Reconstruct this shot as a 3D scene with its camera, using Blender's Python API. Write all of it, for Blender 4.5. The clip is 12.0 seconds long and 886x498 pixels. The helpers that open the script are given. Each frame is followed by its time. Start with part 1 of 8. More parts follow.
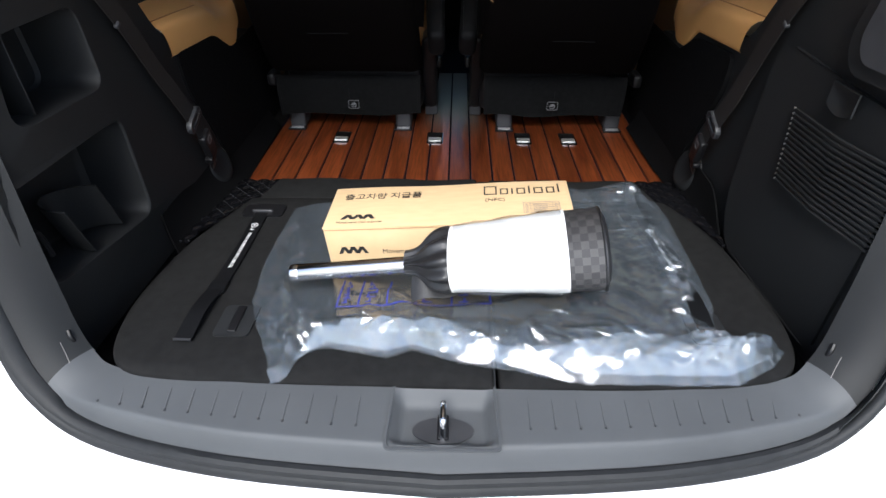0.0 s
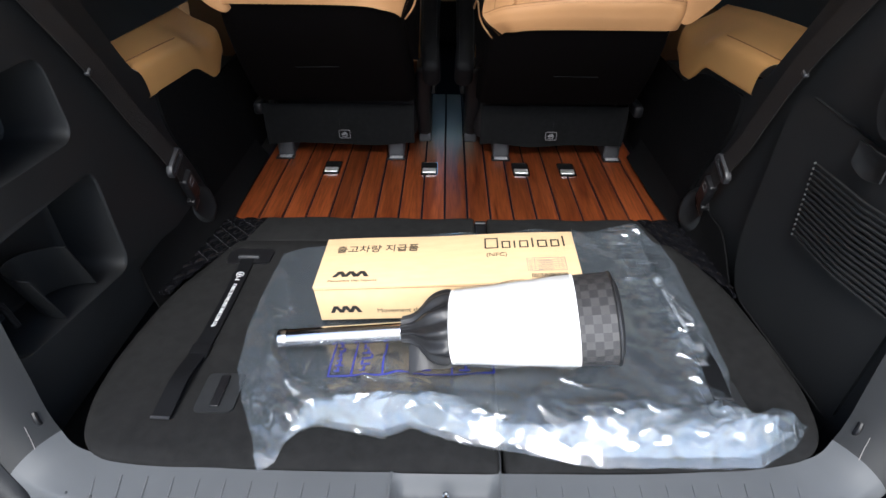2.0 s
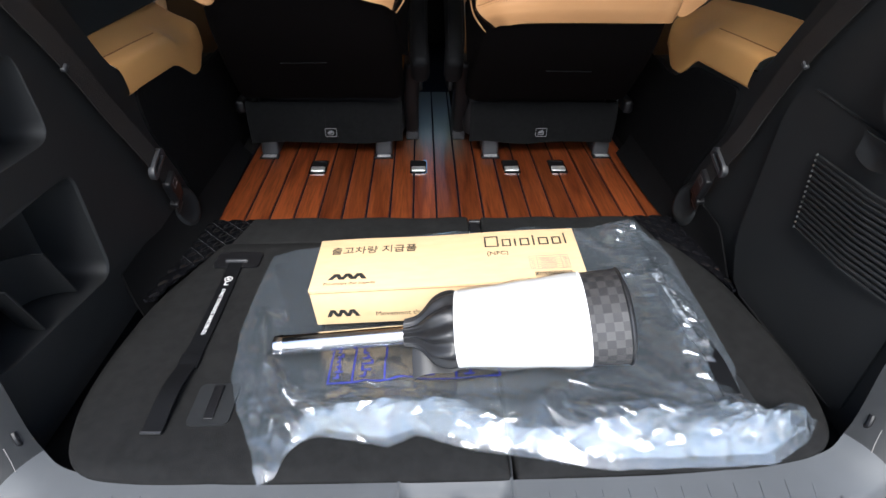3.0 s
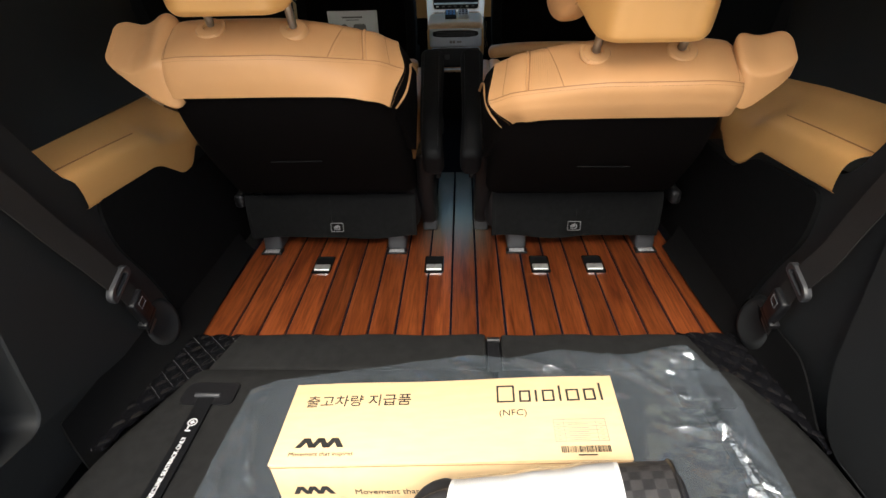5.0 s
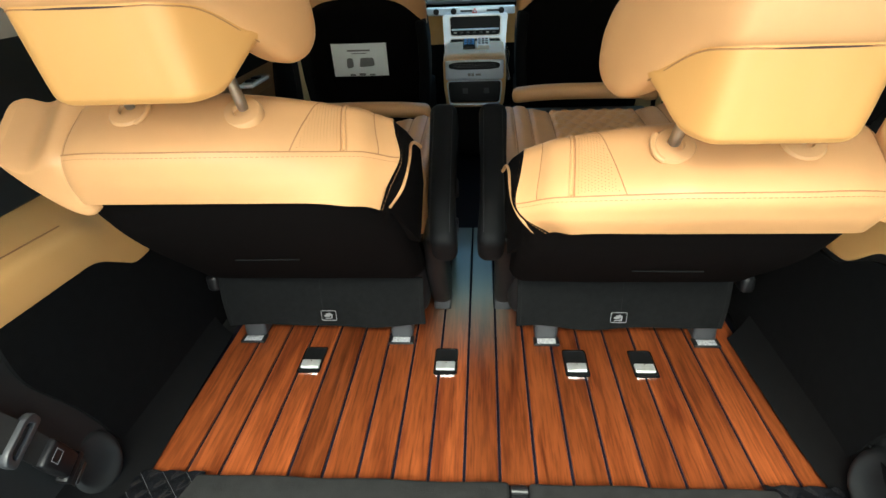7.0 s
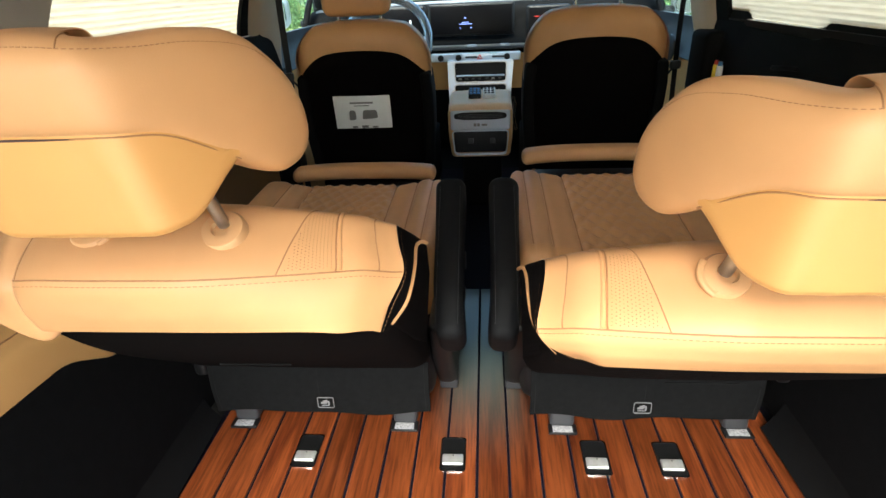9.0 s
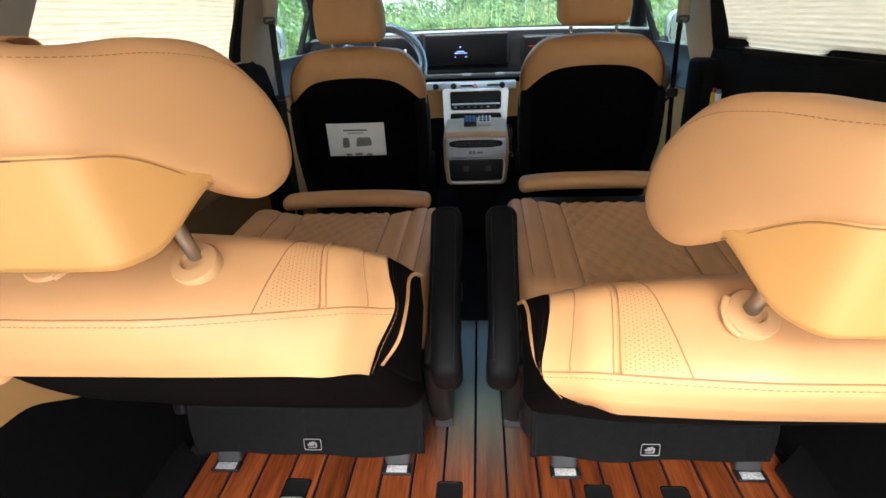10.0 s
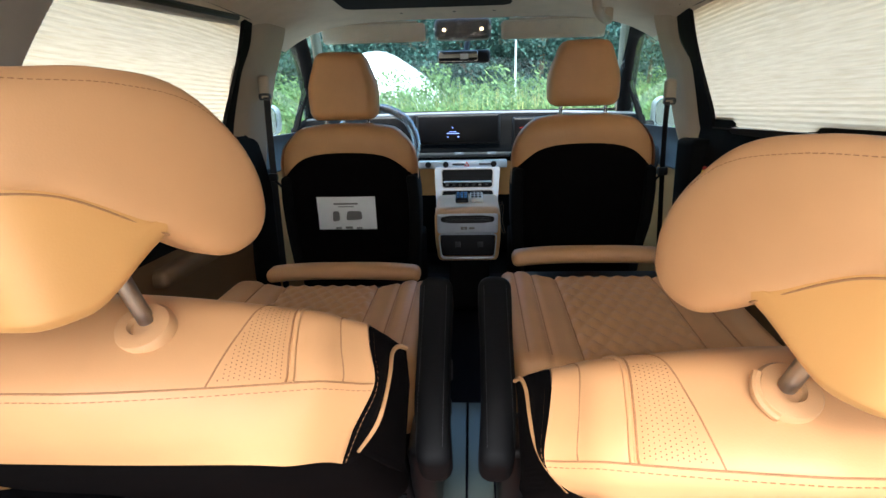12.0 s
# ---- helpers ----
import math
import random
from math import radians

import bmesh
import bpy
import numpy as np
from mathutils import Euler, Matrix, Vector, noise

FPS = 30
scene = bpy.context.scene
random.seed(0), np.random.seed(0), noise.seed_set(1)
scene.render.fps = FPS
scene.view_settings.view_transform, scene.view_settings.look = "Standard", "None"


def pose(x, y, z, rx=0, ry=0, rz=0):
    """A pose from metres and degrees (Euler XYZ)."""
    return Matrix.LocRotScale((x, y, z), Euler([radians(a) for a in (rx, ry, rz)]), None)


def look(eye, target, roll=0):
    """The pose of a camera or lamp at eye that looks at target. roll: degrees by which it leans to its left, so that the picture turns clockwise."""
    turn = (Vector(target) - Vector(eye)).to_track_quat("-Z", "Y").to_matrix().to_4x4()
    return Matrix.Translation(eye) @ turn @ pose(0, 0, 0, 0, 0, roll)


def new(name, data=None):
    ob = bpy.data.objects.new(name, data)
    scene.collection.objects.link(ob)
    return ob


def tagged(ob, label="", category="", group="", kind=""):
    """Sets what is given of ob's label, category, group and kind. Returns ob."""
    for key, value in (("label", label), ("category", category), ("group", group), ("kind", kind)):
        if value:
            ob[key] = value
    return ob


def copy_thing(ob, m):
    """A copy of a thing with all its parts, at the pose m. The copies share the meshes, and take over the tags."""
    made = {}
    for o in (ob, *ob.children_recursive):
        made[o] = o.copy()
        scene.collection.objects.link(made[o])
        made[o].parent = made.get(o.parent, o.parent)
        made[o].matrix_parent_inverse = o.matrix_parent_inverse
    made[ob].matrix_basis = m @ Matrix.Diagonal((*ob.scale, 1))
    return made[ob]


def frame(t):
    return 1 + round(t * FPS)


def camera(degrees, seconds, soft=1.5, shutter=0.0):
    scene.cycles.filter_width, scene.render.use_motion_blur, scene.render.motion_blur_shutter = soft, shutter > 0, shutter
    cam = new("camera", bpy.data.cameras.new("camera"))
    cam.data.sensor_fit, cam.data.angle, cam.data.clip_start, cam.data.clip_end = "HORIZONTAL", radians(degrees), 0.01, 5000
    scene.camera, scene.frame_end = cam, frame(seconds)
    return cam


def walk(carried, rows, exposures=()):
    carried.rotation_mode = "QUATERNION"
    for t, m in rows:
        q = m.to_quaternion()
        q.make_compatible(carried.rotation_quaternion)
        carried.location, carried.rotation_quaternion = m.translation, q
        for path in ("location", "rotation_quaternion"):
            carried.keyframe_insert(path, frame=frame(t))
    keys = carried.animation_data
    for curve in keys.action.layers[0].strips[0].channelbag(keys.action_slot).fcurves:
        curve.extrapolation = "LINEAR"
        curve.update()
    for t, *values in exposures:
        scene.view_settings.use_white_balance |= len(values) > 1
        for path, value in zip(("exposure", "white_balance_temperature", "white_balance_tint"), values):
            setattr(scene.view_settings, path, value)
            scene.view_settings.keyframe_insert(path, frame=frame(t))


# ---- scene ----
cam = camera(78.4, 12.0)
PATH = [
    (0, (0.015, 0.081, 0.751), (-0.03, 1.705, -0.415), -0.1),
    (0.5, (0.014, 0.118, 0.772), (-0.026, 1.775, -0.347), -0.2),
    (1, (0.012, 0.151, 0.789), (-0.033, 1.778, -0.374), 0.3),
    (1.5, (0.006, 0.178, 0.799), (-0.036, 1.8, -0.37), 0.6),
    (2, (-0.005, 0.201, 0.803), (-0.012, 1.825, -0.364), 0.5),
    (2.5, (-0.032, 0.219, 0.795), (-0.012, 1.844, -0.372), 0.4),
    (3, (-0.044, 0.227, 0.784), (0.028, 1.849, -0.383), 1.0),
    (3.2, (-0.038, 0.23, 0.788), (0.045, 1.874, -0.348), 1.1),
    (4.8, (0.014, 0.447, 0.784), (-0.043, 2.161, -0.244), -1.5),
    (5, (0.025, 0.477, 0.789), (-0.052, 2.207, -0.211), -1.6),
    (5.5, (0.037, 0.573, 0.792), (-0.067, 2.308, -0.197), -2.1),
    (6, (0.012, 0.684, 0.811), (-0.057, 2.44, -0.144), -2.8),
    (6.5, (0.024, 0.755, 0.822), (-0.118, 2.501, -0.144), -2.1),
    (7, (0.029, 0.801, 0.819), (-0.121, 2.547, -0.146), -2.5),
    (8.8, (0.014, 0.922, 0.877), (-0.158, 2.71, -0.001), -2.7),
    (9, (0.015, 0.931, 0.877), (-0.146, 2.721, 0.0), -2.6),
    (9.5, (0.013, 0.954, 0.874), (-0.136, 2.765, 0.038), -2.3),
    (10, (0.011, 0.98, 0.86), (-0.131, 2.814, 0.076), -2.3),
    (10.5, (0.012, 1.001, 0.845), (-0.124, 2.863, 0.129), -1.9),
    (11, (0.011, 1.018, 0.834), (-0.116, 2.916, 0.219), -1.4),
    (11.5, (0.009, 1.024, 0.83), (-0.113, 2.941, 0.274), -1.3),
    (12, (0.01, 1.028, 0.826), (-0.098, 2.96, 0.319), -1.3),
]
walk(cam, [(t, look(eye, target, roll)) for t, eye, target, roll in PATH],
     exposures=[(0.0, 0.93, 5950, 8), (0.5, 0.89, 5950, 8), (1.5, 1.06, 5950, 8), (3.0, 1.28, 5950, 8), (5.0, 1.46, 6700, 6), (6.0, 2.02, 6500, 0), (7.0, 2.42, 6350, -7), (9.0, 2.50, 6500, 3), (12.0, 2.4, 6150, 9)])

# ---- light ----
world = bpy.data.worlds.new("sky")
scene.world = world
world.use_nodes = True
SUN_EL, SUN_ROT = radians(49), radians(186)
wn, wl = world.node_tree.nodes, world.node_tree.links
wn.clear()
sky = wn.new("ShaderNodeTexSky")
sky.sky_type, sky.sun_disc = "NISHITA", False
sky.sun_elevation, sky.sun_rotation, sky.dust_density, sky.air_density = SUN_EL, SUN_ROT, 3.0, 1.0
back = wn.new("ShaderNodeBackground")
back.inputs["Strength"].default_value = 0.15
wo = wn.new("ShaderNodeOutputWorld")
wl.new(sky.outputs[0], back.inputs[0])
wl.new(back.outputs[0], wo.inputs[0])
sun = new("sun", bpy.data.lights.new("sun", "SUN"))
sun.data.energy, sun.data.angle, sun.data.color = 2.6, radians(30), (1.0, 0.96, 0.91)
sun_from = Vector((math.sin(SUN_ROT) * math.cos(SUN_EL), math.cos(SUN_ROT) * math.cos(SUN_EL), math.sin(SUN_EL)))
sun.matrix_world = look(sun_from * 20, (0, 0, 0))

import mathutils
import mathutils.bvhtree
import mathutils.geometry

# ---- tools ----
def mix(a, b, t):
    return a + (b - a) * t


def smooth(a, b, x):
    t = min(1.0, max(0.0, (x - a) / (b - a)))
    return t * t * (3 - 2 * t)


def curve_at(pts, s):
    """A point on a smooth line through pts, s from 0 to 1."""
    n = len(pts) - 1
    f = min(max(s, 0.0), 1.0) * n
    i = min(int(f), n - 1)
    t = f - i
    p = [Vector(pts[min(max(k, 0), n)]) for k in (i - 1, i, i + 1, i + 2)]
    return 0.5 * (2 * p[1] + (p[2] - p[0]) * t + (2 * p[0] - 5 * p[1] + 4 * p[2] - p[3]) * t * t + (3 * p[1] - p[0] - 3 * p[2] + p[3]) * t ** 3)


def resample(pts, n):
    return [curve_at(pts, i / (n - 1)) for i in range(n)]


def thing(name, at, label, category, group="", kind=""):
    ob = new(name)
    ob.location = at
    ob.empty_display_size = 0.05
    return tagged(ob, label, category, group, kind)


def root_place(ob):
    p = Vector((0, 0, 0))
    while ob:
        p += ob.location
        ob = ob.parent
    return p


def part(name, bm, material, parent=None, label="", sharp=35, flat=False):
    """Links bm (world places) as one mesh object under parent."""
    bmesh.ops.recalc_face_normals(bm, faces=bm.faces)
    if parent:
        bmesh.ops.translate(bm, verts=bm.verts, vec=-root_place(parent))
    me = bpy.data.meshes.new(name)
    bm.to_mesh(me)
    bm.free()
    if not flat:
        me.polygons.foreach_set("use_smooth", [True] * len(me.polygons))
        me.set_sharp_from_angle(angle=radians(sharp))
    me.materials.append(material)
    ob = new(name, me)
    if parent:
        ob.parent = parent
    if label:
        ob["label"] = label
    return ob


def solo(name, bm, material, label, category, group="", kind="", **more):
    return tagged(part(name, bm, material, None, **more), label, category, group, kind)


def quad_grid(bm, rows, close=False):
    """Faces over a grid of bmesh verts."""
    for a, b in zip(rows, rows[1:]):
        n = len(a)
        for i in range(n if close else n - 1):
            j = (i + 1) % n
            try:
                bm.faces.new((a[i], a[j], b[j], b[i]))
            except ValueError:
                pass


def rbox(bm, lo, hi, r=0.005, n=2, M=None, warp=None, div=(1, 1, 1)):
    """A box with rounded edges; div splits its flat faces, warp bends its points."""
    lo, hi = Vector(lo), Vector(hi)
    r = min(r, *[(hi[k] - lo[k]) * 0.499 for k in range(3)])
    steps = []
    for k in range(3):
        a = [lo[k] + r * (1 - math.cos(i / n * math.pi / 2)) for i in range(n + 1)] if r > 0 else [lo[k]]
        b = [hi[k] - (v - lo[k]) for v in reversed(a)]
        mid = [mix(a[-1], b[0], i / div[k]) for i in range(1, div[k])]
        steps.append(a + mid + b)
    inner = [(lo[k] + r, hi[k] - r) for k in range(3)]
    seen = {}

    def vert(p):
        key = tuple(round(c, 6) for c in p)
        if key not in seen:
            c = Vector([min(max(p[k], inner[k][0]), inner[k][1]) for k in range(3)])
            d = Vector(p) - c
            q = c + d.normalized() * r if d.length > 1e-9 and r > 0 else Vector(p)
            if warp:
                q = Vector(warp(q))
            seen[key] = bm.verts.new(M @ q if M else q)
        return seen[key]

    for k in range(3):
        u, v = (k + 1) % 3, (k + 2) % 3
        for side in (lo[k], hi[k]):
            for i in range(len(steps[u]) - 1):
                for j in range(len(steps[v]) - 1):
                    vs = []
                    for a, b in ((i, j), (i + 1, j), (i + 1, j + 1), (i, j + 1)):
                        p = [0, 0, 0]
                        p[k], p[u], p[v] = side, steps[u][a], steps[v][b]
                        q = vert(p)
                        if q not in vs:
                            vs.append(q)
                    if len(vs) > 2:
                        try:
                            bm.faces.new(vs)
                        except ValueError:
                            pass
    return bm


def box(lo, hi, r=0.004, n=2, **k):
    return rbox(bmesh.new(), lo, hi, r, n, **k)


def tube(bm, pts, r, seg=8, flat=None, up=None, cap=True):
    """A round rod along pts; r one radius or one for each point; flat: (half width, half height) of an oval; up: its height's way."""
    pts = [Vector(p) for p in pts]
    rows, side = [], None
    for i, p in enumerate(pts):
        d = (pts[min(i + 1, len(pts) - 1)] - pts[max(i - 1, 0)]).normalized()
        if up is not None:
            side = d.cross(Vector(up)).normalized()
        elif side is None:
            side = d.orthogonal().normalized()
        else:
            side = (side - d * side.dot(d)).normalized()
        n = side.cross(d).normalized()
        rad = r[i] if isinstance(r, (list, tuple)) else r
        w, h = flat if flat else (rad, rad)
        rows.append([bm.verts.new(p + side * w * math.cos(a) + n * h * math.sin(a)) for a in [2 * math.pi * k / seg for k in range(seg)]])
    quad_grid(bm, rows, close=True)
    if cap:
        bm.faces.new(rows[0]), bm.faces.new(list(reversed(rows[-1])))
    return bm


def band(bm, pts, width, thick, side):
    """A flat webbing along pts; side: the way of its width."""
    pts, side = [Vector(p) for p in pts], Vector(side).normalized()
    rows = []
    for i, p in enumerate(pts):
        d = (pts[min(i + 1, len(pts) - 1)] - pts[max(i - 1, 0)]).normalized()
        s = (side - d * side.dot(d)).normalized()
        n = s.cross(d).normalized()
        rows.append([bm.verts.new(p + s * width / 2 * a + n * thick / 2 * b) for a, b in ((-1, -1), (1, -1), (1, 1), (-1, 1))])
    quad_grid(bm, rows, close=True)
    bm.faces.new(rows[0]), bm.faces.new(list(reversed(rows[-1])))
    return bm


def rod(bm, a, b, r0, r1=None, seg=16, cap=True):
    return tube(bm, [a, b], [r0, r0 if r1 is None else r1], seg, cap=cap)


def lathe(bm, at, axis, profile, seg=20):
    """profile: (distance along the axis, radius)."""
    axis = Vector(axis).normalized()
    s = axis.orthogonal().normalized()
    t = axis.cross(s)
    rows = [[bm.verts.new(Vector(at) + axis * h + (s * math.cos(a) + t * math.sin(a)) * r) for a in [2 * math.pi * k / seg for k in range(seg)]] for h, r in profile]
    quad_grid(bm, rows, close=True)
    bm.faces.new(rows[0]), bm.faces.new(list(reversed(rows[-1])))
    return bm


def prism(bm, poly, put, a, b):
    """A plate: poly in two coordinates, put(u, v, h) gives the place, h from a to b."""
    lo = [bm.verts.new(put(u, v, a)) for u, v in poly]
    hi = [bm.verts.new(put(u, v, b)) for u, v in poly]
    bm.faces.new(lo), bm.faces.new(list(reversed(hi)))
    for i in range(len(poly)):
        j = (i + 1) % len(poly)
        bm.faces.new((lo[i], lo[j], hi[j], hi[i]))
    return bm


def soften(bm, w, n=2, angle=40):
    """Rounds the sharp edges of bm."""
    bm.normal_update()
    es = [e for e in bm.edges if len(e.link_faces) == 2 and e.calc_face_angle(0) > radians(angle)]
    bmesh.ops.bevel(bm, geom=es, offset=w, segments=n, affect="EDGES", profile=0.5, clamp_overlap=True)
    return bm


def round_poly(poly, r, n=5):
    """poly with its corners rounded; r one radius or one for each corner."""
    out = []
    m = len(poly)
    for i in range(m):
        p, a, b = Vector(poly[i]), Vector(poly[i - 1]), Vector(poly[(i + 1) % m])
        rr = r[i] if isinstance(r, (list, tuple)) else r
        da, db = (a - p), (b - p)
        k = min(rr, da.length * 0.49, db.length * 0.49)
        s, e = p + da.normalized() * k, p + db.normalized() * k
        for j in range(n + 1):
            t = j / n
            out.append(tuple((1 - t) ** 2 * s + 2 * t * (1 - t) * p + t * t * e))
    return out


def sheet(bm, fn, nu, nv, thick=0.0, close_u=False):
    """A skin fn(s, t), s and t from 0 to 1, with a thickness."""
    P = [[Vector(fn(i / (nu if close_u else nu - 1), j / (nv - 1))) for i in range(nu)] for j in range(nv)]
    rows = [[bm.verts.new(p) for p in row] for row in P]
    quad_grid(bm, rows, close_u)
    if thick:
        bm.normal_update()
        for row in rows:
            for v in row:
                v.normal_update()
        low = [[bm.verts.new(v.co - v.normal * thick) for v in row] for row in rows]
        quad_grid(bm, [list(reversed(r)) for r in low], close_u)
        edge = lambda R: R[0][:] + [r[-1] for r in R[1:]] + list(reversed(R[-1][:-1])) + [r[0] for r in reversed(R[1:-1])]
        if close_u:
            for k in (0, -1):
                n = len(rows[k])
                for i in range(n):
                    bm.faces.new((rows[k][i], rows[k][(i + 1) % n], low[k][(i + 1) % n], low[k][i]))
        else:
            A, B = edge(rows), edge(low)
            for i in range(len(A)):
                j = (i + 1) % len(A)
                bm.faces.new((A[i], A[j], B[j], B[i]))
    return bm


def stitches(bm, pts, step=0.0052, r=0.0006):
    """A row of short thread stitches along pts."""
    pts = [Vector(p) for p in pts]
    done = 0.0
    for a, b in zip(pts, pts[1:]):
        d = (b - a).length
        while done < d:
            p = a.lerp(b, done / d)
            q = p + (b - a).normalized() * step * 0.6
            tube(bm, [p, q], r, 4)
            done += step
        done -= d
    return bm


def frame_ring(bm, poly_out, poly_in, put, a, b):
    """A flat ring between two outlines of as many points."""
    n = len(poly_out)
    L = [[bm.verts.new(put(u, v, h)) for u, v in poly] for poly, h in ((poly_out, a), (poly_out, b), (poly_in, b), (poly_in, a))]
    for A, B in zip(L, L[1:] + L[:1]):
        for i in range(n):
            j = (i + 1) % n
            bm.faces.new((A[i], A[j], B[j], B[i]))
    return bm


def lettering(name, words, size, M, material, parent, label="", depth=0.0004, spread=1.0):
    """Words as a thin mesh, in the plane of M's x and y."""
    cu = bpy.data.curves.new(name, "FONT")
    cu.body, cu.size, cu.extrude, cu.space_character, cu.align_x = words, size, depth, spread, "LEFT"
    cu.resolution_u = 3
    tmp = new(name, cu)
    bpy.context.view_layer.update()
    me = bpy.data.meshes.new_from_object(tmp.evaluated_get(bpy.context.evaluated_depsgraph_get()))
    bpy.data.objects.remove(tmp)
    bpy.data.curves.remove(cu)
    me.transform(Matrix.Translation(-root_place(parent)) @ M)
    me.materials.clear()
    me.materials.append(material)
    ob = new(name, me)
    ob.parent = parent
    if label:
        ob["label"] = label
    return ob


def bars(bm, M, items, h=0.0006):
    """Flat bars (x, y, width, height) in the plane of M's x and y."""
    for x, y, w, t in items:
        vs = [bm.verts.new(M @ Vector((a, b, c))) for c in (0, h) for a, b in ((x, y), (x + w, y), (x + w, y + t), (x, y + t))]
        for f in ((0, 1, 2, 3), (7, 6, 5, 4), (0, 1, 5, 4), (1, 2, 6, 5), (2, 3, 7, 6), (3, 0, 4, 7)):
            bm.faces.new([vs[i] for i in f])
    return bm


def basis(origin, x, y):
    x = Vector(x).normalized()
    z = x.cross(Vector(y)).normalized()
    y = z.cross(x)
    m = Matrix((x, y, z)).transposed().to_4x4()
    m.translation = origin
    return m


# ---- materials ----
def material(name, colour, rough=0.5, metal=0.0, vary=0.12, scale=30.0, grain=0.0, grain_scale=400.0, spec=0.5, coat=0.0, stretch=(1, 1, 1), bump_big=0.0, rand=0.0, dirt=None):
    m = bpy.data.materials.new(name)
    m.use_nodes = True
    N, L = m.node_tree.nodes, m.node_tree.links
    b = N["Principled BSDF"]
    b.inputs["Roughness"].default_value, b.inputs["Metallic"].default_value = rough, metal
    b.inputs["Specular IOR Level"].default_value, b.inputs["Coat Weight"].default_value = spec, coat
    tc, mp = N.new("ShaderNodeTexCoord"), N.new("ShaderNodeMapping")
    mp.inputs["Scale"].default_value = stretch
    L.new(tc.outputs["Object"], mp.inputs["Vector"])
    big = N.new("ShaderNodeTexNoise")
    big.inputs["Scale"].default_value, big.inputs["Detail"].default_value = scale, 4
    L.new(mp.outputs[0], big.inputs["Vector"])
    ramp = N.new("ShaderNodeValToRGB")
    c = Vector(colour)
    ramp.color_ramp.elements[0].position, ramp.color_ramp.elements[1].position = 0.3, 0.7
    ramp.color_ramp.elements[0].color = (*(c * (1 - vary)), 1)
    ramp.color_ramp.elements[1].color = (*(c * (1 + vary)), 1)
    L.new(big.outputs["Fac"], ramp.inputs[0])
    out = ramp.outputs[0]
    if dirt:
        dn, dr, mx = N.new("ShaderNodeTexNoise"), N.new("ShaderNodeValToRGB"), N.new("ShaderNodeMix")
        dn.inputs["Scale"].default_value, dn.inputs["Detail"].default_value = scale * 0.35, 6
        dr.color_ramp.elements[0].position, dr.color_ramp.elements[1].position = 0.52, 0.75
        dr.color_ramp.elements[1].color = (0.5, 0.5, 0.5, 1)
        L.new(tc.outputs["Object"], dn.inputs["Vector"]), L.new(dn.outputs["Fac"], dr.inputs[0])
        mx.data_type = "RGBA"
        mx.inputs[7].default_value = (*dirt, 1)
        L.new(dr.outputs[0], mx.inputs[0]), L.new(out, mx.inputs[6])
        out = mx.outputs[2]
    if rand:
        oi, hs, mr = N.new("ShaderNodeObjectInfo"), N.new("ShaderNodeHueSaturation"), N.new("ShaderNodeMapRange")
        mr.inputs["To Min"].default_value, mr.inputs["To Max"].default_value = 1 - rand, 1 + rand
        L.new(oi.outputs["Random"], mr.inputs["Value"]), L.new(mr.outputs[0], hs.inputs["Value"]), L.new(out, hs.inputs["Color"])
        out = hs.outputs[0]
    L.new(out, b.inputs["Base Color"])
    last = None
    for strength, sc in ((bump_big, scale), (grain, grain_scale)):
        if strength:
            nz, bp = N.new("ShaderNodeTexNoise"), N.new("ShaderNodeBump")
            nz.inputs["Scale"].default_value, nz.inputs["Detail"].default_value = sc, 3
            L.new(mp.outputs[0], nz.inputs["Vector"])
            bp.inputs["Strength"].default_value, bp.inputs["Distance"].default_value = strength, 0.002
            L.new(nz.outputs["Fac"], bp.inputs["Height"])
            if last:
                L.new(last, bp.inputs["Normal"])
            last = bp.outputs[0]
    if last:
        L.new(last, b.inputs["Normal"])
    return m


def leather(name, colour, rough=0.45, spec=0.35):
    """Grained leather: small cells, soft folds."""
    m = material(name, colour, rough, vary=0.06, scale=9, bump_big=0.12, spec=spec)
    N, L = m.node_tree.nodes, m.node_tree.links
    tc, vo, bp = N.new("ShaderNodeTexCoord"), N.new("ShaderNodeTexVoronoi"), N.new("ShaderNodeBump")
    vo.inputs["Scale"].default_value = 700
    L.new(tc.outputs["Object"], vo.inputs["Vector"])
    bp.inputs["Strength"].default_value, bp.inputs["Distance"].default_value = 0.10, 0.0004
    L.new(vo.outputs["Distance"], bp.inputs["Height"])
    b = N["Principled BSDF"]
    L.new(b.inputs["Normal"].links[0].from_socket, bp.inputs["Normal"])
    L.new(bp.outputs[0], b.inputs["Normal"])
    return m


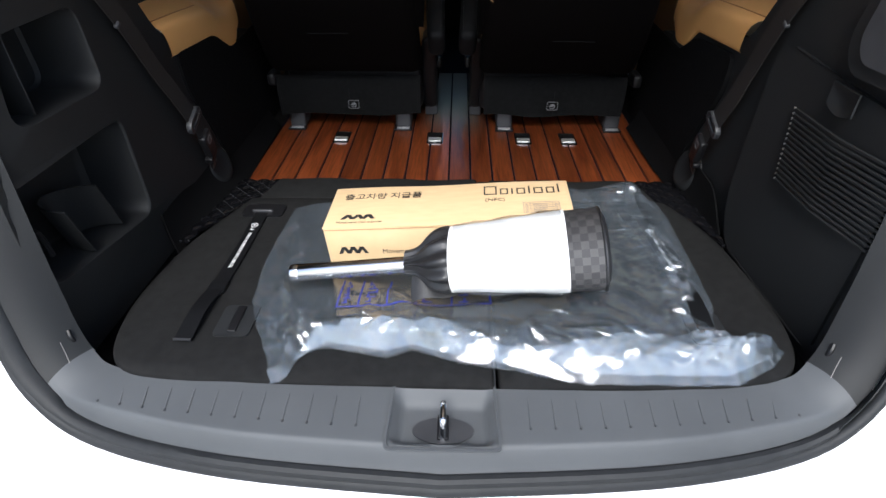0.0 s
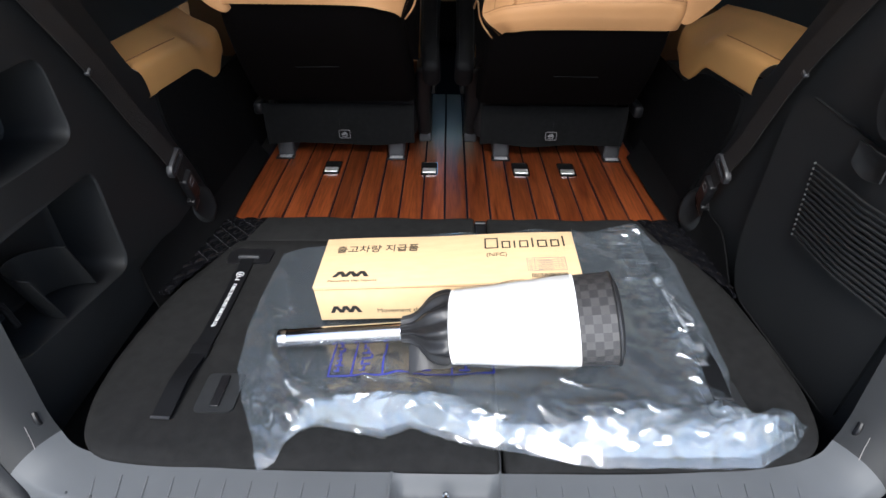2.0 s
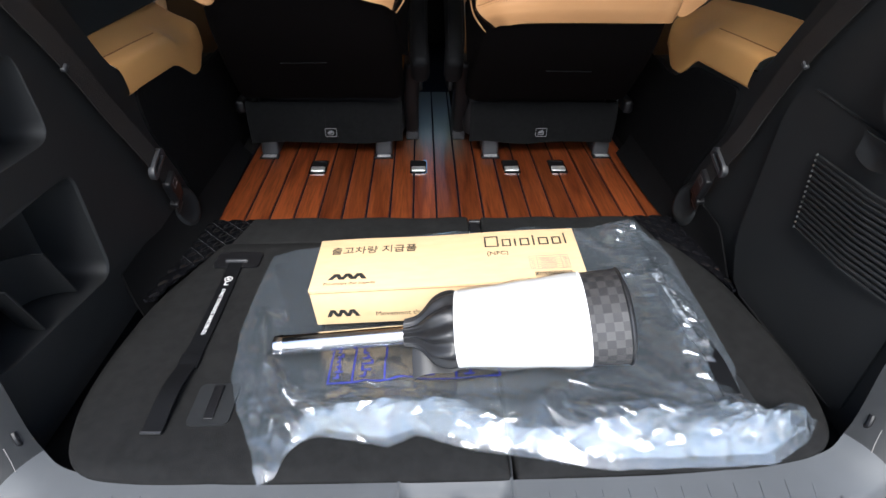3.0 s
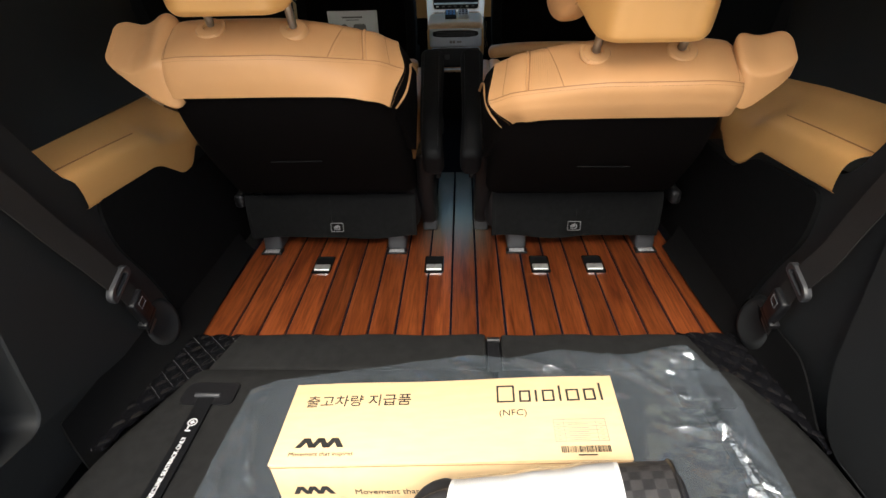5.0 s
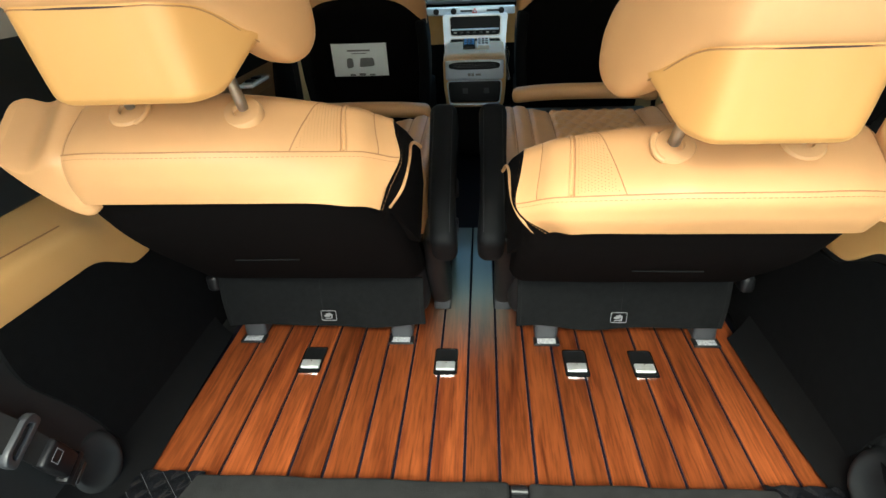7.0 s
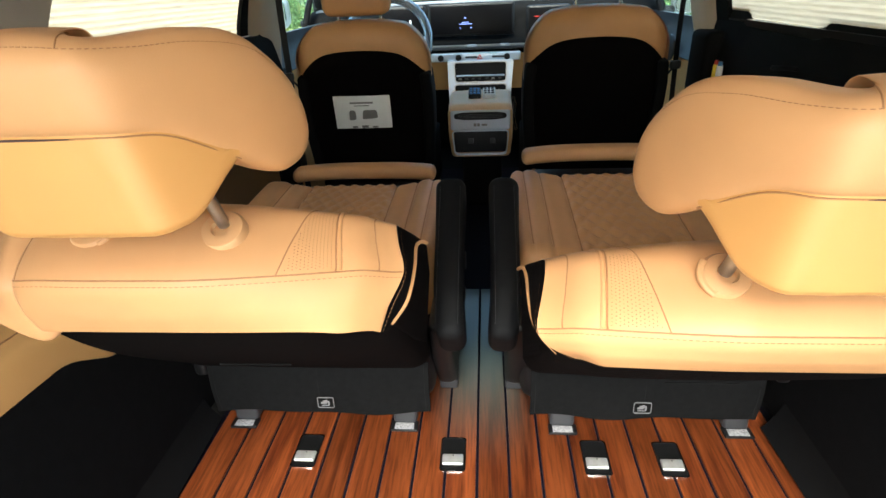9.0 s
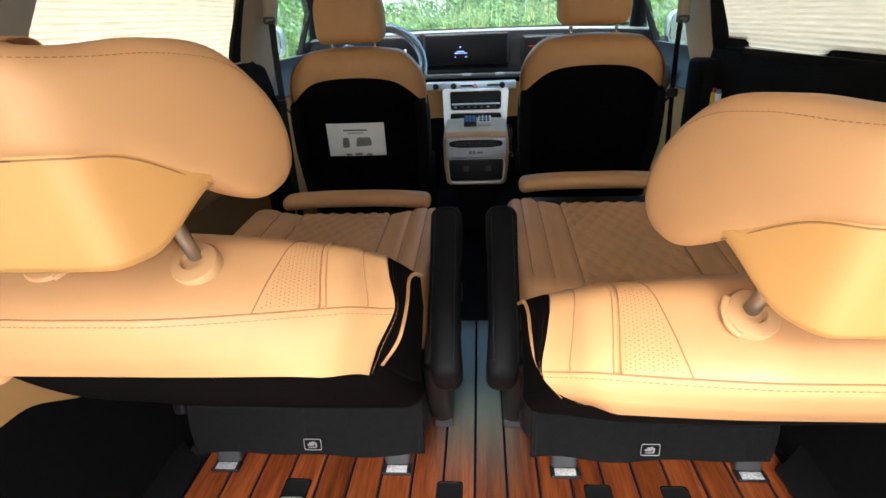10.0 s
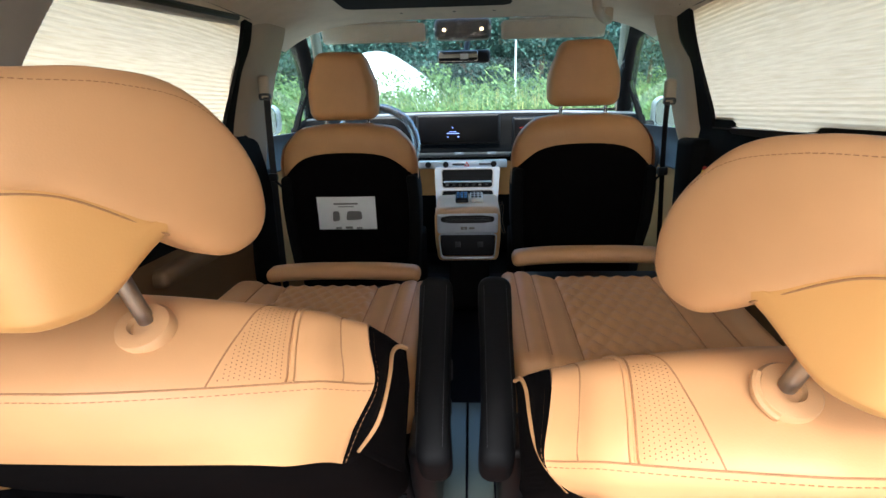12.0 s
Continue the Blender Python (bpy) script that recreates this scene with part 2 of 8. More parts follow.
def teak():
    m = bpy.data.materials.new("varnished teak")
    m.use_nodes = True
    N, L = m.node_tree.nodes, m.node_tree.links
    b = N["Principled BSDF"]
    tc, mp, oi, ad = N.new("ShaderNodeTexCoord"), N.new("ShaderNodeMapping"), N.new("ShaderNodeObjectInfo"), N.new("ShaderNodeVectorMath")
    sc = N.new("ShaderNodeVectorMath")
    sc.operation = "SCALE"
    sc.inputs[0].default_value = (7, 13, 5)
    L.new(oi.outputs["Random"], sc.inputs["Scale"])
    L.new(tc.outputs["Object"], ad.inputs[0]), L.new(sc.outputs[0], ad.inputs[1])
    L.new(ad.outputs[0], mp.inputs["Vector"])
    mp.inputs["Scale"].default_value = (26, 1.6, 26)
    n1, n2 = N.new("ShaderNodeTexNoise"), N.new("ShaderNodeTexNoise")
    n1.inputs["Scale"].default_value, n1.inputs["Detail"].default_value, n1.inputs["Distortion"].default_value = 1.6, 5, 1.2
    n2.inputs["Scale"].default_value, n2.inputs["Detail"].default_value = 9.0, 6
    L.new(mp.outputs[0], n1.inputs["Vector"]), L.new(mp.outputs[0], n2.inputs["Vector"])
    r1, r2 = N.new("ShaderNodeValToRGB"), N.new("ShaderNodeValToRGB")
    e = r1.color_ramp.elements
    e[0].position, e[0].color = 0.28, (0.066, 0.0125, 0.0045, 1)
    e[1].position, e[1].color = 0.72, (0.196, 0.050, 0.0145, 1)
    mid = e.new(0.5)
    mid.color = (0.135, 0.033, 0.009, 1)
    r2.color_ramp.elements[0].position, r2.color_ramp.elements[0].color = 0.35, (0.55, 0.5, 0.5, 1)
    r2.color_ramp.elements[1].position = 0.55
    L.new(n1.outputs["Fac"], r1.inputs[0]), L.new(n2.outputs["Fac"], r2.inputs[0])
    mx = N.new("ShaderNodeMix")
    mx.data_type, mx.blend_type = "RGBA", "MULTIPLY"
    mx.inputs[0].default_value = 0.85
    L.new(r1.outputs[0], mx.inputs[6]), L.new(r2.outputs[0], mx.inputs[7])
    hs, mr = N.new("ShaderNodeHueSaturation"), N.new("ShaderNodeMapRange")
    mr.inputs["To Min"].default_value, mr.inputs["To Max"].default_value = 0.68, 1.28
    L.new(oi.outputs["Random"], mr.inputs["Value"]), L.new(mr.outputs[0], hs.inputs["Value"])
    L.new(mx.outputs[2], hs.inputs["Color"])
    # grey-green lane between the seats, fading in towards the front
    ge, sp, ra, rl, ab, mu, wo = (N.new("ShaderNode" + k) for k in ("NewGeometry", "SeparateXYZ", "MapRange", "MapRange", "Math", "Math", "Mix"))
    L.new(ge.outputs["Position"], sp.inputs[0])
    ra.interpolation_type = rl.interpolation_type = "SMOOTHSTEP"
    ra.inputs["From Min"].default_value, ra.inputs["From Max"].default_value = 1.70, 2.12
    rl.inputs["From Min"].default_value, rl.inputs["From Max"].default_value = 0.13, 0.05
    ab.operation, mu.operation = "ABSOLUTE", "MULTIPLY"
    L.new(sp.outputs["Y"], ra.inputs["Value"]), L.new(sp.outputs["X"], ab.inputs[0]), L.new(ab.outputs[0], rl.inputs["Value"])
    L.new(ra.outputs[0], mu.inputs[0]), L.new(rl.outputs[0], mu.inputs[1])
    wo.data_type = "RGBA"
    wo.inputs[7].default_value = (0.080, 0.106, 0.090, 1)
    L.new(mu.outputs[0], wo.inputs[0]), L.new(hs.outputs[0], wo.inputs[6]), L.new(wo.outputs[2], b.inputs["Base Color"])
    b.inputs["Roughness"].default_value = 0.36
    b.inputs["Coat Weight"].default_value, b.inputs["Coat Roughness"].default_value = 0.35, 0.12
    b.inputs["Specular IOR Level"].default_value = 0.2
    bp = N.new("ShaderNodeBump")
    bp.inputs["Strength"].default_value, bp.inputs["Distance"].default_value = 0.15, 0.001
    L.new(n2.outputs["Fac"], bp.inputs["Height"]), L.new(bp.outputs[0], b.inputs["Normal"])
    return m


def clear(name, tint=(1, 1, 1), gloss=0.05, milk=0.0, low=0.05, milk_colour=(0.8, 0.85, 0.9), bump=0.0, power=4.0):
    """Thin clear film or glass: straight-through light, a gloss that grows at low angles, and a little milkiness."""
    m = bpy.data.materials.new(name)
    m.use_nodes = True
    N, L = m.node_tree.nodes, m.node_tree.links
    N.remove(N["Principled BSDF"])
    tr, gl, lw, pw, mr, mx, df, m2 = (N.new("ShaderNode" + k) for k in ("BsdfTransparent", "BsdfGlossy", "LayerWeight", "Math", "MapRange", "MixShader", "BsdfDiffuse", "MixShader"))
    tr.inputs[0].default_value = (*tint, 1)
    gl.inputs["Roughness"].default_value = gloss
    lw.inputs[0].default_value = 0.5
    pw.operation = "POWER"
    pw.inputs[1].default_value = power
    mr.inputs["To Min"].default_value, mr.inputs["To Max"].default_value = low, 0.95
    L.new(lw.outputs["Facing"], pw.inputs[0]), L.new(pw.outputs[0], mr.inputs["Value"])
    df.inputs[0].default_value = (*milk_colour, 1)
    m2.inputs[0].default_value = milk
    L.new(tr.outputs[0], m2.inputs[1]), L.new(df.outputs[0], m2.inputs[2])
    L.new(mr.outputs[0], mx.inputs[0]), L.new(m2.outputs[0], mx.inputs[1]), L.new(gl.outputs[0], mx.inputs[2])
    if bump:
        tc, vo, bp = N.new("ShaderNodeTexCoord"), N.new("ShaderNodeTexNoise"), N.new("ShaderNodeBump")
        vo.inputs["Scale"].default_value, vo.inputs["Detail"].default_value, vo.inputs["Distortion"].default_value = 30, 4, 1.0
        ce, sm, wp = N.new("ShaderNodeTexVoronoi"), N.new("ShaderNodeMath"), N.new("ShaderNodeMapping")
        ce.feature = "DISTANCE_TO_EDGE"
        ce.inputs["Scale"].default_value = 26
        wp.inputs["Scale"].default_value, wp.inputs["Rotation"].default_value = (0.6, 1.4, 1.0), (0, 0, 0.35)
        sm.operation = "ADD"
        L.new(tc.outputs["Object"], wp.inputs[0]), L.new(wp.outputs[0], ce.inputs["Vector"])
        L.new(tc.outputs["Object"], vo.inputs["Vector"]), L.new(vo.outputs["Fac"], sm.inputs[0]), L.new(ce.outputs["Distance"], sm.inputs[1]), L.new(sm.outputs[0], bp.inputs["Height"])
        bp.inputs["Strength"].default_value, bp.inputs["Distance"].default_value = bump, 0.010
        L.new(bp.outputs[0], gl.inputs["Normal"])
    L.new(mx.outputs[0], N["Material Output"].inputs[0])
    return m


def cloth_blind():
    m = bpy.data.materials.new("cream pleated blind cloth")
    m.use_nodes = True
    N, L = m.node_tree.nodes, m.node_tree.links
    N.remove(N["Principled BSDF"])
    df, tl, mx, nz, tc, mp, rp = (N.new("ShaderNode" + k) for k in ("BsdfDiffuse", "BsdfTranslucent", "MixShader", "TexNoise", "TexCoord", "Mapping", "ValToRGB"))
    mp.inputs["Scale"].default_value = (3, 3, 60)
    L.new(tc.outputs["Object"], mp.inputs[0]), L.new(mp.outputs[0], nz.inputs["Vector"])
    nz.inputs["Scale"].default_value, nz.inputs["Detail"].default_value = 4, 4
    rp.color_ramp.elements[0].position, rp.color_ramp.elements[0].color = 0.3, (0.62, 0.53, 0.345, 1)
    rp.color_ramp.elements[1].position, rp.color_ramp.elements[1].color = 0.7, (0.74, 0.66, 0.465, 1)
    L.new(nz.outputs["Fac"], rp.inputs[0])
    L.new(rp.outputs[0], df.inputs[0]), L.new(rp.outputs[0], tl.inputs[0])
    mx.inputs[0].default_value = 0.55
    L.new(df.outputs[0], mx.inputs[1]), L.new(tl.outputs[0], mx.inputs[2]), L.new(mx.outputs[0], N["Material Output"].inputs[0])
    return m


def glow(name, colour, strength):
    m = bpy.data.materials.new(name)
    m.use_nodes = True
    b = m.node_tree.nodes["Principled BSDF"]
    b.inputs["Base Color"].default_value = (*colour, 1)
    b.inputs["Emission Color"].default_value, b.inputs["Emission Strength"].default_value = (*colour, 1), strength
    return m


def leafy(name, colour, rough=0.6):
    """Leaf: some light comes through, each clump a little different."""
    m = bpy.data.materials.new(name)
    m.use_nodes = True
    N, L = m.node_tree.nodes, m.node_tree.links
    b = N["Principled BSDF"]
    b.inputs["Roughness"].default_value = rough
    g, hs, mr, tl, mx = (N.new("ShaderNode" + k) for k in ("NewGeometry", "HueSaturation", "MapRange", "BsdfTranslucent", "MixShader"))
    mr.inputs["To Min"].default_value, mr.inputs["To Max"].default_value = 0.55, 1.5
    hs.inputs["Color"].default_value = (*colour, 1)
    L.new(g.outputs["Random Per Island"], mr.inputs["Value"]), L.new(mr.outputs[0], hs.inputs["Value"])
    L.new(hs.outputs[0], b.inputs["Base Color"]), L.new(hs.outputs[0], tl.inputs[0])
    mx.inputs[0].default_value = 0.35
    L.new(b.outputs[0], mx.inputs[1]), L.new(tl.outputs[0], mx.inputs[2]), L.new(mx.outputs[0], N["Material Output"].inputs[0])
    return m


TAN = leather("tan leather", (0.53, 0.280, 0.121))
TAN_SHELL = material("tan moulded plastic", (0.55, 0.282, 0.090), 0.42, vary=0.03, scale=6, grain=0.05, grain_scale=600)
GUIDE = material("tan guide plastic", (0.52, 0.285, 0.125), 0.48, vary=0.03, scale=9, grain=0.05, grain_scale=600)
TAN_DARK = material("tan thread", (0.31, 0.150, 0.060), 0.7, vary=0.1, scale=300)
TAN_TRIM = material("tan trim plastic", (0.60, 0.325, 0.112), 0.5, vary=0.05, scale=7, grain=0.1, grain_scale=700)
HOLE = material("dark pinhole", (0.06, 0.03, 0.012), 0.9)
PLASTIC = material("dark grained plastic", (0.0106, 0.0113, 0.0119), 0.58, vary=0.10, scale=5, grain=0.22, grain_scale=900, spec=0.3, dirt=(0.017, 0.0175, 0.018))
SILL = material("grey scuffed sill plastic", (0.068, 0.072, 0.076), 0.52, vary=0.10, scale=6, grain=0.22, grain_scale=800, spec=0.3, dirt=(0.056, 0.059, 0.061))
SMOOTH = material("smooth black plastic", (0.007, 0.007, 0.008), 0.42, vary=0.1, scale=20, spec=0.3)
GREY_PL = material("dark grey plastic", (0.030, 0.031, 0.034), 0.45, vary=0.1, scale=30, grain=0.1)
FABRIC = material("black knitted fabric", (0.0026, 0.0021, 0.0022), 0.9, vary=0.15, scale=60, grain=0.4, grain_scale=1200, spec=0.05)
FLAP = material("charcoal felt", (0.0068, 0.0070, 0.0072), 0.95, vary=0.2, scale=80, grain=0.5, grain_scale=900, spec=0.05)
BLACK_FELT = material("black wheel house felt", (0.0052, 0.0052, 0.0054), 0.97, vary=0.18, scale=60, grain=0.5, grain_scale=800, spec=0.05)
CARPET = material("charcoal needle felt", (0.0125, 0.0125, 0.0125), 0.96, vary=0.18, scale=50, grain=0.6, grain_scale=700, spec=0.08, dirt=(0.016, 0.0158, 0.0155))
BLACK_LEATHER = leather("black leather", (0.0046, 0.0048, 0.0055), 0.62, 0.12)
QUILT = leather("black quilted leatherette", (0.005, 0.005, 0.006), 0.20, 0.5)
RUBBER = material("black rubber", (0.014, 0.015, 0.016), 0.6, vary=0.15, scale=40, grain=0.1, spec=0.3)
WEB = material("brown-black webbing", (0.0058, 0.0042, 0.0037), 0.7, vary=0.12, scale=200, grain=0.5, grain_scale=900, stretch=(1, 1, 4))
CHROME = material("chrome", (0.72, 0.72, 0.73), 0.12, 1.0, vary=0.03, scale=30)
DARK_STEEL = material("dark steel", (0.10, 0.095, 0.09), 0.4, 0.9, vary=0.1, scale=80)
STEEL = material("brushed steel", (0.40, 0.39, 0.375), 0.36, 1.0, vary=0.08, scale=80)
LATCH = material("zinc-plated latch", (0.62, 0.63, 0.61), 0.48, 0.8, vary=0.10, scale=60)
SILVER = material("satin silver plastic", (0.76, 0.82, 0.90), 0.27, 0.35, vary=0.04, scale=20)
TEAK = teak()
NAVY = material("navy joint", (0.0040, 0.0040, 0.0085), 0.75, vary=0.1, spec=0.08)
CARD = material("tan corrugated card", (0.60, 0.43, 0.235), 0.8, vary=0.05, scale=25, grain=0.15, grain_scale=300, stretch=(1, 4, 1), dirt=(0.55, 0.38, 0.2))
INK = material("black print", (0.012, 0.012, 0.012), 0.7)
BLUE_INK = material("blue print", (0.014, 0.022, 0.24), 0.6)
WHITE_INK = material("white print", (0.75, 0.75, 0.75), 0.6)
PAPER = material("white paper", (0.80, 0.80, 0.78), 0.75, vary=0.03, scale=20)
GREY_INK = material("grey print", (0.20, 0.19, 0.18), 0.8)
FILM = clear("clear polythene", (0.93, 0.95, 0.97), 0.08, 0.034, 0.075, (0.74, 0.86, 0.97), 0.0)
FILM_MILKY = clear("milky polythene", (0.88, 0.92, 0.96), 0.10, 0.16, 0.10, (0.74, 0.85, 0.96), 0.0)
PALE_INK = material("worn grey print", (0.16, 0.16, 0.165), 0.7)
STICKER = material("printed sticker paper", (0.30, 0.30, 0.31), 0.6, vary=0.5, scale=260)
SEAM = material("dark seam gap", (0.050, 0.026, 0.024), 0.8)
WRAP = clear("clear wrapping film", (0.97, 0.97, 0.97), 0.08, 0.04, 0.08)
GLASS = clear("window glass", (0.67, 0.88, 0.88), 0.0, 0.0, 0.04, power=5.5)
SATIN = material("black polyester", (0.016, 0.016, 0.017), 0.38, vary=0.2, scale=40, grain=0.2, grain_scale=900)
CHECK_A = material("charcoal weave", (0.020, 0.020, 0.021), 0.5, grain=0.4, grain_scale=1200)
CHECK_B = material("grey weave", (0.044, 0.042, 0.042), 0.5, grain=0.4, grain_scale=1200)
LINER = material("cream headlining", (0.62, 0.535, 0.425), 0.95, vary=0.05, scale=15, grain=0.3, grain_scale=800, spec=0.1)
LINER_GREY = material("taupe pillar trim", (0.40, 0.36, 0.31), 0.8, vary=0.05, scale=8, grain=0.2, grain_scale=700)
PAD = material("grey dashboard pad", (0.20, 0.21, 0.22), 0.5, vary=0.1, scale=20, grain=0.3)
PILLAR = material("cream pillar plastic", (0.42, 0.345, 0.255), 0.6, vary=0.05, scale=8, grain=0.2, grain_scale=700)
BLIND = cloth_blind()
WHITE_PAINT = material("white car paint", (0.80, 0.80, 0.80), 0.22, vary=0.01, scale=3, coat=0.6)
LIT = glow("display glow", (0.25, 0.35, 0.9), 0.35)
DARK_GLOSS = material("gloss black panel", (0.003, 0.003, 0.004), 0.35, vary=0.05, spec=0.12)
MATT_BLACK = material("matt black trim", (0.004, 0.004, 0.0042), 0.8, vary=0.1, spec=0.1)
BLUE_MIRROR = material("tinted mirror", (0.36, 0.45, 0.48), 0.03, 1.0, vary=0.0)
PALE_SHELL = material("pale grey mirror shell", (0.30, 0.33, 0.35), 0.35, vary=0.05)
BROWN_TRIM = material("brown door trim", (0.20, 0.112, 0.048), 0.6, vary=0.05, scale=8, grain=0.15, grain_scale=700)
# the seats' tan leather, lightened to carry the windscreen's reflection on the lid
LIT_LID_LEATHER = leather("tan lid leather lightened by windscreen shine", (0.68, 0.47, 0.29))
VISOR_FILM = clear("crinkled visor film", (0.97, 0.98, 0.98), 0.08, 0.06, 0.10, (0.86, 0.86, 0.82))
LAMP = glow("reading lamp", (1.0, 0.72, 0.40), 0.9)
RED = material("red print", (0.45, 0.02, 0.015), 0.5)
YELLOW = material("yellow plastic", (0.75, 0.55, 0.05), 0.5)
BLUE_PL = material("blue buttons", (0.04, 0.20, 0.5), 0.4)
MIRROR = material("mirror", (0.85, 0.85, 0.85), 0.02, 1.0, vary=0.0)
EARTH = material("dry soil", (0.16, 0.12, 0.08), 0.95, vary=0.3, scale=2, grain=0.6, grain_scale=60)
CONCRETE = material("pale concrete", (0.42, 0.41, 0.39), 0.9, vary=0.12, scale=1.5, grain=0.3, grain_scale=80)
GRASS = leafy("meadow green", (0.125, 0.205, 0.075))
GRASS_PALE = leafy("pale seed heads", (0.30, 0.30, 0.10))
LEAF = leafy("tree leaf", (0.034, 0.082, 0.070))
BARK = material("bark", (0.10, 0.075, 0.05), 0.95, vary=0.3, scale=12, grain=0.6, grain_scale=60)
TUNNEL = material("white tunnel film", (0.80, 0.82, 0.83), 0.4, vary=0.04, scale=0.8)
GALV = material("galvanised steel", (0.55, 0.56, 0.57), 0.45, 0.6, vary=0.06)

# ---- setting: floor, side trim, roof ----
WALL_X = 0.64
floor = solo("floor", box((-0.60, 1.425, -0.05), (0.63, 3.70, -0.004), 0.002), NAVY, "cabin floor board with navy joints between varnished planks", "floor", kind="structure")
solo("floor_base", box((-0.80, 0.60, -0.12), (0.80, 4.30, -0.052), 0.01), CARPET, "dark carpeted floor pan under the cargo mats", "floor", kind="structure")

solo("bulkhead", box((-0.86, 4.30, -0.12), (0.86, 4.36, 0.76), 0.01), CARPET, "dark carpeted bulkhead below the windscreen", "bulkhead", kind="structure")
# body shell behind the trim
for s, side in ((-1, "left"), (1, "right")):
    bm = bmesh.new()
    rbox(bm, (min(s * 0.86, s * 0.97), 0.70, -0.32), (max(s * 0.86, s * 0.97), 5.2, 0.70), 0.04, 3)
    solo("body_side_" + side, bm, WHITE_PAINT, "white painted body side of the van", "car body", kind="structure")
# bonnet sheet, out of view, added to keep light from coming in below
bm = bmesh.new()
sheet(bm, lambda a, b: (mix(-0.9, 0.9, a), mix(4.28, 5.25, b), 0.66 - 0.16 * b * b - 0.10 * abs(2 * a - 1) ** 3), 17, 9, 0.02)
solo("bonnet", bm, WHITE_PAINT, "unseen white painted bonnet that blocks light below the windscreen", "car body", kind="structure")
bm = bmesh.new()
sheet(bm, lambda a, b: (mix(-0.82, 0.82, a), mix(0.72, 3.40, b), 1.262 - 0.14 * abs(2 * a - 1) ** 4 - 0.05 * abs(2 * b - 1) ** 4), 25, 17, 0.02)
solo("roof", bm, WHITE_PAINT, "white painted roof skin over the cabin", "car roof", kind="structure")


def liner_at(a, b):
    x = mix(-0.76, 0.76, a)
    return (x, mix(0.82, 3.36, b), 1.215 - 0.11 * abs(2 * a - 1) ** 5 - 0.035 * smooth(0.8, 1.0, b))


bm = bmesh.new()
sheet(bm, liner_at, 29, 33, 0.015)
solo("ceiling", bm, LINER, "cream woven headlining of the cabin", "ceiling", kind="structure")

# cargo side trim
POCKETS = (((0.862, 0.545), (1.060, 0.552), (1.062, 0.410), (0.838, 0.412)), ((0.766, 0.335), (1.070, 0.350), (1.060, 0.140), (0.770, 0.160)))


def holed_plate(bm, outline, holes, put, depth):
    """A plate with cups sunk into it, and its rim turned back."""
    edges, loops = [], []
    for poly in (outline, *holes):
        vs = [bm.verts.new(put(u, v, 0)) for u, v in poly]
        loops.append(vs)
        edges += [bm.edges.new((vs[i], vs[(i + 1) % len(vs)])) for i in range(len(vs))]
    bmesh.ops.triangle_fill(bm, edges=edges, use_beauty=True, use_dissolve=False)
    for k, (vs, poly) in enumerate(zip(loops, (outline, *holes))):
        cu, cv = sum(p[0] for p in poly) / len(poly), sum(p[1] for p in poly) / len(poly)
        steps = ((0.004, 1.03), (0.03, 1.03)) if k == 0 else ((0.0015, 0.990), (0.004, 0.980), (depth * 0.6, 0.95), (depth * 0.95, 0.92), (depth, 0.86))
        if k == 0:
            steps = ((0.03, 1.0),)
        rows = [vs]
        for h, f in steps:
            rows.append([bm.verts.new(put(cu + (u - cu) * f, cv + (v - cv) * f, h)) for u, v in poly])
        quad_grid(bm, rows, close=True)
        if k:
            bm.faces.new(rows[-1])
    return bm


def wall_put(s):
    """The side trim stands a little outwards towards the top."""
    return lambda u, v, h: Vector((s * (WALL_X - 0.012 + 0.03 * v + 0.035 * smooth(0.95, 0.72, u) + h), u, v))


WALL_OUT = round_poly([(0.74, 0.0), (1.83, 0.0), (1.83, 0.33), (1.62, 0.345), (1.555, 0.415), (1.31, 0.43), (1.24, 0.55), (1.10, 0.80), (0.83, 0.80), (0.76, 0.30)], [0.02, 0.02, 0.02, 0.03, 0.04, 0.05, 0.04, 0.02, 0.02, 0.1], 4)
bm = bmesh.new()
holed_plate(bm, WALL_OUT, [round_poly(p, 0.035, 5) for p in POCKETS], wall_put(-1), 0.11)
wall_left = solo("wall_left", bm, PLASTIC, "dark grained plastic cargo side trim with two open pockets", "side trim", kind="structure", sharp=25)
bm = bmesh.new()
holed_plate(bm, WALL_OUT, [], wall_put(1), 0.1)
solo("wall_right", bm, PLASTIC, "dark grained plastic cargo side trim with a service panel", "side trim", kind="structure", sharp=25)

# foot of the side trim, curving in to the floor
for s, side, ys, xs in ((-1, "left", (1.08, 1.25, 1.42, 1.62, 1.84), (0.622, 0.590, 0.578, 0.586, 0.592)), (1, "right", (1.08, 1.26, 1.42, 1.54, 1.84), (0.632, 0.630, 0.608, 0.598, 0.593))):
    bm = bmesh.new()

    def foot_at(a, b):
        y = mix(1.08, 1.84, b)
        k = (1 - a) ** 2.2
        return (s * mix(0.6315, float(np.interp(y, ys, xs)), k), y, mix(0.004, 0.115 if s < 0 else mix(0.020, 0.115, smooth(1.10, 1.26, y)), a))

    sheet(bm, foot_at, 14, 40, -0.004)
    solo("trim_foot_" + side, bm, MATT_BLACK, "dark plastic foot of the side trim curving in to the floor", "side trim", kind="structure")

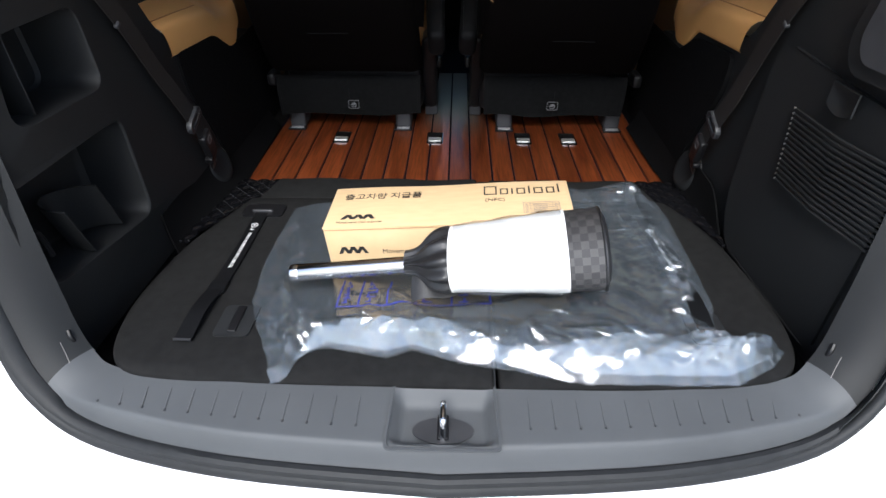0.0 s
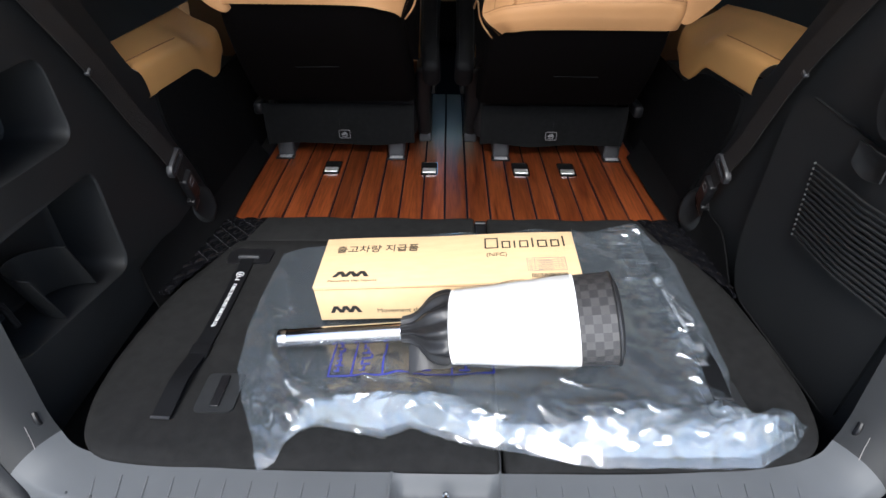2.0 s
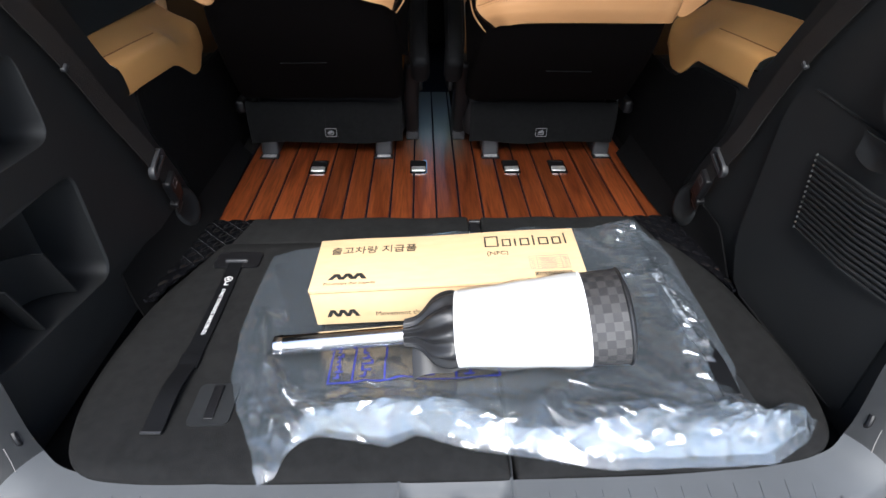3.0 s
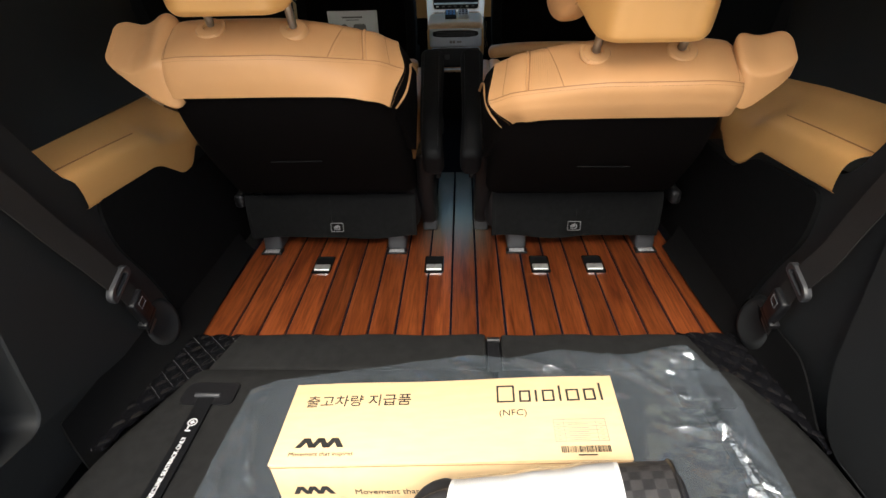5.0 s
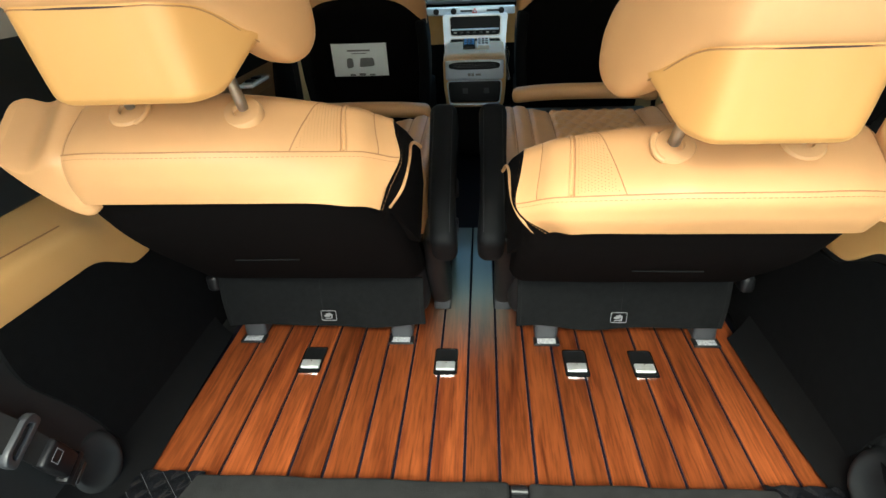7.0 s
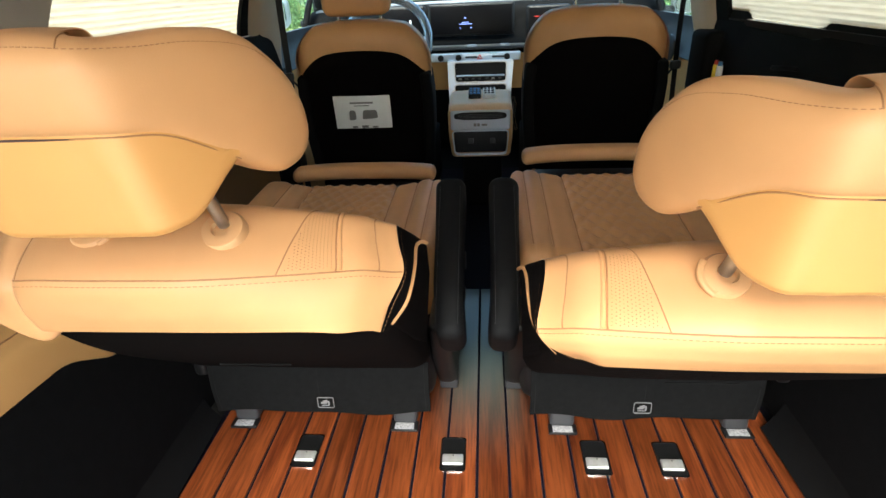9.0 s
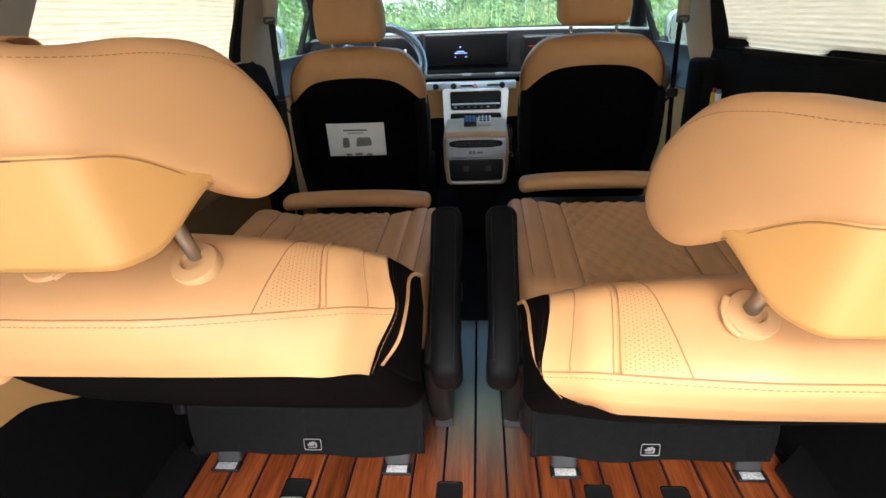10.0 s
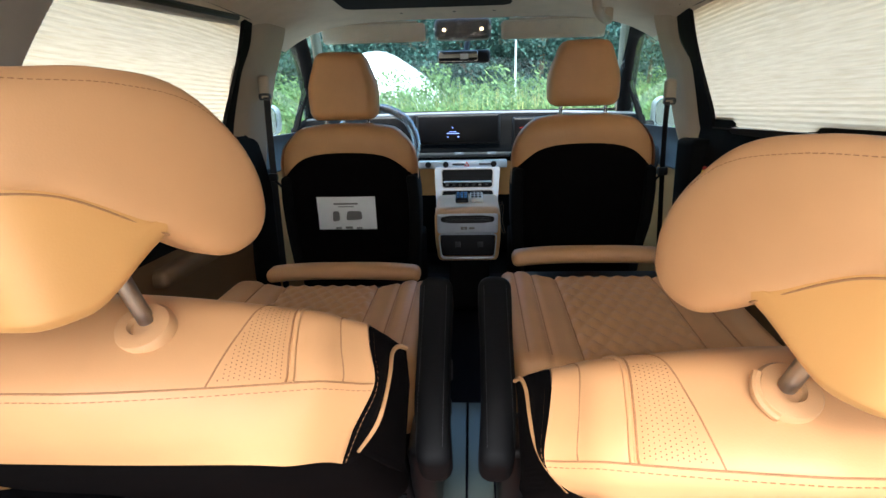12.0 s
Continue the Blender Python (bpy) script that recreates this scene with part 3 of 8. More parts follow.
# black felt over the wheel house, between ledge and floor
for s, side in ((-1, "left"), (1, "right")):
    bm = bmesh.new()
    prism(bm, round_poly([(1.47, 0.02), (1.97, 0.02), (1.97, 0.325), (1.655, 0.318), (1.565, 0.375), (1.345, 0.392), (1.345, 0.30), (1.415, 0.18)], [0.04, 0.01, 0.01, 0.02, 0.03, 0.03, 0.06, 0.08], 5), wall_put(s), 0.004, -0.007)
    solo("wheel_house_" + side, bm, BLACK_FELT, "black felt cover of the wheel house below the tan ledge", "side trim", kind="structure")

# divider and cup in the pockets
bm = bmesh.new()
rbox(bm, (-0.735, 0.905, 0.412), (-0.668, 0.909, 0.540), 0.002)
part("pocket_divider", bm, PLASTIC, wall_left)
bm = bmesh.new()
sheet(bm, lambda a, b: (-0.652 - 0.075 * math.sin(a * math.pi), 0.965 + 0.05 * math.cos(a * math.pi) - 0.05 + 0.10 * (0.5 - b) * 0.3, mix(0.16, 0.262, b)), 13, 6, 0.003)
part("cup_holder", bm, PLASTIC, wall_left, "ribbed bottle cup")
bm = bmesh.new()
tube(bm, resample([(-0.70, 0.795, 0.175), (-0.70, 0.80, 0.225), (-0.70, 0.83, 0.235), (-0.70, 0.84, 0.18)], 12), 0.006, 8)
part("net_hook", bm, SMOOTH, wall_left)

# inner wheel-house ledges in tan
def ledge(s):
    t = thing("side_ledge", (s * 0.68, 1.5, 0.40), "tan moulded armrest ledge over the dark wheel house trim", "side trim", "side ledges")
    prof = [(-0.008, 0.0), (-0.014, 0.006), (-0.013, 0.045), (-0.006, 0.066), (0.014, 0.078), (0.042, 0.090), (0.064, 0.102), (0.080, 0.114), (0.100, 0.124)]
    z0 = 0.386 if s < 0 else 0.404

    def at(a, b):
        y = mix(1.320, 1.752, b)
        p = curve_at([(q[0], q[1], 0) for q in prof], a)
        drop = 0.016 * (y - 1.32) / 0.25 + (0.052 * smooth(1.555, 1.645, y) - 0.050 * smooth(1.67, 1.752, y) ** 2) * (1 - smooth(0.0, 0.85, a))
        lean = -0.078 * smooth(0.1, 1.0, a) * (1 - smooth(1.32, 1.45, y))
        x = WALL_X + p.x + 0.006
        return (s * x, y + lean, z0 + p.y - drop)

    bm = bmesh.new()
    sheet(bm, at, 33, 41)
    part("shell", bm, TAN_TRIM, t, sharp=60)
    bm = bmesh.new()
    tube(bm, [Vector(at(0.50, b)) + Vector((-s * 0.0004, 0, 0.0004)) for b in (0.02, 0.14, 0.27, 0.40, 0.53)], 0.0012, 6)
    part("seam", bm, TAN_DARK, t)
    return t


ledge(-1)
ledge(1)

# upper quarter trim, dark band and grey pillar cover
for s, side in ((-1, "left"), (1, "right")):
    bm = bmesh.new()
    sheet(bm, lambda a, b: (s * (0.725 + 0.045 * smooth(0.0, 0.3, a)), mix(1.20, 1.86, b), mix(0.478, 0.74, a)), 6, 12, 0.02)
    solo("quarter_trim_" + side, bm, PLASTIC, "dark plastic trim below the rear quarter window", "side trim", kind="structure")
    bm = bmesh.new()
    sheet(bm, lambda a, b: (s * (0.766 - 0.085 * max(0.0, (a * 0.44 - 0.08) / 0.36) ** 2), mix(0.85, 1.828 + 0.272 * a, b), mix(0.72, 1.16, a)), 10, 14, 0.02)
    solo("quarter_pillar_" + side, bm, LINER_GREY, "taupe upper quarter trim beside the blind", "side trim", kind="structure")

# sliding doors with their dark tops
def sliding_door(s):
    d = thing("sliding_door", (s * 0.74, 2.4, 0.0), "closed sliding door trimmed in brown below and black above", "car door", "sliding doors")
    bm = bmesh.new()
    sheet(bm, lambda a, b: (s * (0.742 + 0.022 * math.sin(a * math.pi) + 0.02 * a), mix(1.84, 2.93, b), mix(0.02, 0.50, a)), 12, 10, 0.03)
    part("lower_panel", bm, BROWN_TRIM, d, "brown lower door panel")
    bm = bmesh.new()
    sheet(bm, lambda a, b: (s * (0.735 + 0.045 * a * a), mix(1.84, 2.93, b), mix(0.505, (0.735 + 0.030 * smooth(0.45, 0.40, b) + 0.02 * smooth(0.93, 1.0, b)) if s < 0 else (0.750 + 0.020 * smooth(0.45, 0.40, b) + 0.030 * smooth(0.775, 0.795, b)), a)), 10, 40, 0.03)
    part("upper_panel", bm, MATT_BLACK, d, "black upper door panel")
    bm = bmesh.new()
    rbox(bm, (min(s * 0.70, s * 0.755), 2.20, 0.425), (max(s * 0.70, s * 0.755), 2.70, 0.470), 0.018, 4)
    part("armrest", bm, BROWN_TRIM, d)
    bm = bmesh.new()
    tube(bm, resample([(s * 0.752, 2.33, 0.66), (s * 0.728, 2.345, 0.662), (s * 0.728, 2.40, 0.655), (s * 0.752, 2.415, 0.65)], 10), 0.006, 8)
    part("blind_hook", bm, MATT_BLACK, d)
    # window surround
    bm = bmesh.new()
    out = [(1.60, 0.715), (2.98, 0.735), (3.10, 0.80), (3.12, 1.15), (1.60, 1.16)]
    inn = [(1.63, 0.755), (2.90, 0.745), (2.93, 0.80), (3.02, 1.115), (1.63, 1.125)]
    frame_ring(bm, round_poly(out, 0.05, 4), round_poly(inn, 0.05, 4), lambda u, v, h: Vector((s * (0.80 - 0.17 * (v - 0.73) ** 1 * 0.9 + h), u, v)), -0.030, 0.030)
    part("window_surround", bm, SMOOTH, d, "black window surround")
    # its broad black front post between blind and door pillar
    bm = bmesh.new()
    shift = 0.0 if s > 0 else 0.020
    rows = []
    for z, y0, y1 in ((1.210, 3.085, 3.200), (1.150, 3.055, 3.160), (1.044, 2.993, 3.100), (0.960, 2.930, 2.985), (0.895, 2.874, 2.935), (0.791, 2.786, 2.880), (0.735, 2.765, 2.860)):
        xb = 0.768 - 0.15 * (z - 0.73)
        near, far = 1.03 + (y0 - 1.03) * xb / 0.742, 1.03 + (y1 - 1.03) * xb / 0.742
        if s < 0:
            near, far = 1.03 + (near - 1.03) * 0.965, 1.03 + (near - 1.03) * 0.965 + (far - near) * 0.60
        rows.append([Vector((s * (xb + shift), mix(near - 0.004, far, k / 3), z)) for k in range(4)])
    line_in = [resample([r[k] for r in rows], 24) for k in range(4)]
    sheet(bm, lambda a, b: line_in[min(3, int(a * 3 + 0.5))][min(23, int(b * 23 + 0.5))], 4, 24, 0.012)
    part("surround_post", bm, MATT_BLACK, d, "black front post of the window", sharp=60)
    return d


sliding_door(-1)
sliding_door(1)
switches = thing("window_switch_panel", (-0.70, 2.52, 0.47), "silver window switch panel on the closed sliding door", "switch")
bm = bmesh.new()
rbox(bm, (-0.722, 2.455, 0.468), (-0.674, 2.600, 0.480), 0.005, 3)
plate = part("plate", bm, SILVER, switches)
for y in (2.485, 2.535):
    bm = bmesh.new()
    rbox(bm, (-0.712, y, 0.479), (-0.686, y + 0.032, 0.486), 0.003, 2)
    part("rocker", bm, SMOOTH, switches)


def blind(s):
    t = thing("pleated_blind", (s * 0.78, 2.5, 0.74), "cream pleated window blind drawn down and lit through", "blind", "window blinds")
    n = 30

    def at(a, b):
        z = mix(0.748, 1.14, a)
        k = a * n
        zig = abs((k % 1.0) * 2 - 1) * 0.0019
        return (s * (0.792 + (0.020 if s < 0 else 0) - 0.15 * (z - 0.73) - 0.010 + zig), mix(1.862 + 0.62 * (z - 0.74), 2.90 + 0.42 * (z - 0.74), b), z - 0.004 * math.sin(b * 9) * a)

    bm = bmesh.new()
    P = [[bm.verts.new(at(i / (2 * n), j / 10)) for j in range(11)] for i in range(2 * n + 1)]
    quad_grid(bm, P)
    part("cloth", bm, BLIND, t, flat=True)
    bm = bmesh.new()
    if s < 0:
        rbox(bm, (-0.722, 2.06, 1.044), (-0.694, 2.768, 1.066), 0.005, 3, None, lambda p: (p.x, p.y, p.z + 0.065 * (p.y - 2.215)), (1, 4, 1))
        rail = part("head_rail", bm, LINER_GREY, t, "grey head rail")
        bm = bmesh.new()
        tube(bm, [(-0.690, y, 1.064 + 0.065 * (y - 2.215)) for y in (2.10, 2.4, 2.752)], 0.0085, 10)
        part("pull_bar", bm, SMOOTH, rail, "black pull bar")
        for k in range(24):
            bm = bmesh.new()
            p = Vector(at(0.30 + 0.024 * k, 0.0))
            lathe(bm, p + Vector((0.004, -0.002, 0)), (1, 0, 0), [(0, 0.0050), (0.003, 0.0046), (0.005, 0.002)], 10)
            part("pleat_end", bm, PAPER, t, "white end of a pleat")
    else:
        rbox(bm, (0.700, 2.12, 1.135), (0.735, 3.03, 1.16), 0.006)
        part("head_rail", bm, SMOOTH, t)
    bm = bmesh.new()
    rbox(bm, (min(s * 0.772, s * 0.795), 1.99, 0.738), (max(s * 0.772, s * 0.795), 2.96, 0.750), 0.004)
    part("bottom_rail", bm, PAPER, t, "white bottom rail")
    return t


blind(-1)
blind(1)

# ---- tailgate opening: sill, seal, bumper ----
SEAL = [(0, 0.542, 0.0), (0.33, 0.566, 0.0), (0.555, 0.612, 0.004), (0.655, 0.650, 0.062), (0.705, 0.697, 0.167), (0.735, 0.745, 0.32), (0.755, 0.80, 0.55), (0.745, 0.86, 0.85), (0.70, 0.90, 1.10), (0.45, 0.88, 1.24), (0, 0.87, 1.25)]
INNER = [(0, 0.672, 0.046), (0.33, 0.675, 0.046), (0.54, 0.695, 0.050), (0.605, 0.722, 0.080), (0.640, 0.758, 0.17), (0.655, 0.785, 0.32), (0.668, 0.82, 0.55), (0.67, 0.87, 0.80), (0.65, 0.93, 1.05), (0.42, 0.93, 1.19), (0, 0.92, 1.20)]


def around(pts, s):
    """s from -1 (left top) through 0 (sill's middle) to 1 (right top)."""
    p = curve_at(pts, abs(s))
    return Vector((p.x if s > 0 else -p.x, p.y, p.z))


def sill_at(a, b):
    s = 2 * a - 1
    p, q = around(INNER, s), around(SEAL, s)
    r = p.lerp(q, b)
    flat = 1 - smooth(0.16, 0.34, abs(s))
    r.z += flat * (mix(p.z, p.z - 0.008, b) - r.z) * (1 - smooth(0.80, 1.0, b))
    r += Vector((0, -0.004, 0.012)) * math.sin(b * math.pi) * (1 - flat)
    k = smooth(0.088, 0.062, abs(r.x)) * smooth(0.680, 0.645, r.y) * smooth(0.568, 0.588, r.y)
    r.z -= 0.024 * k
    return r


def dense(i, n):
    """More columns near the middle."""
    t = 2 * i - 1
    return 0.5 + 0.5 * math.copysign(0.25 * abs(t) + 0.75 * abs(t) ** 2.2, t)


bm = bmesh.new()
CUT = 0.355
sheet(bm, lambda a, b: sill_at(mix(CUT, 1 - CUT, dense(a, 0)), b), 161, 29, -0.008)
sill = solo("tailgate_sill", bm, SILL, "grey grained plastic sill and surround of the tailgate opening", "sill", kind="structure", sharp=50)
for s, side in ((-1, "left"), (1, "right")):
    bm = bmesh.new()
    sheet(bm, lambda a, b: sill_at(mix(0.0, CUT, a) if s < 0 else mix(1 - CUT, 1.0, a), b), 31, 20, -0.008)
    solo("tailgate_surround_" + side, bm, PLASTIC, "dark plastic side of the tailgate opening", "side trim", kind="structure", sharp=50)
bm = bmesh.new()
sheet(bm, lambda a, b: around(SEAL, 2 * a - 1) + Vector((0, -0.006, -0.004)) + Matrix.Rotation(0, 3, "X") @ Vector((0.011 * math.cos(b * 6.283) * (1 if abs(2 * a - 1) > 0.25 else 0.3), 0.011 * math.cos(b * 6.283), 0.011 * math.sin(b * 6.283))), 121, 11)
solo("tailgate_seal", bm, RUBBER, "black rubber weatherstrip round the tailgate opening", "seal", kind="structure")
bm = bmesh.new()


def lip_at(a, b):
    s = 2 * a - 1
    q = around(SEAL, s)
    w = Vector((math.copysign(smooth(0.15, 0.5, abs(s)), s), -(1 - 0.75 * smooth(0.2, 0.5, abs(s))), -0.35 + 0.35 * smooth(0.1, 0.4, abs(s)))).normalized()
    step = curve_at([(0.002, -0.006, 0), (0.010, -0.009, 0), (0.015, -0.004, 0), (0.022, -0.007, 0), (0.027, -0.018, 0)], b)
    return q + w * step.x + Vector((0, -0.3 * step.y, step.y))


sheet(bm, lip_at, 121, 13, 0.004)
solo("seal_lip", bm, RUBBER, "dark grey rubber lip outside the weatherstrip", "seal", kind="structure")
bm = bmesh.new()


def bumper_at(a, b):
    s = 2 * a - 1
    q = around(SEAL, s)
    out = smooth(0.15, 0.45, abs(s))
    w = Vector((math.copysign(out, s), -(1 - 0.6 * out), -0.18 * (1 - out))).normalized()
    step = curve_at([(0.018, -0.02, 0), (0.06, -0.028, 0), (0.16, -0.05, 0), (0.21, -0.10, 0), (0.24, -0.30, 0), (0.23, -0.50, 0)], b)
    return q + w * step.x + Vector((0, 0, step.y * (1 - 0.6 * out)))


sheet(bm, bumper_at, 101, 19, 0.006)
solo("bumper", bm, WHITE_PAINT, "white painted rear bumper and quarter round the opening", "bumper", kind="structure")

# ribs of the sill
for s in (-1, 1):
    for i in range(12):
        x = 0.135 + i * 0.0385
        a = x / 0.33 * 0.1
        bend = 0.012 * (i / 12) ** 2
        bm = bmesh.new()
        zz = 0.0445
        lo = 0.598 + 0.03 * (x / 0.5) ** 2
        hi = 0.652 + 0.012 * (x / 0.5) ** 2
        pts = [(s * (x + bend * (1 - k)), mix(hi, lo, k), zz - 0.0035 * k) for k in (0, 0.3, 0.6, 1.0)]
        tube(bm, pts, [0.0011, 0.0016, 0.0016, 0.0016], 6)
        part("rib", bm, SILL, sill)
        bm = bmesh.new()
        lathe(bm, pts[-1], (0, 0, 1), [(-0.001, 0.0026), (0.0016, 0.0024), (0.0024, 0.001)], 8)
        part("rib_end", bm, GREY_PL, sill)
bm = bmesh.new()
frame_ring(bm, round_poly([(-0.089, 0.556), (0.089, 0.556), (0.084, 0.690), (-0.084, 0.690)], 0.012, 3), round_poly([(-0.085, 0.560), (0.085, 0.560), (0.080, 0.686), (-0.080, 0.686)], 0.011, 3), lambda u, v, h: Vector((u, v, 0.0455 - 0.06 * (0.67 - v) * 0.1 + h)), 0.0, -0.004)
part("recess_rim", bm, SILL, sill)
striker = thing("latch_striker", (0.0, 0.612, 0.02), "bright steel tailgate latch striker in the sill recess", "latch")
bm = bmesh.new()
tube(bm, resample([(0.0, 0.592, 0.018), (0.0, 0.592, 0.056), (0.0, 0.600, 0.064), (0.0, 0.622, 0.064), (0.0, 0.630, 0.056), (0.0, 0.630, 0.018)], 24), 0.0052, 10)
part("loop", bm, CHROME, striker)
bm = bmesh.new()
sheet(bm, lambda a, b: (0.048 * b * math.cos(a * 6.2832), 0.606 + 0.024 * b * math.sin(a * 6.2832), 0.0222), 29, 5, 0.0015, True)
part("base_plate", bm, GREY_PL, striker)
bm = bmesh.new()
rbox(bm, (-0.009, 0.588, 0.022), (0.009, 0.634, 0.028), 0.003)
part("slot", bm, SMOOTH, striker)
# scuffs on the trim corners
for s in (-1, 1):
    bm = bmesh.new()
    tube(bm, [sill_at(0.5 + s * 0.5 * f, k) + Vector((0, -0.001, 0.0005)) for f, k in ((0.288, 0.42), (0.305, 0.37), (0.325, 0.34))], 0.0006, 5)
    part("scratch", bm, GREY_INK, sill, "pale scratch")

# ---- cargo floor ----
def mat_z(x, y):
    """The height of the folded seat backs' felt: it falls towards the front of the car."""
    return mix(0.060, 0.036, smooth(0.70, 1.32, y)) - 0.014 * smooth(0.70, 0.66, y)


def folded_back(s, x_in, name_label):
    t = thing("folded_seat_back", (s * 0.33, 1.0, 0.0), name_label, "folded seat", "folded seat backs")
    if s < 0:
        out = [(x_in, 0.672), (x_in, 1.300), (-0.514, 1.300), (-0.550, 1.200), (-0.592, 1.078), (-0.607, 0.89), (-0.600, 0.79), (-0.565, 0.690), (-0.45, 0.676)]
        rr = [0.006, 0.01, 0.02, 0.05, 0.1, 0.1, 0.08, 0.06, 0.05]
    else:
        out = [(x_in, 0.672), (x_in, 1.300), (0.545, 1.300), (0.582, 1.220), (0.612, 1.120), (0.622, 0.95), (0.620, 0.80), (0.585, 0.700), (0.45, 0.680)]
        rr = [0.006, 0.01, 0.02, 0.05, 0.1, 0.1, 0.08, 0.06, 0.05]
    poly = round_poly(out, rr, 6)
    cx, cy = sum(p[0] for p in poly) / len(poly), sum(p[1] for p in poly) / len(poly)
    bm = bmesh.new()
    rows = []
    for f, dz in ((0.985, -0.048), (1.0, -0.036), (1.0, -0.008), (0.996, -0.003), (0.985, 0.0), (0.9, 0.0), (0.75, 0.0), (0.5, 0.0), (0.25, 0.0), (0.02, 0.0)):
        rows.append([bm.verts.new((cx + (x - cx) * f, cy + (y - cy) * f, mat_z(cx + (x - cx) * f, cy + (y - cy) * f) + dz)) for x, y in poly])
    quad_grid(bm, rows, close=True)
    bm.faces.new(rows[-1]), bm.faces.new(rows[0])
    part("back_panel", bm, CARPET, t, sharp=60)
    # hinged flap towards the wooden floor
    x0, x1 = (-0.505, x_in - 0.012) if s < 0 else (x_in + 0.012, 0.535)
    bm = bmesh.new()
    rbox(bm, (x0, 1.304, 0.004), (x1, 1.418, 0.031), 0.008, 3, warp=lambda p: (p.x + (0.03 if s < 0 else -0.03) * (p.y - 1.304) / 0.114 * (1 if abs(p.x) > 0.3 else 0), p.y, p.z + 0.002 * math.sin(p.x * 30)), div=(16, 2, 1))
    part("hinge_flap", bm, CARPET, t)
    # pull plate with a slot
    px = -0.385 if s < 0 else 0.470
    bm = bmesh.new()
    ring = round_poly([(px - 0.033, 0.765), (px + 0.033, 0.765), (px + 0.033, 0.850), (px - 0.033, 0.850)], 0.012, 4)
    prism(bm, ring, lambda u, v, h: Vector((u, v, mat_z(u, v) + h)), 0.001, 0.004)
    plate = part("pull_plate", bm, RUBBER, t)
    bm = bmesh.new()
    rbox(bm, (px - 0.008, 0.775, mat_z(px, 0.81) + 0.004), (px + 0.008, 0.842, mat_z(px, 0.81) + 0.008), 0.004, 3)
    part("slot", bm, SMOOTH, plate)
    return t


left_back = folded_back(-1, 0.083, "folded wide seat back covered in charcoal felt")
folded_back(1, 0.091, "folded narrow seat back covered in charcoal felt, partly under a bag")
bm = bmesh.new()
tube(bm, [(0.083, 0.674, 0.05), (0.083, 0.69, 0.056), (0.083, 0.75, 0.0585)], 0.0016, 6)
part("edge_piping", bm, RUBBER, left_back)
hinge = thing("seat_hinge", (0.085, 1.40, 0.0), "black hinge bracket between the two folded backs", "hinge")
bm = bmesh.new()
rbox(bm, (0.073, 1.31, 0.0), (0.102, 1.42, 0.020), 0.003)
part("bracket", bm, SMOOTH, hinge)
bm = bmesh.new()
rod(bm, (0.074, 1.405, 0.022), (0.101, 1.405, 0.022), 0.007)
part("pin", bm, SMOOTH, hinge)

# recline straps
def recline_strap(x0, y0, y1, label):
    strap = thing("recline_strap", (x0, 1.0, 0.05), label, "strap", "recline straps")

    def on(y, dz=0.004):
        x = x0 + 0.004 * math.sin((y - 0.75) * 8)
        lift = 0.012 * math.exp(-((y - y0 - 0.075) / 0.06) ** 2)
        return Vector((x, y, mat_z(x, y) + dz + lift))

    bm = bmesh.new()
    band(bm, [on(mix(y0, y1 + 0.01, i / 40)) for i in range(41)], 0.031, 0.0022, (1, 0, 0))
    part("webbing", bm, BLACK_LEATHER, strap)
    fold = y0 + 0.155
    bm = bmesh.new()
    rbox(bm, (on(fold).x - 0.0180, fold - 0.016, mat_z(x0, fold)), (on(fold).x + 0.0180, fold + 0.018, mat_z(x0, fold) + 0.0085), 0.003)
    part("sewn_fold", bm, BLACK_LEATHER, strap)
    bm = bmesh.new()
    band(bm, [on(y0 + k, 0.0065) for k in (-0.001, 0.0025)], 0.031, 0.0035, (1, 0, 0))
    part("cut_end", bm, GREY_PL, strap, "frayed grey cut end")
    bm = bmesh.new()
    prism(bm, round_poly([(x0 - 0.050, y1 - 0.020), (x0 + 0.050, y1 - 0.020), (x0 + 0.050, y1 + 0.036), (x0 - 0.050, y1 + 0.036)], 0.012, 4), lambda u, v, h: Vector((u, v, mat_z(u, v) + h)), 0.0005, 0.005)
    bezel = part("anchor_plate", bm, SMOOTH, strap)
    bm = bmesh.new()
    rbox(bm, (x0 - 0.026, y1 - 0.004, mat_z(x0, y1)), (x0 + 0.024, y1 + 0.004, mat_z(x0, y1) + 0.011), 0.003)
    part("cross_bar", bm, GREY_PL, bezel)
    a, b = on(y1 - 0.245), on(y1 - 0.085)
    lettering("strap_words", "TO RECLINE SEATBACK ONLY", 0.0105, basis(a + Vector((0.004, 0, 0.0022)), b - a, (-1, 0, 0)), WHITE_INK, strap, "white woven lettering", 0.0003)
    bm = bmesh.new()
    c = on(y1 - 0.068) + Vector((0, 0, 0.002))
    ring = lambda r: [(r * math.cos(k * 0.3927), r * math.sin(k * 0.3927)) for k in range(16)]
    frame_ring(bm, ring(0.0085), ring(0.007), lambda u, v, h: c + Vector((u, v, h)), 0, 0.0006)
    bars(bm, basis(c, (1, 0, 0), (0, 1, 0)), [(-0.004, -0.001, 0.008, 0.002), (-0.001, -0.004, 0.002, 0.008), (-0.005, -0.020, 0.009, 0.002), (-0.004, -0.016, 0.002, 0.006)])
    part("emblem", bm, WHITE_INK, strap)
    return strap


recline_strap(-0.461, 0.748, 1.216, "black webbing pull strap with white lettering on the felt")
recline_strap(0.466, 0.800, 1.212, "black webbing pull strap with white lettering under a clear bag")

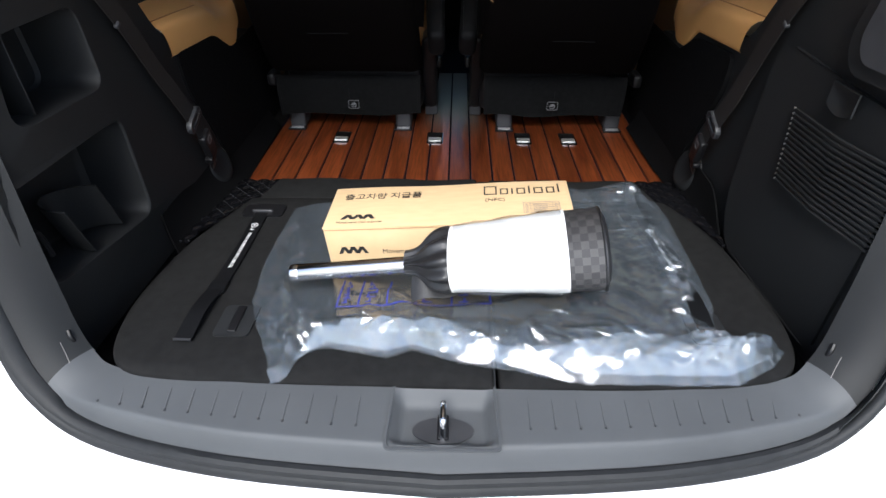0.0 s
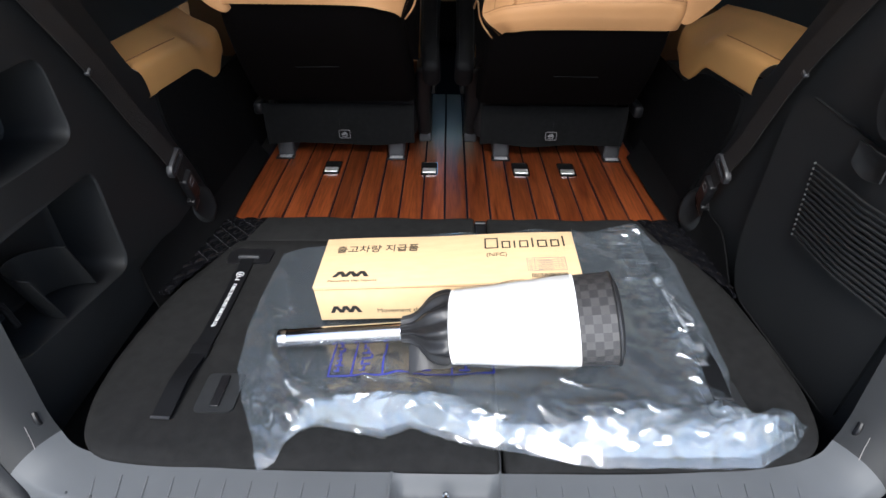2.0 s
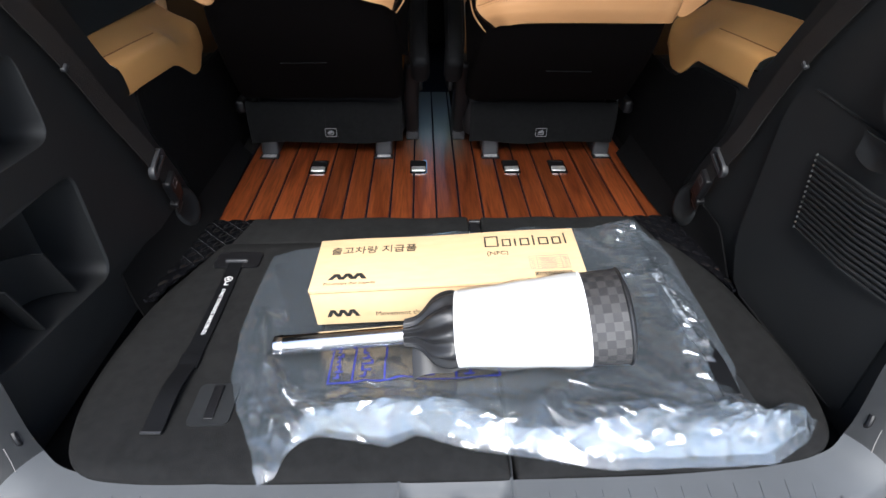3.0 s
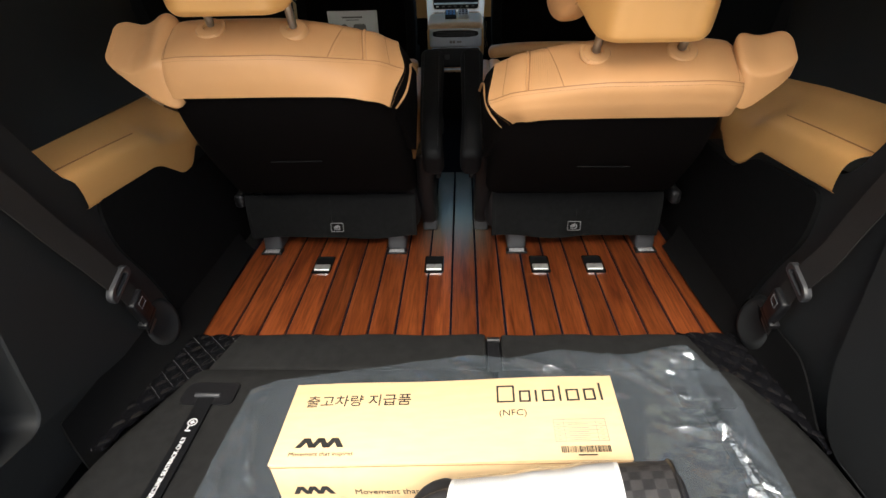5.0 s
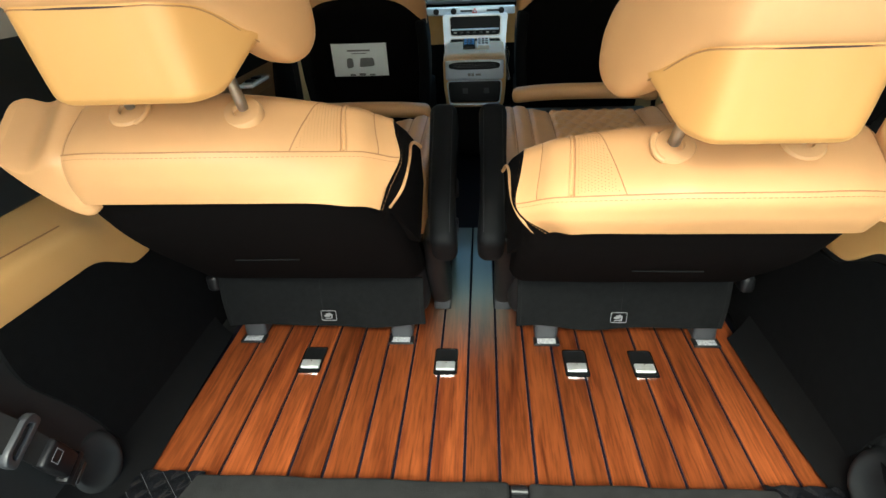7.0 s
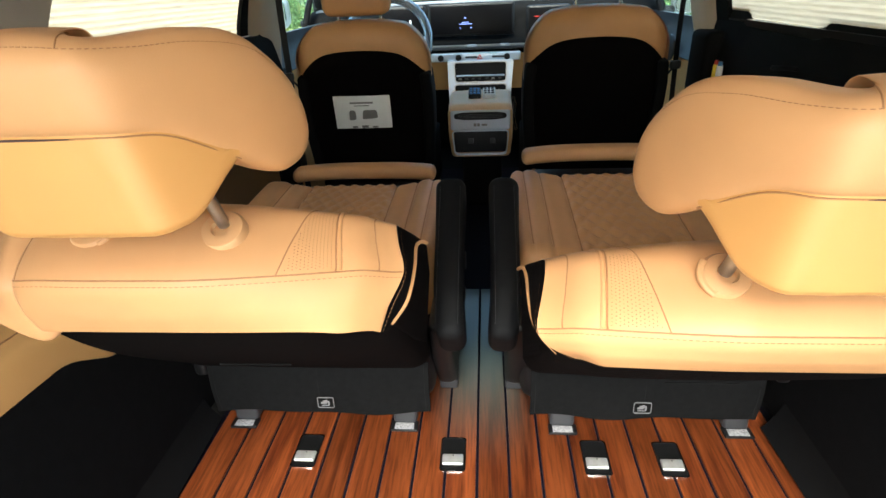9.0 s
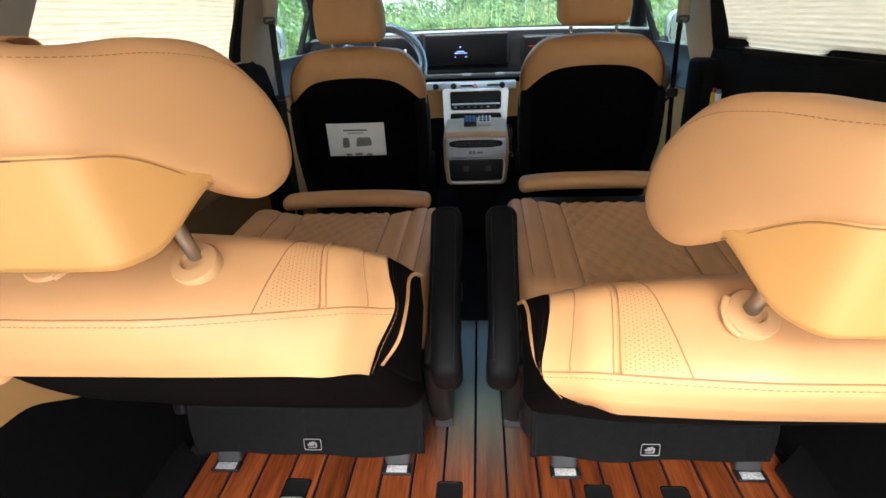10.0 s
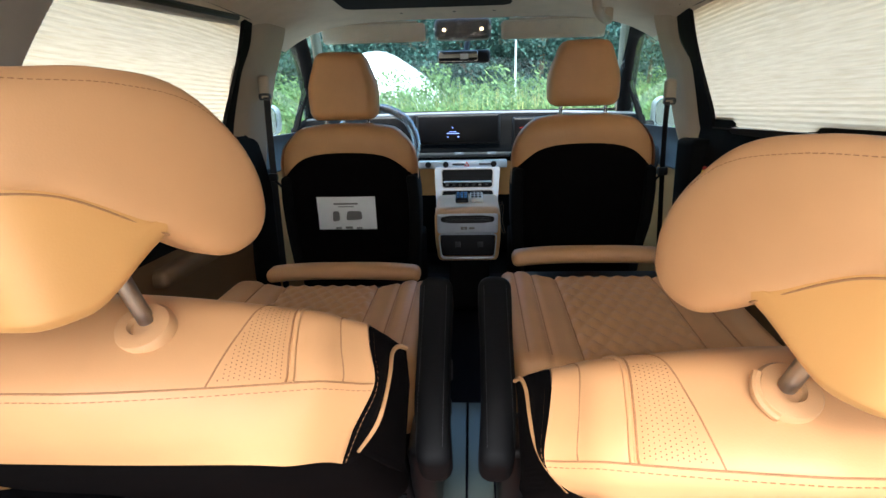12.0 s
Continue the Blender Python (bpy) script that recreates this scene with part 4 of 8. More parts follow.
# quilted corner pads
def quilted(s):
    bm = bmesh.new()
    xo = -0.632 if s < 0 else 0.636

    def at(a, b):
        y = mix(1.432, 1.10, b)
        xi = mix(0.47, 0.60, smooth(0.0, 1.0, b)) * s + (0.02 if s > 0 else 0)
        x = mix(xi, xo, a)
        d1, d2 = (x * s + y) / 0.044, (x * s - y) / 0.044
        g = min(min(d1 % 1.0, 1 - d1 % 1.0), min(d2 % 1.0, 1 - d2 % 1.0))
        return (x, y, 0.012 + 0.0042 * smooth(0.0, 0.3, g) + 0.02 * b)

    sheet(bm, at, 40, 80, 0.006)
    mat = solo("quilted_mat", bm, QUILT, "glossy black diamond-quilted mat corner beside the felt", "mat", "quilted mats", sharp=80)
    for k in range(-4, 34):
        for way in (1, -1):
            pts = []
            for j in range(41):
                b = j / 40
                y = mix(1.430, 1.104, b)
                x = (k * 0.044 - y) if way > 0 else (y + (k - 48) * 0.044 + 0.0)
                lo, hi = mix(0.47, 0.60, smooth(0.0, 1.0, b)) + (0.02 if s > 0 else 0), abs(xo)
                if lo + 0.002 < x < hi - 0.002:
                    pts.append(Vector((s * x, y, 0.0138 + 0.02 * b)))
            if len(pts) > 2:
                bm = bmesh.new()
                stitches(bm, pts, 0.006, 0.0003)
                part("quilting_thread", bm, PALE_INK, mat)
    return mat


quilted(-1)
quilted(1)

# round hooks low on the trim
def cargo_hook(s):
    t = thing("cargo_hook", (s * 0.640, 0.735, 0.09), "small black cargo hook on the side trim", "hook", "cargo hooks")
    bm = bmesh.new()
    lathe(bm, (s * 0.662, 0.740, 0.092), (-s, -0.25, 0), [(-0.02, 0.013), (0.012, 0.013), (0.018, 0.010), (0.021, 0.004)], 16)
    part("base", bm, SMOOTH, t)
    bm = bmesh.new()
    x = s * 0.638
    tube(bm, resample([(x, 0.735, 0.085), (x - s * 0.012, 0.722, 0.085), (x - s * 0.014, 0.715, 0.10), (x - s * 0.008, 0.722, 0.112)], 12), 0.004, 8)
    part("hook", bm, SMOOTH, t)
    return t


cargo_hook(-1)
cargo_hook(1)

# ---- rear seat belts ----
def rear_belt(s):
    x = s * 0.618
    t = thing("rear_seat_belt", (s * 0.63, 1.32, 0.10), "dark brown seat belt buckled low on the dark side trim", "seat belt", "rear seat belts")
    well = Vector((s * 0.617, 1.388, 0.088))
    # shallow moulded well with a raised, rounded flank
    bm = bmesh.new()
    lathe(bm, well, (-s, -0.15, 0.35), [(-0.030, 0.058), (-0.014, 0.052), (-0.005, 0.046), (-0.002, 0.041), (-0.002, 0.036), (-0.005, 0.030), (-0.007, 0.010)], 36)
    for v in bm.verts:
        v.co.z = well.z + (v.co.z - well.z) * 1.15
    part("anchor_well", bm, PLASTIC, t)
    up = 0.016 if s > 0 else 0.0
    tong, buck, foot = Vector((x - s * 0.010, 1.287, 0.252)), Vector((x - s * 0.012, 1.318, 0.178)), Vector((x + s * 0.002, 1.352, 0.104))
    run = (foot - tong).normalized()
    across = Vector((0, -run.z, run.y)).normalized()
    k = [foot, buck, tong, (x - s * 0.004, 1.250, 0.325), (x + s * 0.002, 1.212 + up, 0.395), (x + s * 0.006, 1.150 + up * 1.8, 0.510), (x + s * 0.014, 1.070 + up * 2, 0.640), (x + s * 0.022, 0.985 + up * 2, 0.775)]
    bm = bmesh.new()
    band(bm, resample(k[2:], 34), 0.047, 0.0022, (0, 0.86, 0.5))
    part("webbing", bm, WEB, t)
    bm = bmesh.new()
    band(bm, resample(k[:3], 14), 0.040, 0.0022, across)
    part("lower_webbing", bm, WEB, t)
    # tongue: a thick curved bar with a slot for the webbing
    M = basis(tong, across, -run)
    bm = bmesh.new()
    frame_ring(bm, round_poly([(-0.036, -0.012), (0.036, -0.012), (0.038, 0.010), (0.026, 0.017), (-0.026, 0.017), (-0.038, 0.010)], 0.008, 4), round_poly([(-0.026, -0.003), (0.026, -0.003), (0.025, 0.004), (0.020, 0.009), (-0.020, 0.009), (-0.025, 0.004)], 0.003, 4), lambda u, v, h: M @ Vector((u, v - 0.10 * abs(u), h)), -0.006, 0.007)
    soften(bm, 0.002, 2, 50)
    tongue = part("tongue", bm, GREY_PL, t, "grey plastic belt tongue")
    bm = bmesh.new()
    rbox(bm, (-0.012, -0.040, -0.0015), (0.012, -0.010, 0.0015), 0.002, M=M)
    part("blade", bm, DARK_STEEL, tongue)
    # buckle with a small bright release window
    B = basis(buck, across, -run)
    bm = bmesh.new()
    rbox(bm, (-0.021, -0.036, -0.010), (0.021, 0.034, 0.010), 0.006, 3, B, lambda p: (p.x * (1 - 0.10 * smooth(0.0, -0.036, p.y)), p.y, p.z), (2, 4, 1))
    buckle = part("buckle", bm, SMOOTH, t, "glossy dark brown buckle")
    bm = bmesh.new()
    for face in (-0.0108, 0.0104):
        frame_ring(bm, [(-0.010, 0.006), (0.010, 0.006), (0.010, 0.024), (-0.010, 0.024)], [(-0.0088, 0.0072), (0.0088, 0.0072), (0.0088, 0.0228), (-0.0088, 0.0228)], lambda u, v, h: B @ Vector((u, v, h)), face, face + 0.0004)
    part("release_window", bm, PALE_INK, buckle, "pale outlined release window")
    bm = bmesh.new()
    rbox(bm, (-0.024, -0.007, -0.010), (0.024, 0.007, 0.010), 0.003, M=basis(buck.lerp(foot, 0.55), across, -run))
    part("keeper", bm, SMOOTH, t)
    bm = bmesh.new()
    rbox(bm, (-0.017, -0.004, -0.002), (0.017, 0.004, 0.003), 0.002, M=basis(foot, across, -run))
    part("anchor_plate", bm, DARK_STEEL, t)
    # guide clip half way up
    bm = bmesh.new()
    rbox(bm, (-0.027, -0.004, -0.004), (-0.012, 0.004, 0.006), 0.003, M=basis((x + s * 0.006, 1.150 + up * 1.8, 0.510), (0, 0.86, 0.5), (0, -0.5, 0.86)))
    part("guide_clip", bm, GREY_PL, t)
    return t


rear_belt(-1)
rear_belt(1)

# ---- service panel and grille on the trim ----
panel = thing("service_panel", (0.64, 0.95, 0.25), "flush dark plastic service panel with a slatted vent", "trim panel")
rput = wall_put(1)
bm = bmesh.new()
prism(bm, round_poly([(0.79, 0.03), (1.115, 0.045), (1.165, 0.14), (1.178, 0.42), (1.15, 0.468), (0.80, 0.440)], [0.02, 0.04, 0.05, 0.05, 0.03, 0.02], 5), lambda u, v, h: rput(u, v, h), 0.006, -0.005)
soften(bm, 0.003)
part("cover", bm, PLASTIC, panel)
for i in range(15):
    f = i / 14
    bm = bmesh.new()
    y0, y1 = mix(1.052, 1.026, f), 0.785
    z = mix(0.380, 0.250, f)
    tube(bm, [rput(mix(y0, y1, k), z + (0.0 if k else 0), -0.0055) for k in (0, 0.5, 1)], 0.0, 6, flat=(0.0030, 0.0028), up=(1, 0, 0))
    part("vent_slat", bm, PLASTIC, panel)
    bm = bmesh.new()
    lathe(bm, rput(y0 + 0.004, z, -0.005), (-1, 0, 0), [(0, 0.0026), (0.002, 0.0022), (0.003, 0.0008)], 8)
    part("peg", bm, STEEL, panel)
bm = bmesh.new()
M = basis(rput(0.952, 0.438, -0.004), (0, 1, 0), (0, 0, 1))
sheet(bm, lambda a, b: M @ Vector((mix(-0.036, 0.036, a), mix(-0.022, 0.016, b) - 0.010 * math.sin(a * math.pi) * (1 - b), -0.012 * math.sin(a * math.pi) * 0 + 0.010 * math.sin(b * math.pi) * math.sin(a * math.pi) + 0.002)), 17, 9, 0.003)
part("finger_pull", bm, PLASTIC, panel)
grip = thing("trim_grip", (0.66, 0.92, 0.53), "raised dark plastic grip moulding on the side trim", "trim panel")
bm = bmesh.new()
prism(bm, round_poly([(0.78, 0.475), (0.960, 0.480), (0.985, 0.52), (0.965, 0.66), (0.80, 0.66)], 0.03, 5), lambda u, v, h: rput(u, v, h), 0.006, -0.010)
soften(bm, 0.004)
part("surround", bm, PLASTIC, grip)
bm = bmesh.new()
prism(bm, round_poly([(0.80, 0.495), (0.935, 0.500), (0.955, 0.53), (0.940, 0.645), (0.81, 0.645)], 0.025, 5), lambda u, v, h: rput(u, v, h), -0.011, -0.016)
soften(bm, 0.003)
part("pad", bm, GREY_PL, grip)
for s in (-1, 1):
    for y, z in ((1.625, 0.047),) if s < 0 else ((1.635, 0.061),):
        t = thing("trim_clip", (s * 0.64, y, z), "small grey push clip in the side trim", "clip", "trim clips")
        bm = bmesh.new()
        lathe(bm, wall_put(s)(y, z, 0), (-s, 0, 0), [(-0.003, 0.008), (0.002, 0.008), (0.004, 0.005), (0.0045, 0.001)], 14)
        part("head", bm, GREY_PL, t)

# ---- floor anchors ----
def floor_anchor(x):
    t = thing("floor_anchor", (x, 1.752, 0.0), "chrome-rimmed floor anchor recess with a steel bar", "anchor", "floor anchors")
    rr = lambda k, up=1.72: round_poly([(x - k, 1.752 - k * up), (x + k, 1.752 - k * up), (x + k, 1.752 + k * up), (x - k, 1.752 + k * up)], 0.008, 4)
    bm = bmesh.new()
    prism(bm, rr(0.0250), lambda u, v, h: Vector((u, v, h)), 0.0, 0.0016)
    part("well", bm, MATT_BLACK, t)
    bm = bmesh.new()
    frame_ring(bm, rr(0.0262), rr(0.0246), lambda u, v, h: Vector((u, v, h)), 0.0, 0.0030)
    part("rim", bm, CHROME, t)
    # rounded steel flap with a dropped front lip and a small dark dot
    bm = bmesh.new()
    rbox(bm, (x - 0.0215, 1.7225, 0.0012), (x + 0.0215, 1.7480, 0.0085), 0.004, 4, None, lambda p: (p.x, p.y, p.z - 0.10 * max(0.0, 1.738 - p.y)), (2, 3, 1))
    bar = part("bar", bm, LATCH, t)
    bm = bmesh.new()
    lathe(bm, (x + 0.001, 1.7425, 0.0084), (0, 0, 1), [(0, 0.0016), (0.0004, 0.0012), (0.0005, 0.0003)], 8)
    part("dot", bm, SMOOTH, bar)
    return t


for x in (-0.365, -0.057, 0.232, 0.378):
    floor_anchor(x)

# ---- second-row seats ----
def second_row_seat(s, x0, recline, low, out, fall, rest, scale, du, dv, feet, edge, sag, trim, label):
    """low, out: height and rearward reach of the leather's lower edge; fall: where it begins to drop, how fast it turns forward."""
    t = thing("second_row_seat", (x0, 1.83, 0.0), label, "car seat", "second-row seats")
    hinge_at = Vector((x0, 1.80, 0.15))
    M = Matrix.Translation(hinge_at) @ Matrix.Rotation(radians(recline), 4, "X") @ Matrix.Diagonal((s, 1, 1, 1))

    # black knitted rear of the back
    def shell_warp(p):
        u, w, v = p
        k = min(max((v - 0.05) / (low - 0.05), 0.0), 1.0)
        if u > 0:
            u *= mix(0.247, 0.158, k ** 1.3) / 0.236
        if w < 0.035:
            w -= (out - 0.004) * smooth(0.0, 1.0, k) ** 0.9 * (1 - 0.30 * smooth(-0.12, -0.228, u))
            w -= 0.008 * math.sin(k * math.pi) * (1 - (u / 0.26) ** 2)
            w += 0.012 * smooth(0.12, 0.05, v)
        v -= 0.012 * smooth(0.14, 0.22, u) * k + 0.040 * smooth(-0.12, -0.228, u) * k
        return (u, w, v)

    bm = bmesh.new()
    rbox(bm, (-0.228, 0.006, 0.050), (0.236, 0.072, low + 0.014), 0.030, 4, M, shell_warp, (18, 2, 18))
    back = part("back_shell", bm, FABRIC, t, "black knitted backrest cover", sharp=70)
    bm = bmesh.new()
    tube(bm, [M @ Vector((u, 0.006 - 0.0125 - (out - 0.004) * smooth(0.0, 1.0, (0.33 - 0.05) / (low - 0.05)) ** 0.9, 0.33 - 0.02 * u)) for u in (-0.05, -0.01, 0.03, 0.06)], 0.0012, 5)
    part("zip_line", bm, FLAP, back)

    # tan leather upper back, rounding off towards the aisle
    INNER, OUTER = -0.245, edge
    PIPE = 0.0

    def back_p(u, b):
        """On the skin of the upper back: b runs from its lower rear edge over the stitched edge to the front."""
        q = min(max((-0.112 - u) / 0.132, 0.0), 1.0)
        o = smooth(0.05, 0.20, u)
        e = max(0.0, fall[0] - u) ** 1.38
        drop = 0.71 * e + 0.022 * o ** 2 + 0.014 * smooth(-0.20, -0.245, u)
        fwd = fall[1] * e + 0.006 * o
        ribs = 0.0022 * math.exp(-((u + 0.182 - PIPE) / 0.005) ** 2) + 0.0016 * math.exp(-((u + 0.221) / 0.005) ** 2) if b > 0.41 else 0.0
        turn = (max(0.0, -0.04 - u) / 0.205) ** 1.6
        end = smooth(-0.185, -0.245, u)
        rim = (u + (0.026 if s < 0 else 0.044) * q ** 2, 0.011 * turn + 0.009 * end - out, low - 0.022 * turn + 0.003 * end - sag * q ** 3)
        seam = (u, -0.046 + fwd, 0.646 - drop)
        pts = [rim, (u + 0.016 * q ** 2, (rim[1] + seam[1]) / 2 - 0.006, (rim[2] + seam[2] + dv) / 2 + 0.004 - dv), seam,
               (u + 0.007 * q, 0.006 + 0.6 * fwd, 0.644 - drop * 0.92), (u + 0.013 * q, 0.052 + 0.3 * fwd, 0.626 - drop * 0.80), (u + 0.012 * q, 0.084, 0.560 - drop * 0.7)]
        p = curve_at(pts, b)
        r = max(0.0, u - OUTER + 0.034) / 0.034
        p.z -= 0.016 * r ** 3
        p.y += 0.014 * r ** 3 * (1 - 2 * smooth(0.3, 0.9, b))
        return Vector((p.x + du * smooth(0.0, -0.11, u), p.y, p.z - ribs + dv * smooth(0.0, 0.25, b)))

    bm = bmesh.new()
    sheet(bm, lambda a, b: M @ (back_p(mix(INNER, OUTER, b), a / 0.86) if a < 0.86 else back_p(mix(INNER, OUTER, b), 1.0).lerp(back_p(mix(INNER, OUTER, b), 0.0), (a - 0.86) / 0.14)), 66, 110, 0.0, True)
    bmesh.ops.holes_fill(bm, edges=[e for e in bm.edges if e.is_boundary], sides=0)
    body = part("back_cushion", bm, TAN, t, "tan leather backrest top", sharp=60)

    def over(u, lift=0.0006, b0=0.405, b1=0.96, n=22, slant=0.0):
        return [M @ (back_p(u + slant * k / n, mix(b0, b1, k / n)) + Vector((0, -lift * 0.5, lift))) for k in range(n + 1)]

    # seams, piping, thread
    for u in (-0.127, OUTER - 0.020, -0.221):
        bm = bmesh.new()
        tube(bm, over(u, -0.0002, slant=-0.036 if u == -0.127 else 0.0), 0.0008, 6)
        part("panel_seam", bm, TAN_DARK, body)
    bm = bmesh.new()
    tube(bm, over(-0.1845 + PIPE, 0.0004), 0.0026, 8)
    part("piping", bm, TAN, body)
    bm = bmesh.new()
    tube(bm, over(-0.1805 + PIPE, -0.0002), 0.0010, 6)
    part("piping_seam", bm, TAN_DARK, body)
    along = [mix(INNER + 0.001, OUTER - 0.001, k / 60) for k in range(61)]
    bm = bmesh.new()
    tube(bm, [M @ (back_p(u, 0.402) + Vector((0, -0.0001, 0.0001))) for u in along], 0.0009, 6)
    part("edge_seam", bm, TAN_DARK, body)
    bm = bmesh.new()
    stitches(bm, [M @ (back_p(u, 0.370) + Vector((0, -0.0004, 0))) for u in along], 0.0056, 0.00045)
    part("stitching", bm, TAN_DARK, body)
    # pinholes
    bm = bmesh.new()
    for i in range(14):
        for j in range(21):
            u = -0.1765 + 0.0035 * i + PIPE - 0.0
            b = 0.428 + 0.0165 * j + (0.0082 if i % 2 else 0)
            if u > -0.133 - 0.030 * (b - 0.405) / 0.555:
                continue
            p = back_p(u, b)
            e1, e2 = (back_p(u + 0.001, b) - p).normalized(), (back_p(u, b + 0.003) - p).normalized()
            c = p - e1.cross(e2).normalized() * 0.0004
            if (c - p).z < 0:
                c = p * 2 - c
            bm.faces.new([bm.verts.new(M @ (c + 0.00052 * (e1 * math.cos(k * math.pi / 3) + e2 * math.sin(k * math.pi / 3)))) for k in range(6)])
    tagged(part("perforation", bm, HOLE, body, "rows of pinholes"), kind="stuff")

    # black bolster with tan piping on the aisle side
    n = 24
    rim0 = [back_p(INNER, mix(0.0, 1.0, k / (n - 1))) + Vector((0.0015, 0, -0.001)) for k in range(n)]
    pipe = resample([Vector(p) for p in trim], n)
    strip = [a.lerp(b, 0.5) + Vector((-0.004, -0.001, 0.002)) for a, b in zip(rim0, pipe)]
    side = [p + Vector((0.001, 0.004, -0.020)) for p in pipe]
    foot_line = [Vector((-0.246 + du, mix(-0.004, 0.112, k / (n - 1)), 0.30)) for k in range(n)]
    back_line = [Vector((-0.200, mix(0.01, 0.10, k / (n - 1)), 0.29)) for k in range(n)]
    bm = bmesh.new()
    rows = [[bm.verts.new(M @ p) for p in r] for r in (rim0, strip, pipe, side, foot_line, back_line)]
    quad_grid(bm, rows)
    bm.faces.new([q[0] for q in rows]), bm.faces.new([q[-1] for q in reversed(rows)])
    part("side_bolster", bm, FABRIC, t, "black side bolster", sharp=60)
    bm = bmesh.new()
    tube(bm, [M @ (p + Vector((-0.0010, -0.0006, 0))) for p in pipe], 0.0026, 8)
    part("bolster_piping", bm, TAN, t, "tan piping")
    bm = bmesh.new()
    stitches(bm, [M @ (a.lerp(b, 0.22) + Vector((-0.0016, -0.0012, 0.001))) for a, b in zip(rim0, pipe)][:20], 0.0055, 0.00035)
    part("bolster_stitching", bm, TAN_DARK, t)

    # shoulder wing on the outer side
    def wing_warp(p):
        u, w, v = p
        k = (u - 0.13) / 0.106
        foot = low - 0.006 + 0.045 * smooth(0.30, 1.15, k) + (-0.024 if s < 0 else 0.026) * smooth(0.6, 0.0, k)
        top = 0.644 + dv * 0.8 - 0.008 * smooth(0.3, 0.0, k) - (0.026 if s < 0 else 0.012) * smooth(0.1, 0.7, k)
        v = foot + (v - 0.46) * (top - foot) / (0.66 - 0.46)
        w += -0.006 * math.sin(min(max(k, 0), 1) * math.pi) + mix(0.020, 0.004, smooth(-0.04, 0.04, w)) * k + 0.45 * (v - 0.62)
        u += 0.010 * (0.60 - v) * smooth(0.5, 1, k) 
        return (u, w, v)

    bm = bmesh.new()
    rbox(bm, (edge - (0.026 if s < 0 else 0.018), -0.058 if s < 0 else -0.030, 0.46), (0.248, 0.058, 0.66), 0.024, 5, M, wing_warp, (10, 6, 10))
    part("shoulder_wing", bm, TAN, t, "tan leather shoulder wing", sharp=70)

    # headrest with forward wings: leather cushion above, moulded shell below
    H = Matrix.Translation(rest) @ Matrix.Rotation(radians(8), 4, "X") @ Matrix(((1, 0, 0, 0), (0, 1, -0.125, 0), (0, 0, 1, 0), (0, 0, 0, 1))) @ Matrix.Diagonal((s * scale[0], 1, scale[1], 1))
    PLAN = [(0, 0, 0), (0.037, 0.0, 0), (0.069, 0.005, 0), (0.092, 0.038, 0), (0.114, 0.088, 0), (0.132, 0.142, 0), (0.146, 0.196, 0)]

    def ring(q, zs, ts):
        """The rear line of the headrest in plan at q (-1 to 1), its inward direction, and values along it."""
        k = abs(q)
        spot = lambda g: Vector((math.copysign(1, g) * curve_at(PLAN, min(abs(g), 1.0)).x, curve_at(PLAN, min(abs(g), 1.0)).y, 0))
        d = spot(min(q + 0.16, 1.0)) - spot(max(q - 0.16, -1.0))
        n = Vector((-d.y, d.x, 0)).normalized()
        z = curve_at([(v, 0, 0) for v in zs], k).x
        return spot(q), n, z, curve_at([(v, 0, 0) for v in ts], k).x

    HIGH = (0.174, 0.173, 0.170, 0.164, 0.159, 0.138, 0.072)
    BORDER = (0.097, 0.097, 0.096, 0.082, 0.036, -0.006, 0.0)
    DEEP = (0.088, 0.088, 0.086, 0.074, 0.060, 0.052, 0.042)

    def cush_at(a, b):
        q = mix(-1, 1, b)
        p, n, hi, deep = ring(q, HIGH, DEEP)
        lo = ring(q, BORDER, DEEP)[2]
        end = math.sqrt(max(1 - (max(abs(q) - 0.90, 0) / 0.10) ** 2, 0.0004))
        c, d = math.cos(a * 2 * math.pi), math.sin(a * 2 * math.pi)
        ex = 0.52 if d > 0 else mix(0.34, 0.52, smooth(0.60, 0.75, abs(q)))
        side = (1 - math.copysign(abs(c) ** ex, c)) / 2
        mid = deep * 0.5
        off = mid + (side * deep - mid) * end
        z = (hi + lo) / 2 + (hi - lo) / 2 * math.copysign(abs(d) ** ex, d) * end
        z -= 0.13 * max(0.0, off - 0.015) * smooth(lo, hi, z)
        off += 0.010 * smooth(0.120, 0.185, z) ** 2 * (1 - abs(q)) - 0.004 * math.sin(math.pi * min(max((z - lo) / (hi - lo), 0), 1)) * (1 - side)
        return H @ (p + n * off + Vector((0, 0, z)))

    bm = bmesh.new()
    sheet(bm, cush_at, 72, 120, 0.0, True)
    bmesh.ops.holes_fill(bm, edges=[e for e in bm.edges if e.is_boundary], sides=0)
    head = part("headrest_cushion", bm, TAN, t, "tan leather headrest", sharp=80)

    JOIN = 0.665

    def shell_at(a, b):
        q = mix(-JOIN, JOIN, a)
        p, n, lo, deep = ring(q, BORDER, DEEP)
        zb = 0.036 * smooth(0.44, JOIN + 0.03, abs(q)) ** 1.1
        top = lo + 0.012
        wall = 0.0035
        pts = [(0.075, zb + 0.012, 0), (0.035, zb + 0.003, 0), (0.012, min(zb + 0.0005, top), 0), (0.0035, min(zb + 0.007, top), 0), (0.0015, min(zb + 0.020, top), 0), (wall * 0.7, mix(min(zb + 0.020, top), top, 0.6), 0), (wall, top, 0)]
        c = curve_at(pts, b)
        return H @ (p + n * c.x + Vector((0, 0, c.y)))

    bm = bmesh.new()
    sheet(bm, shell_at, 81, 40)
    part("headrest_shell", bm, TAN_SHELL, t, "yellow-tan moulded headrest back", sharp=75)
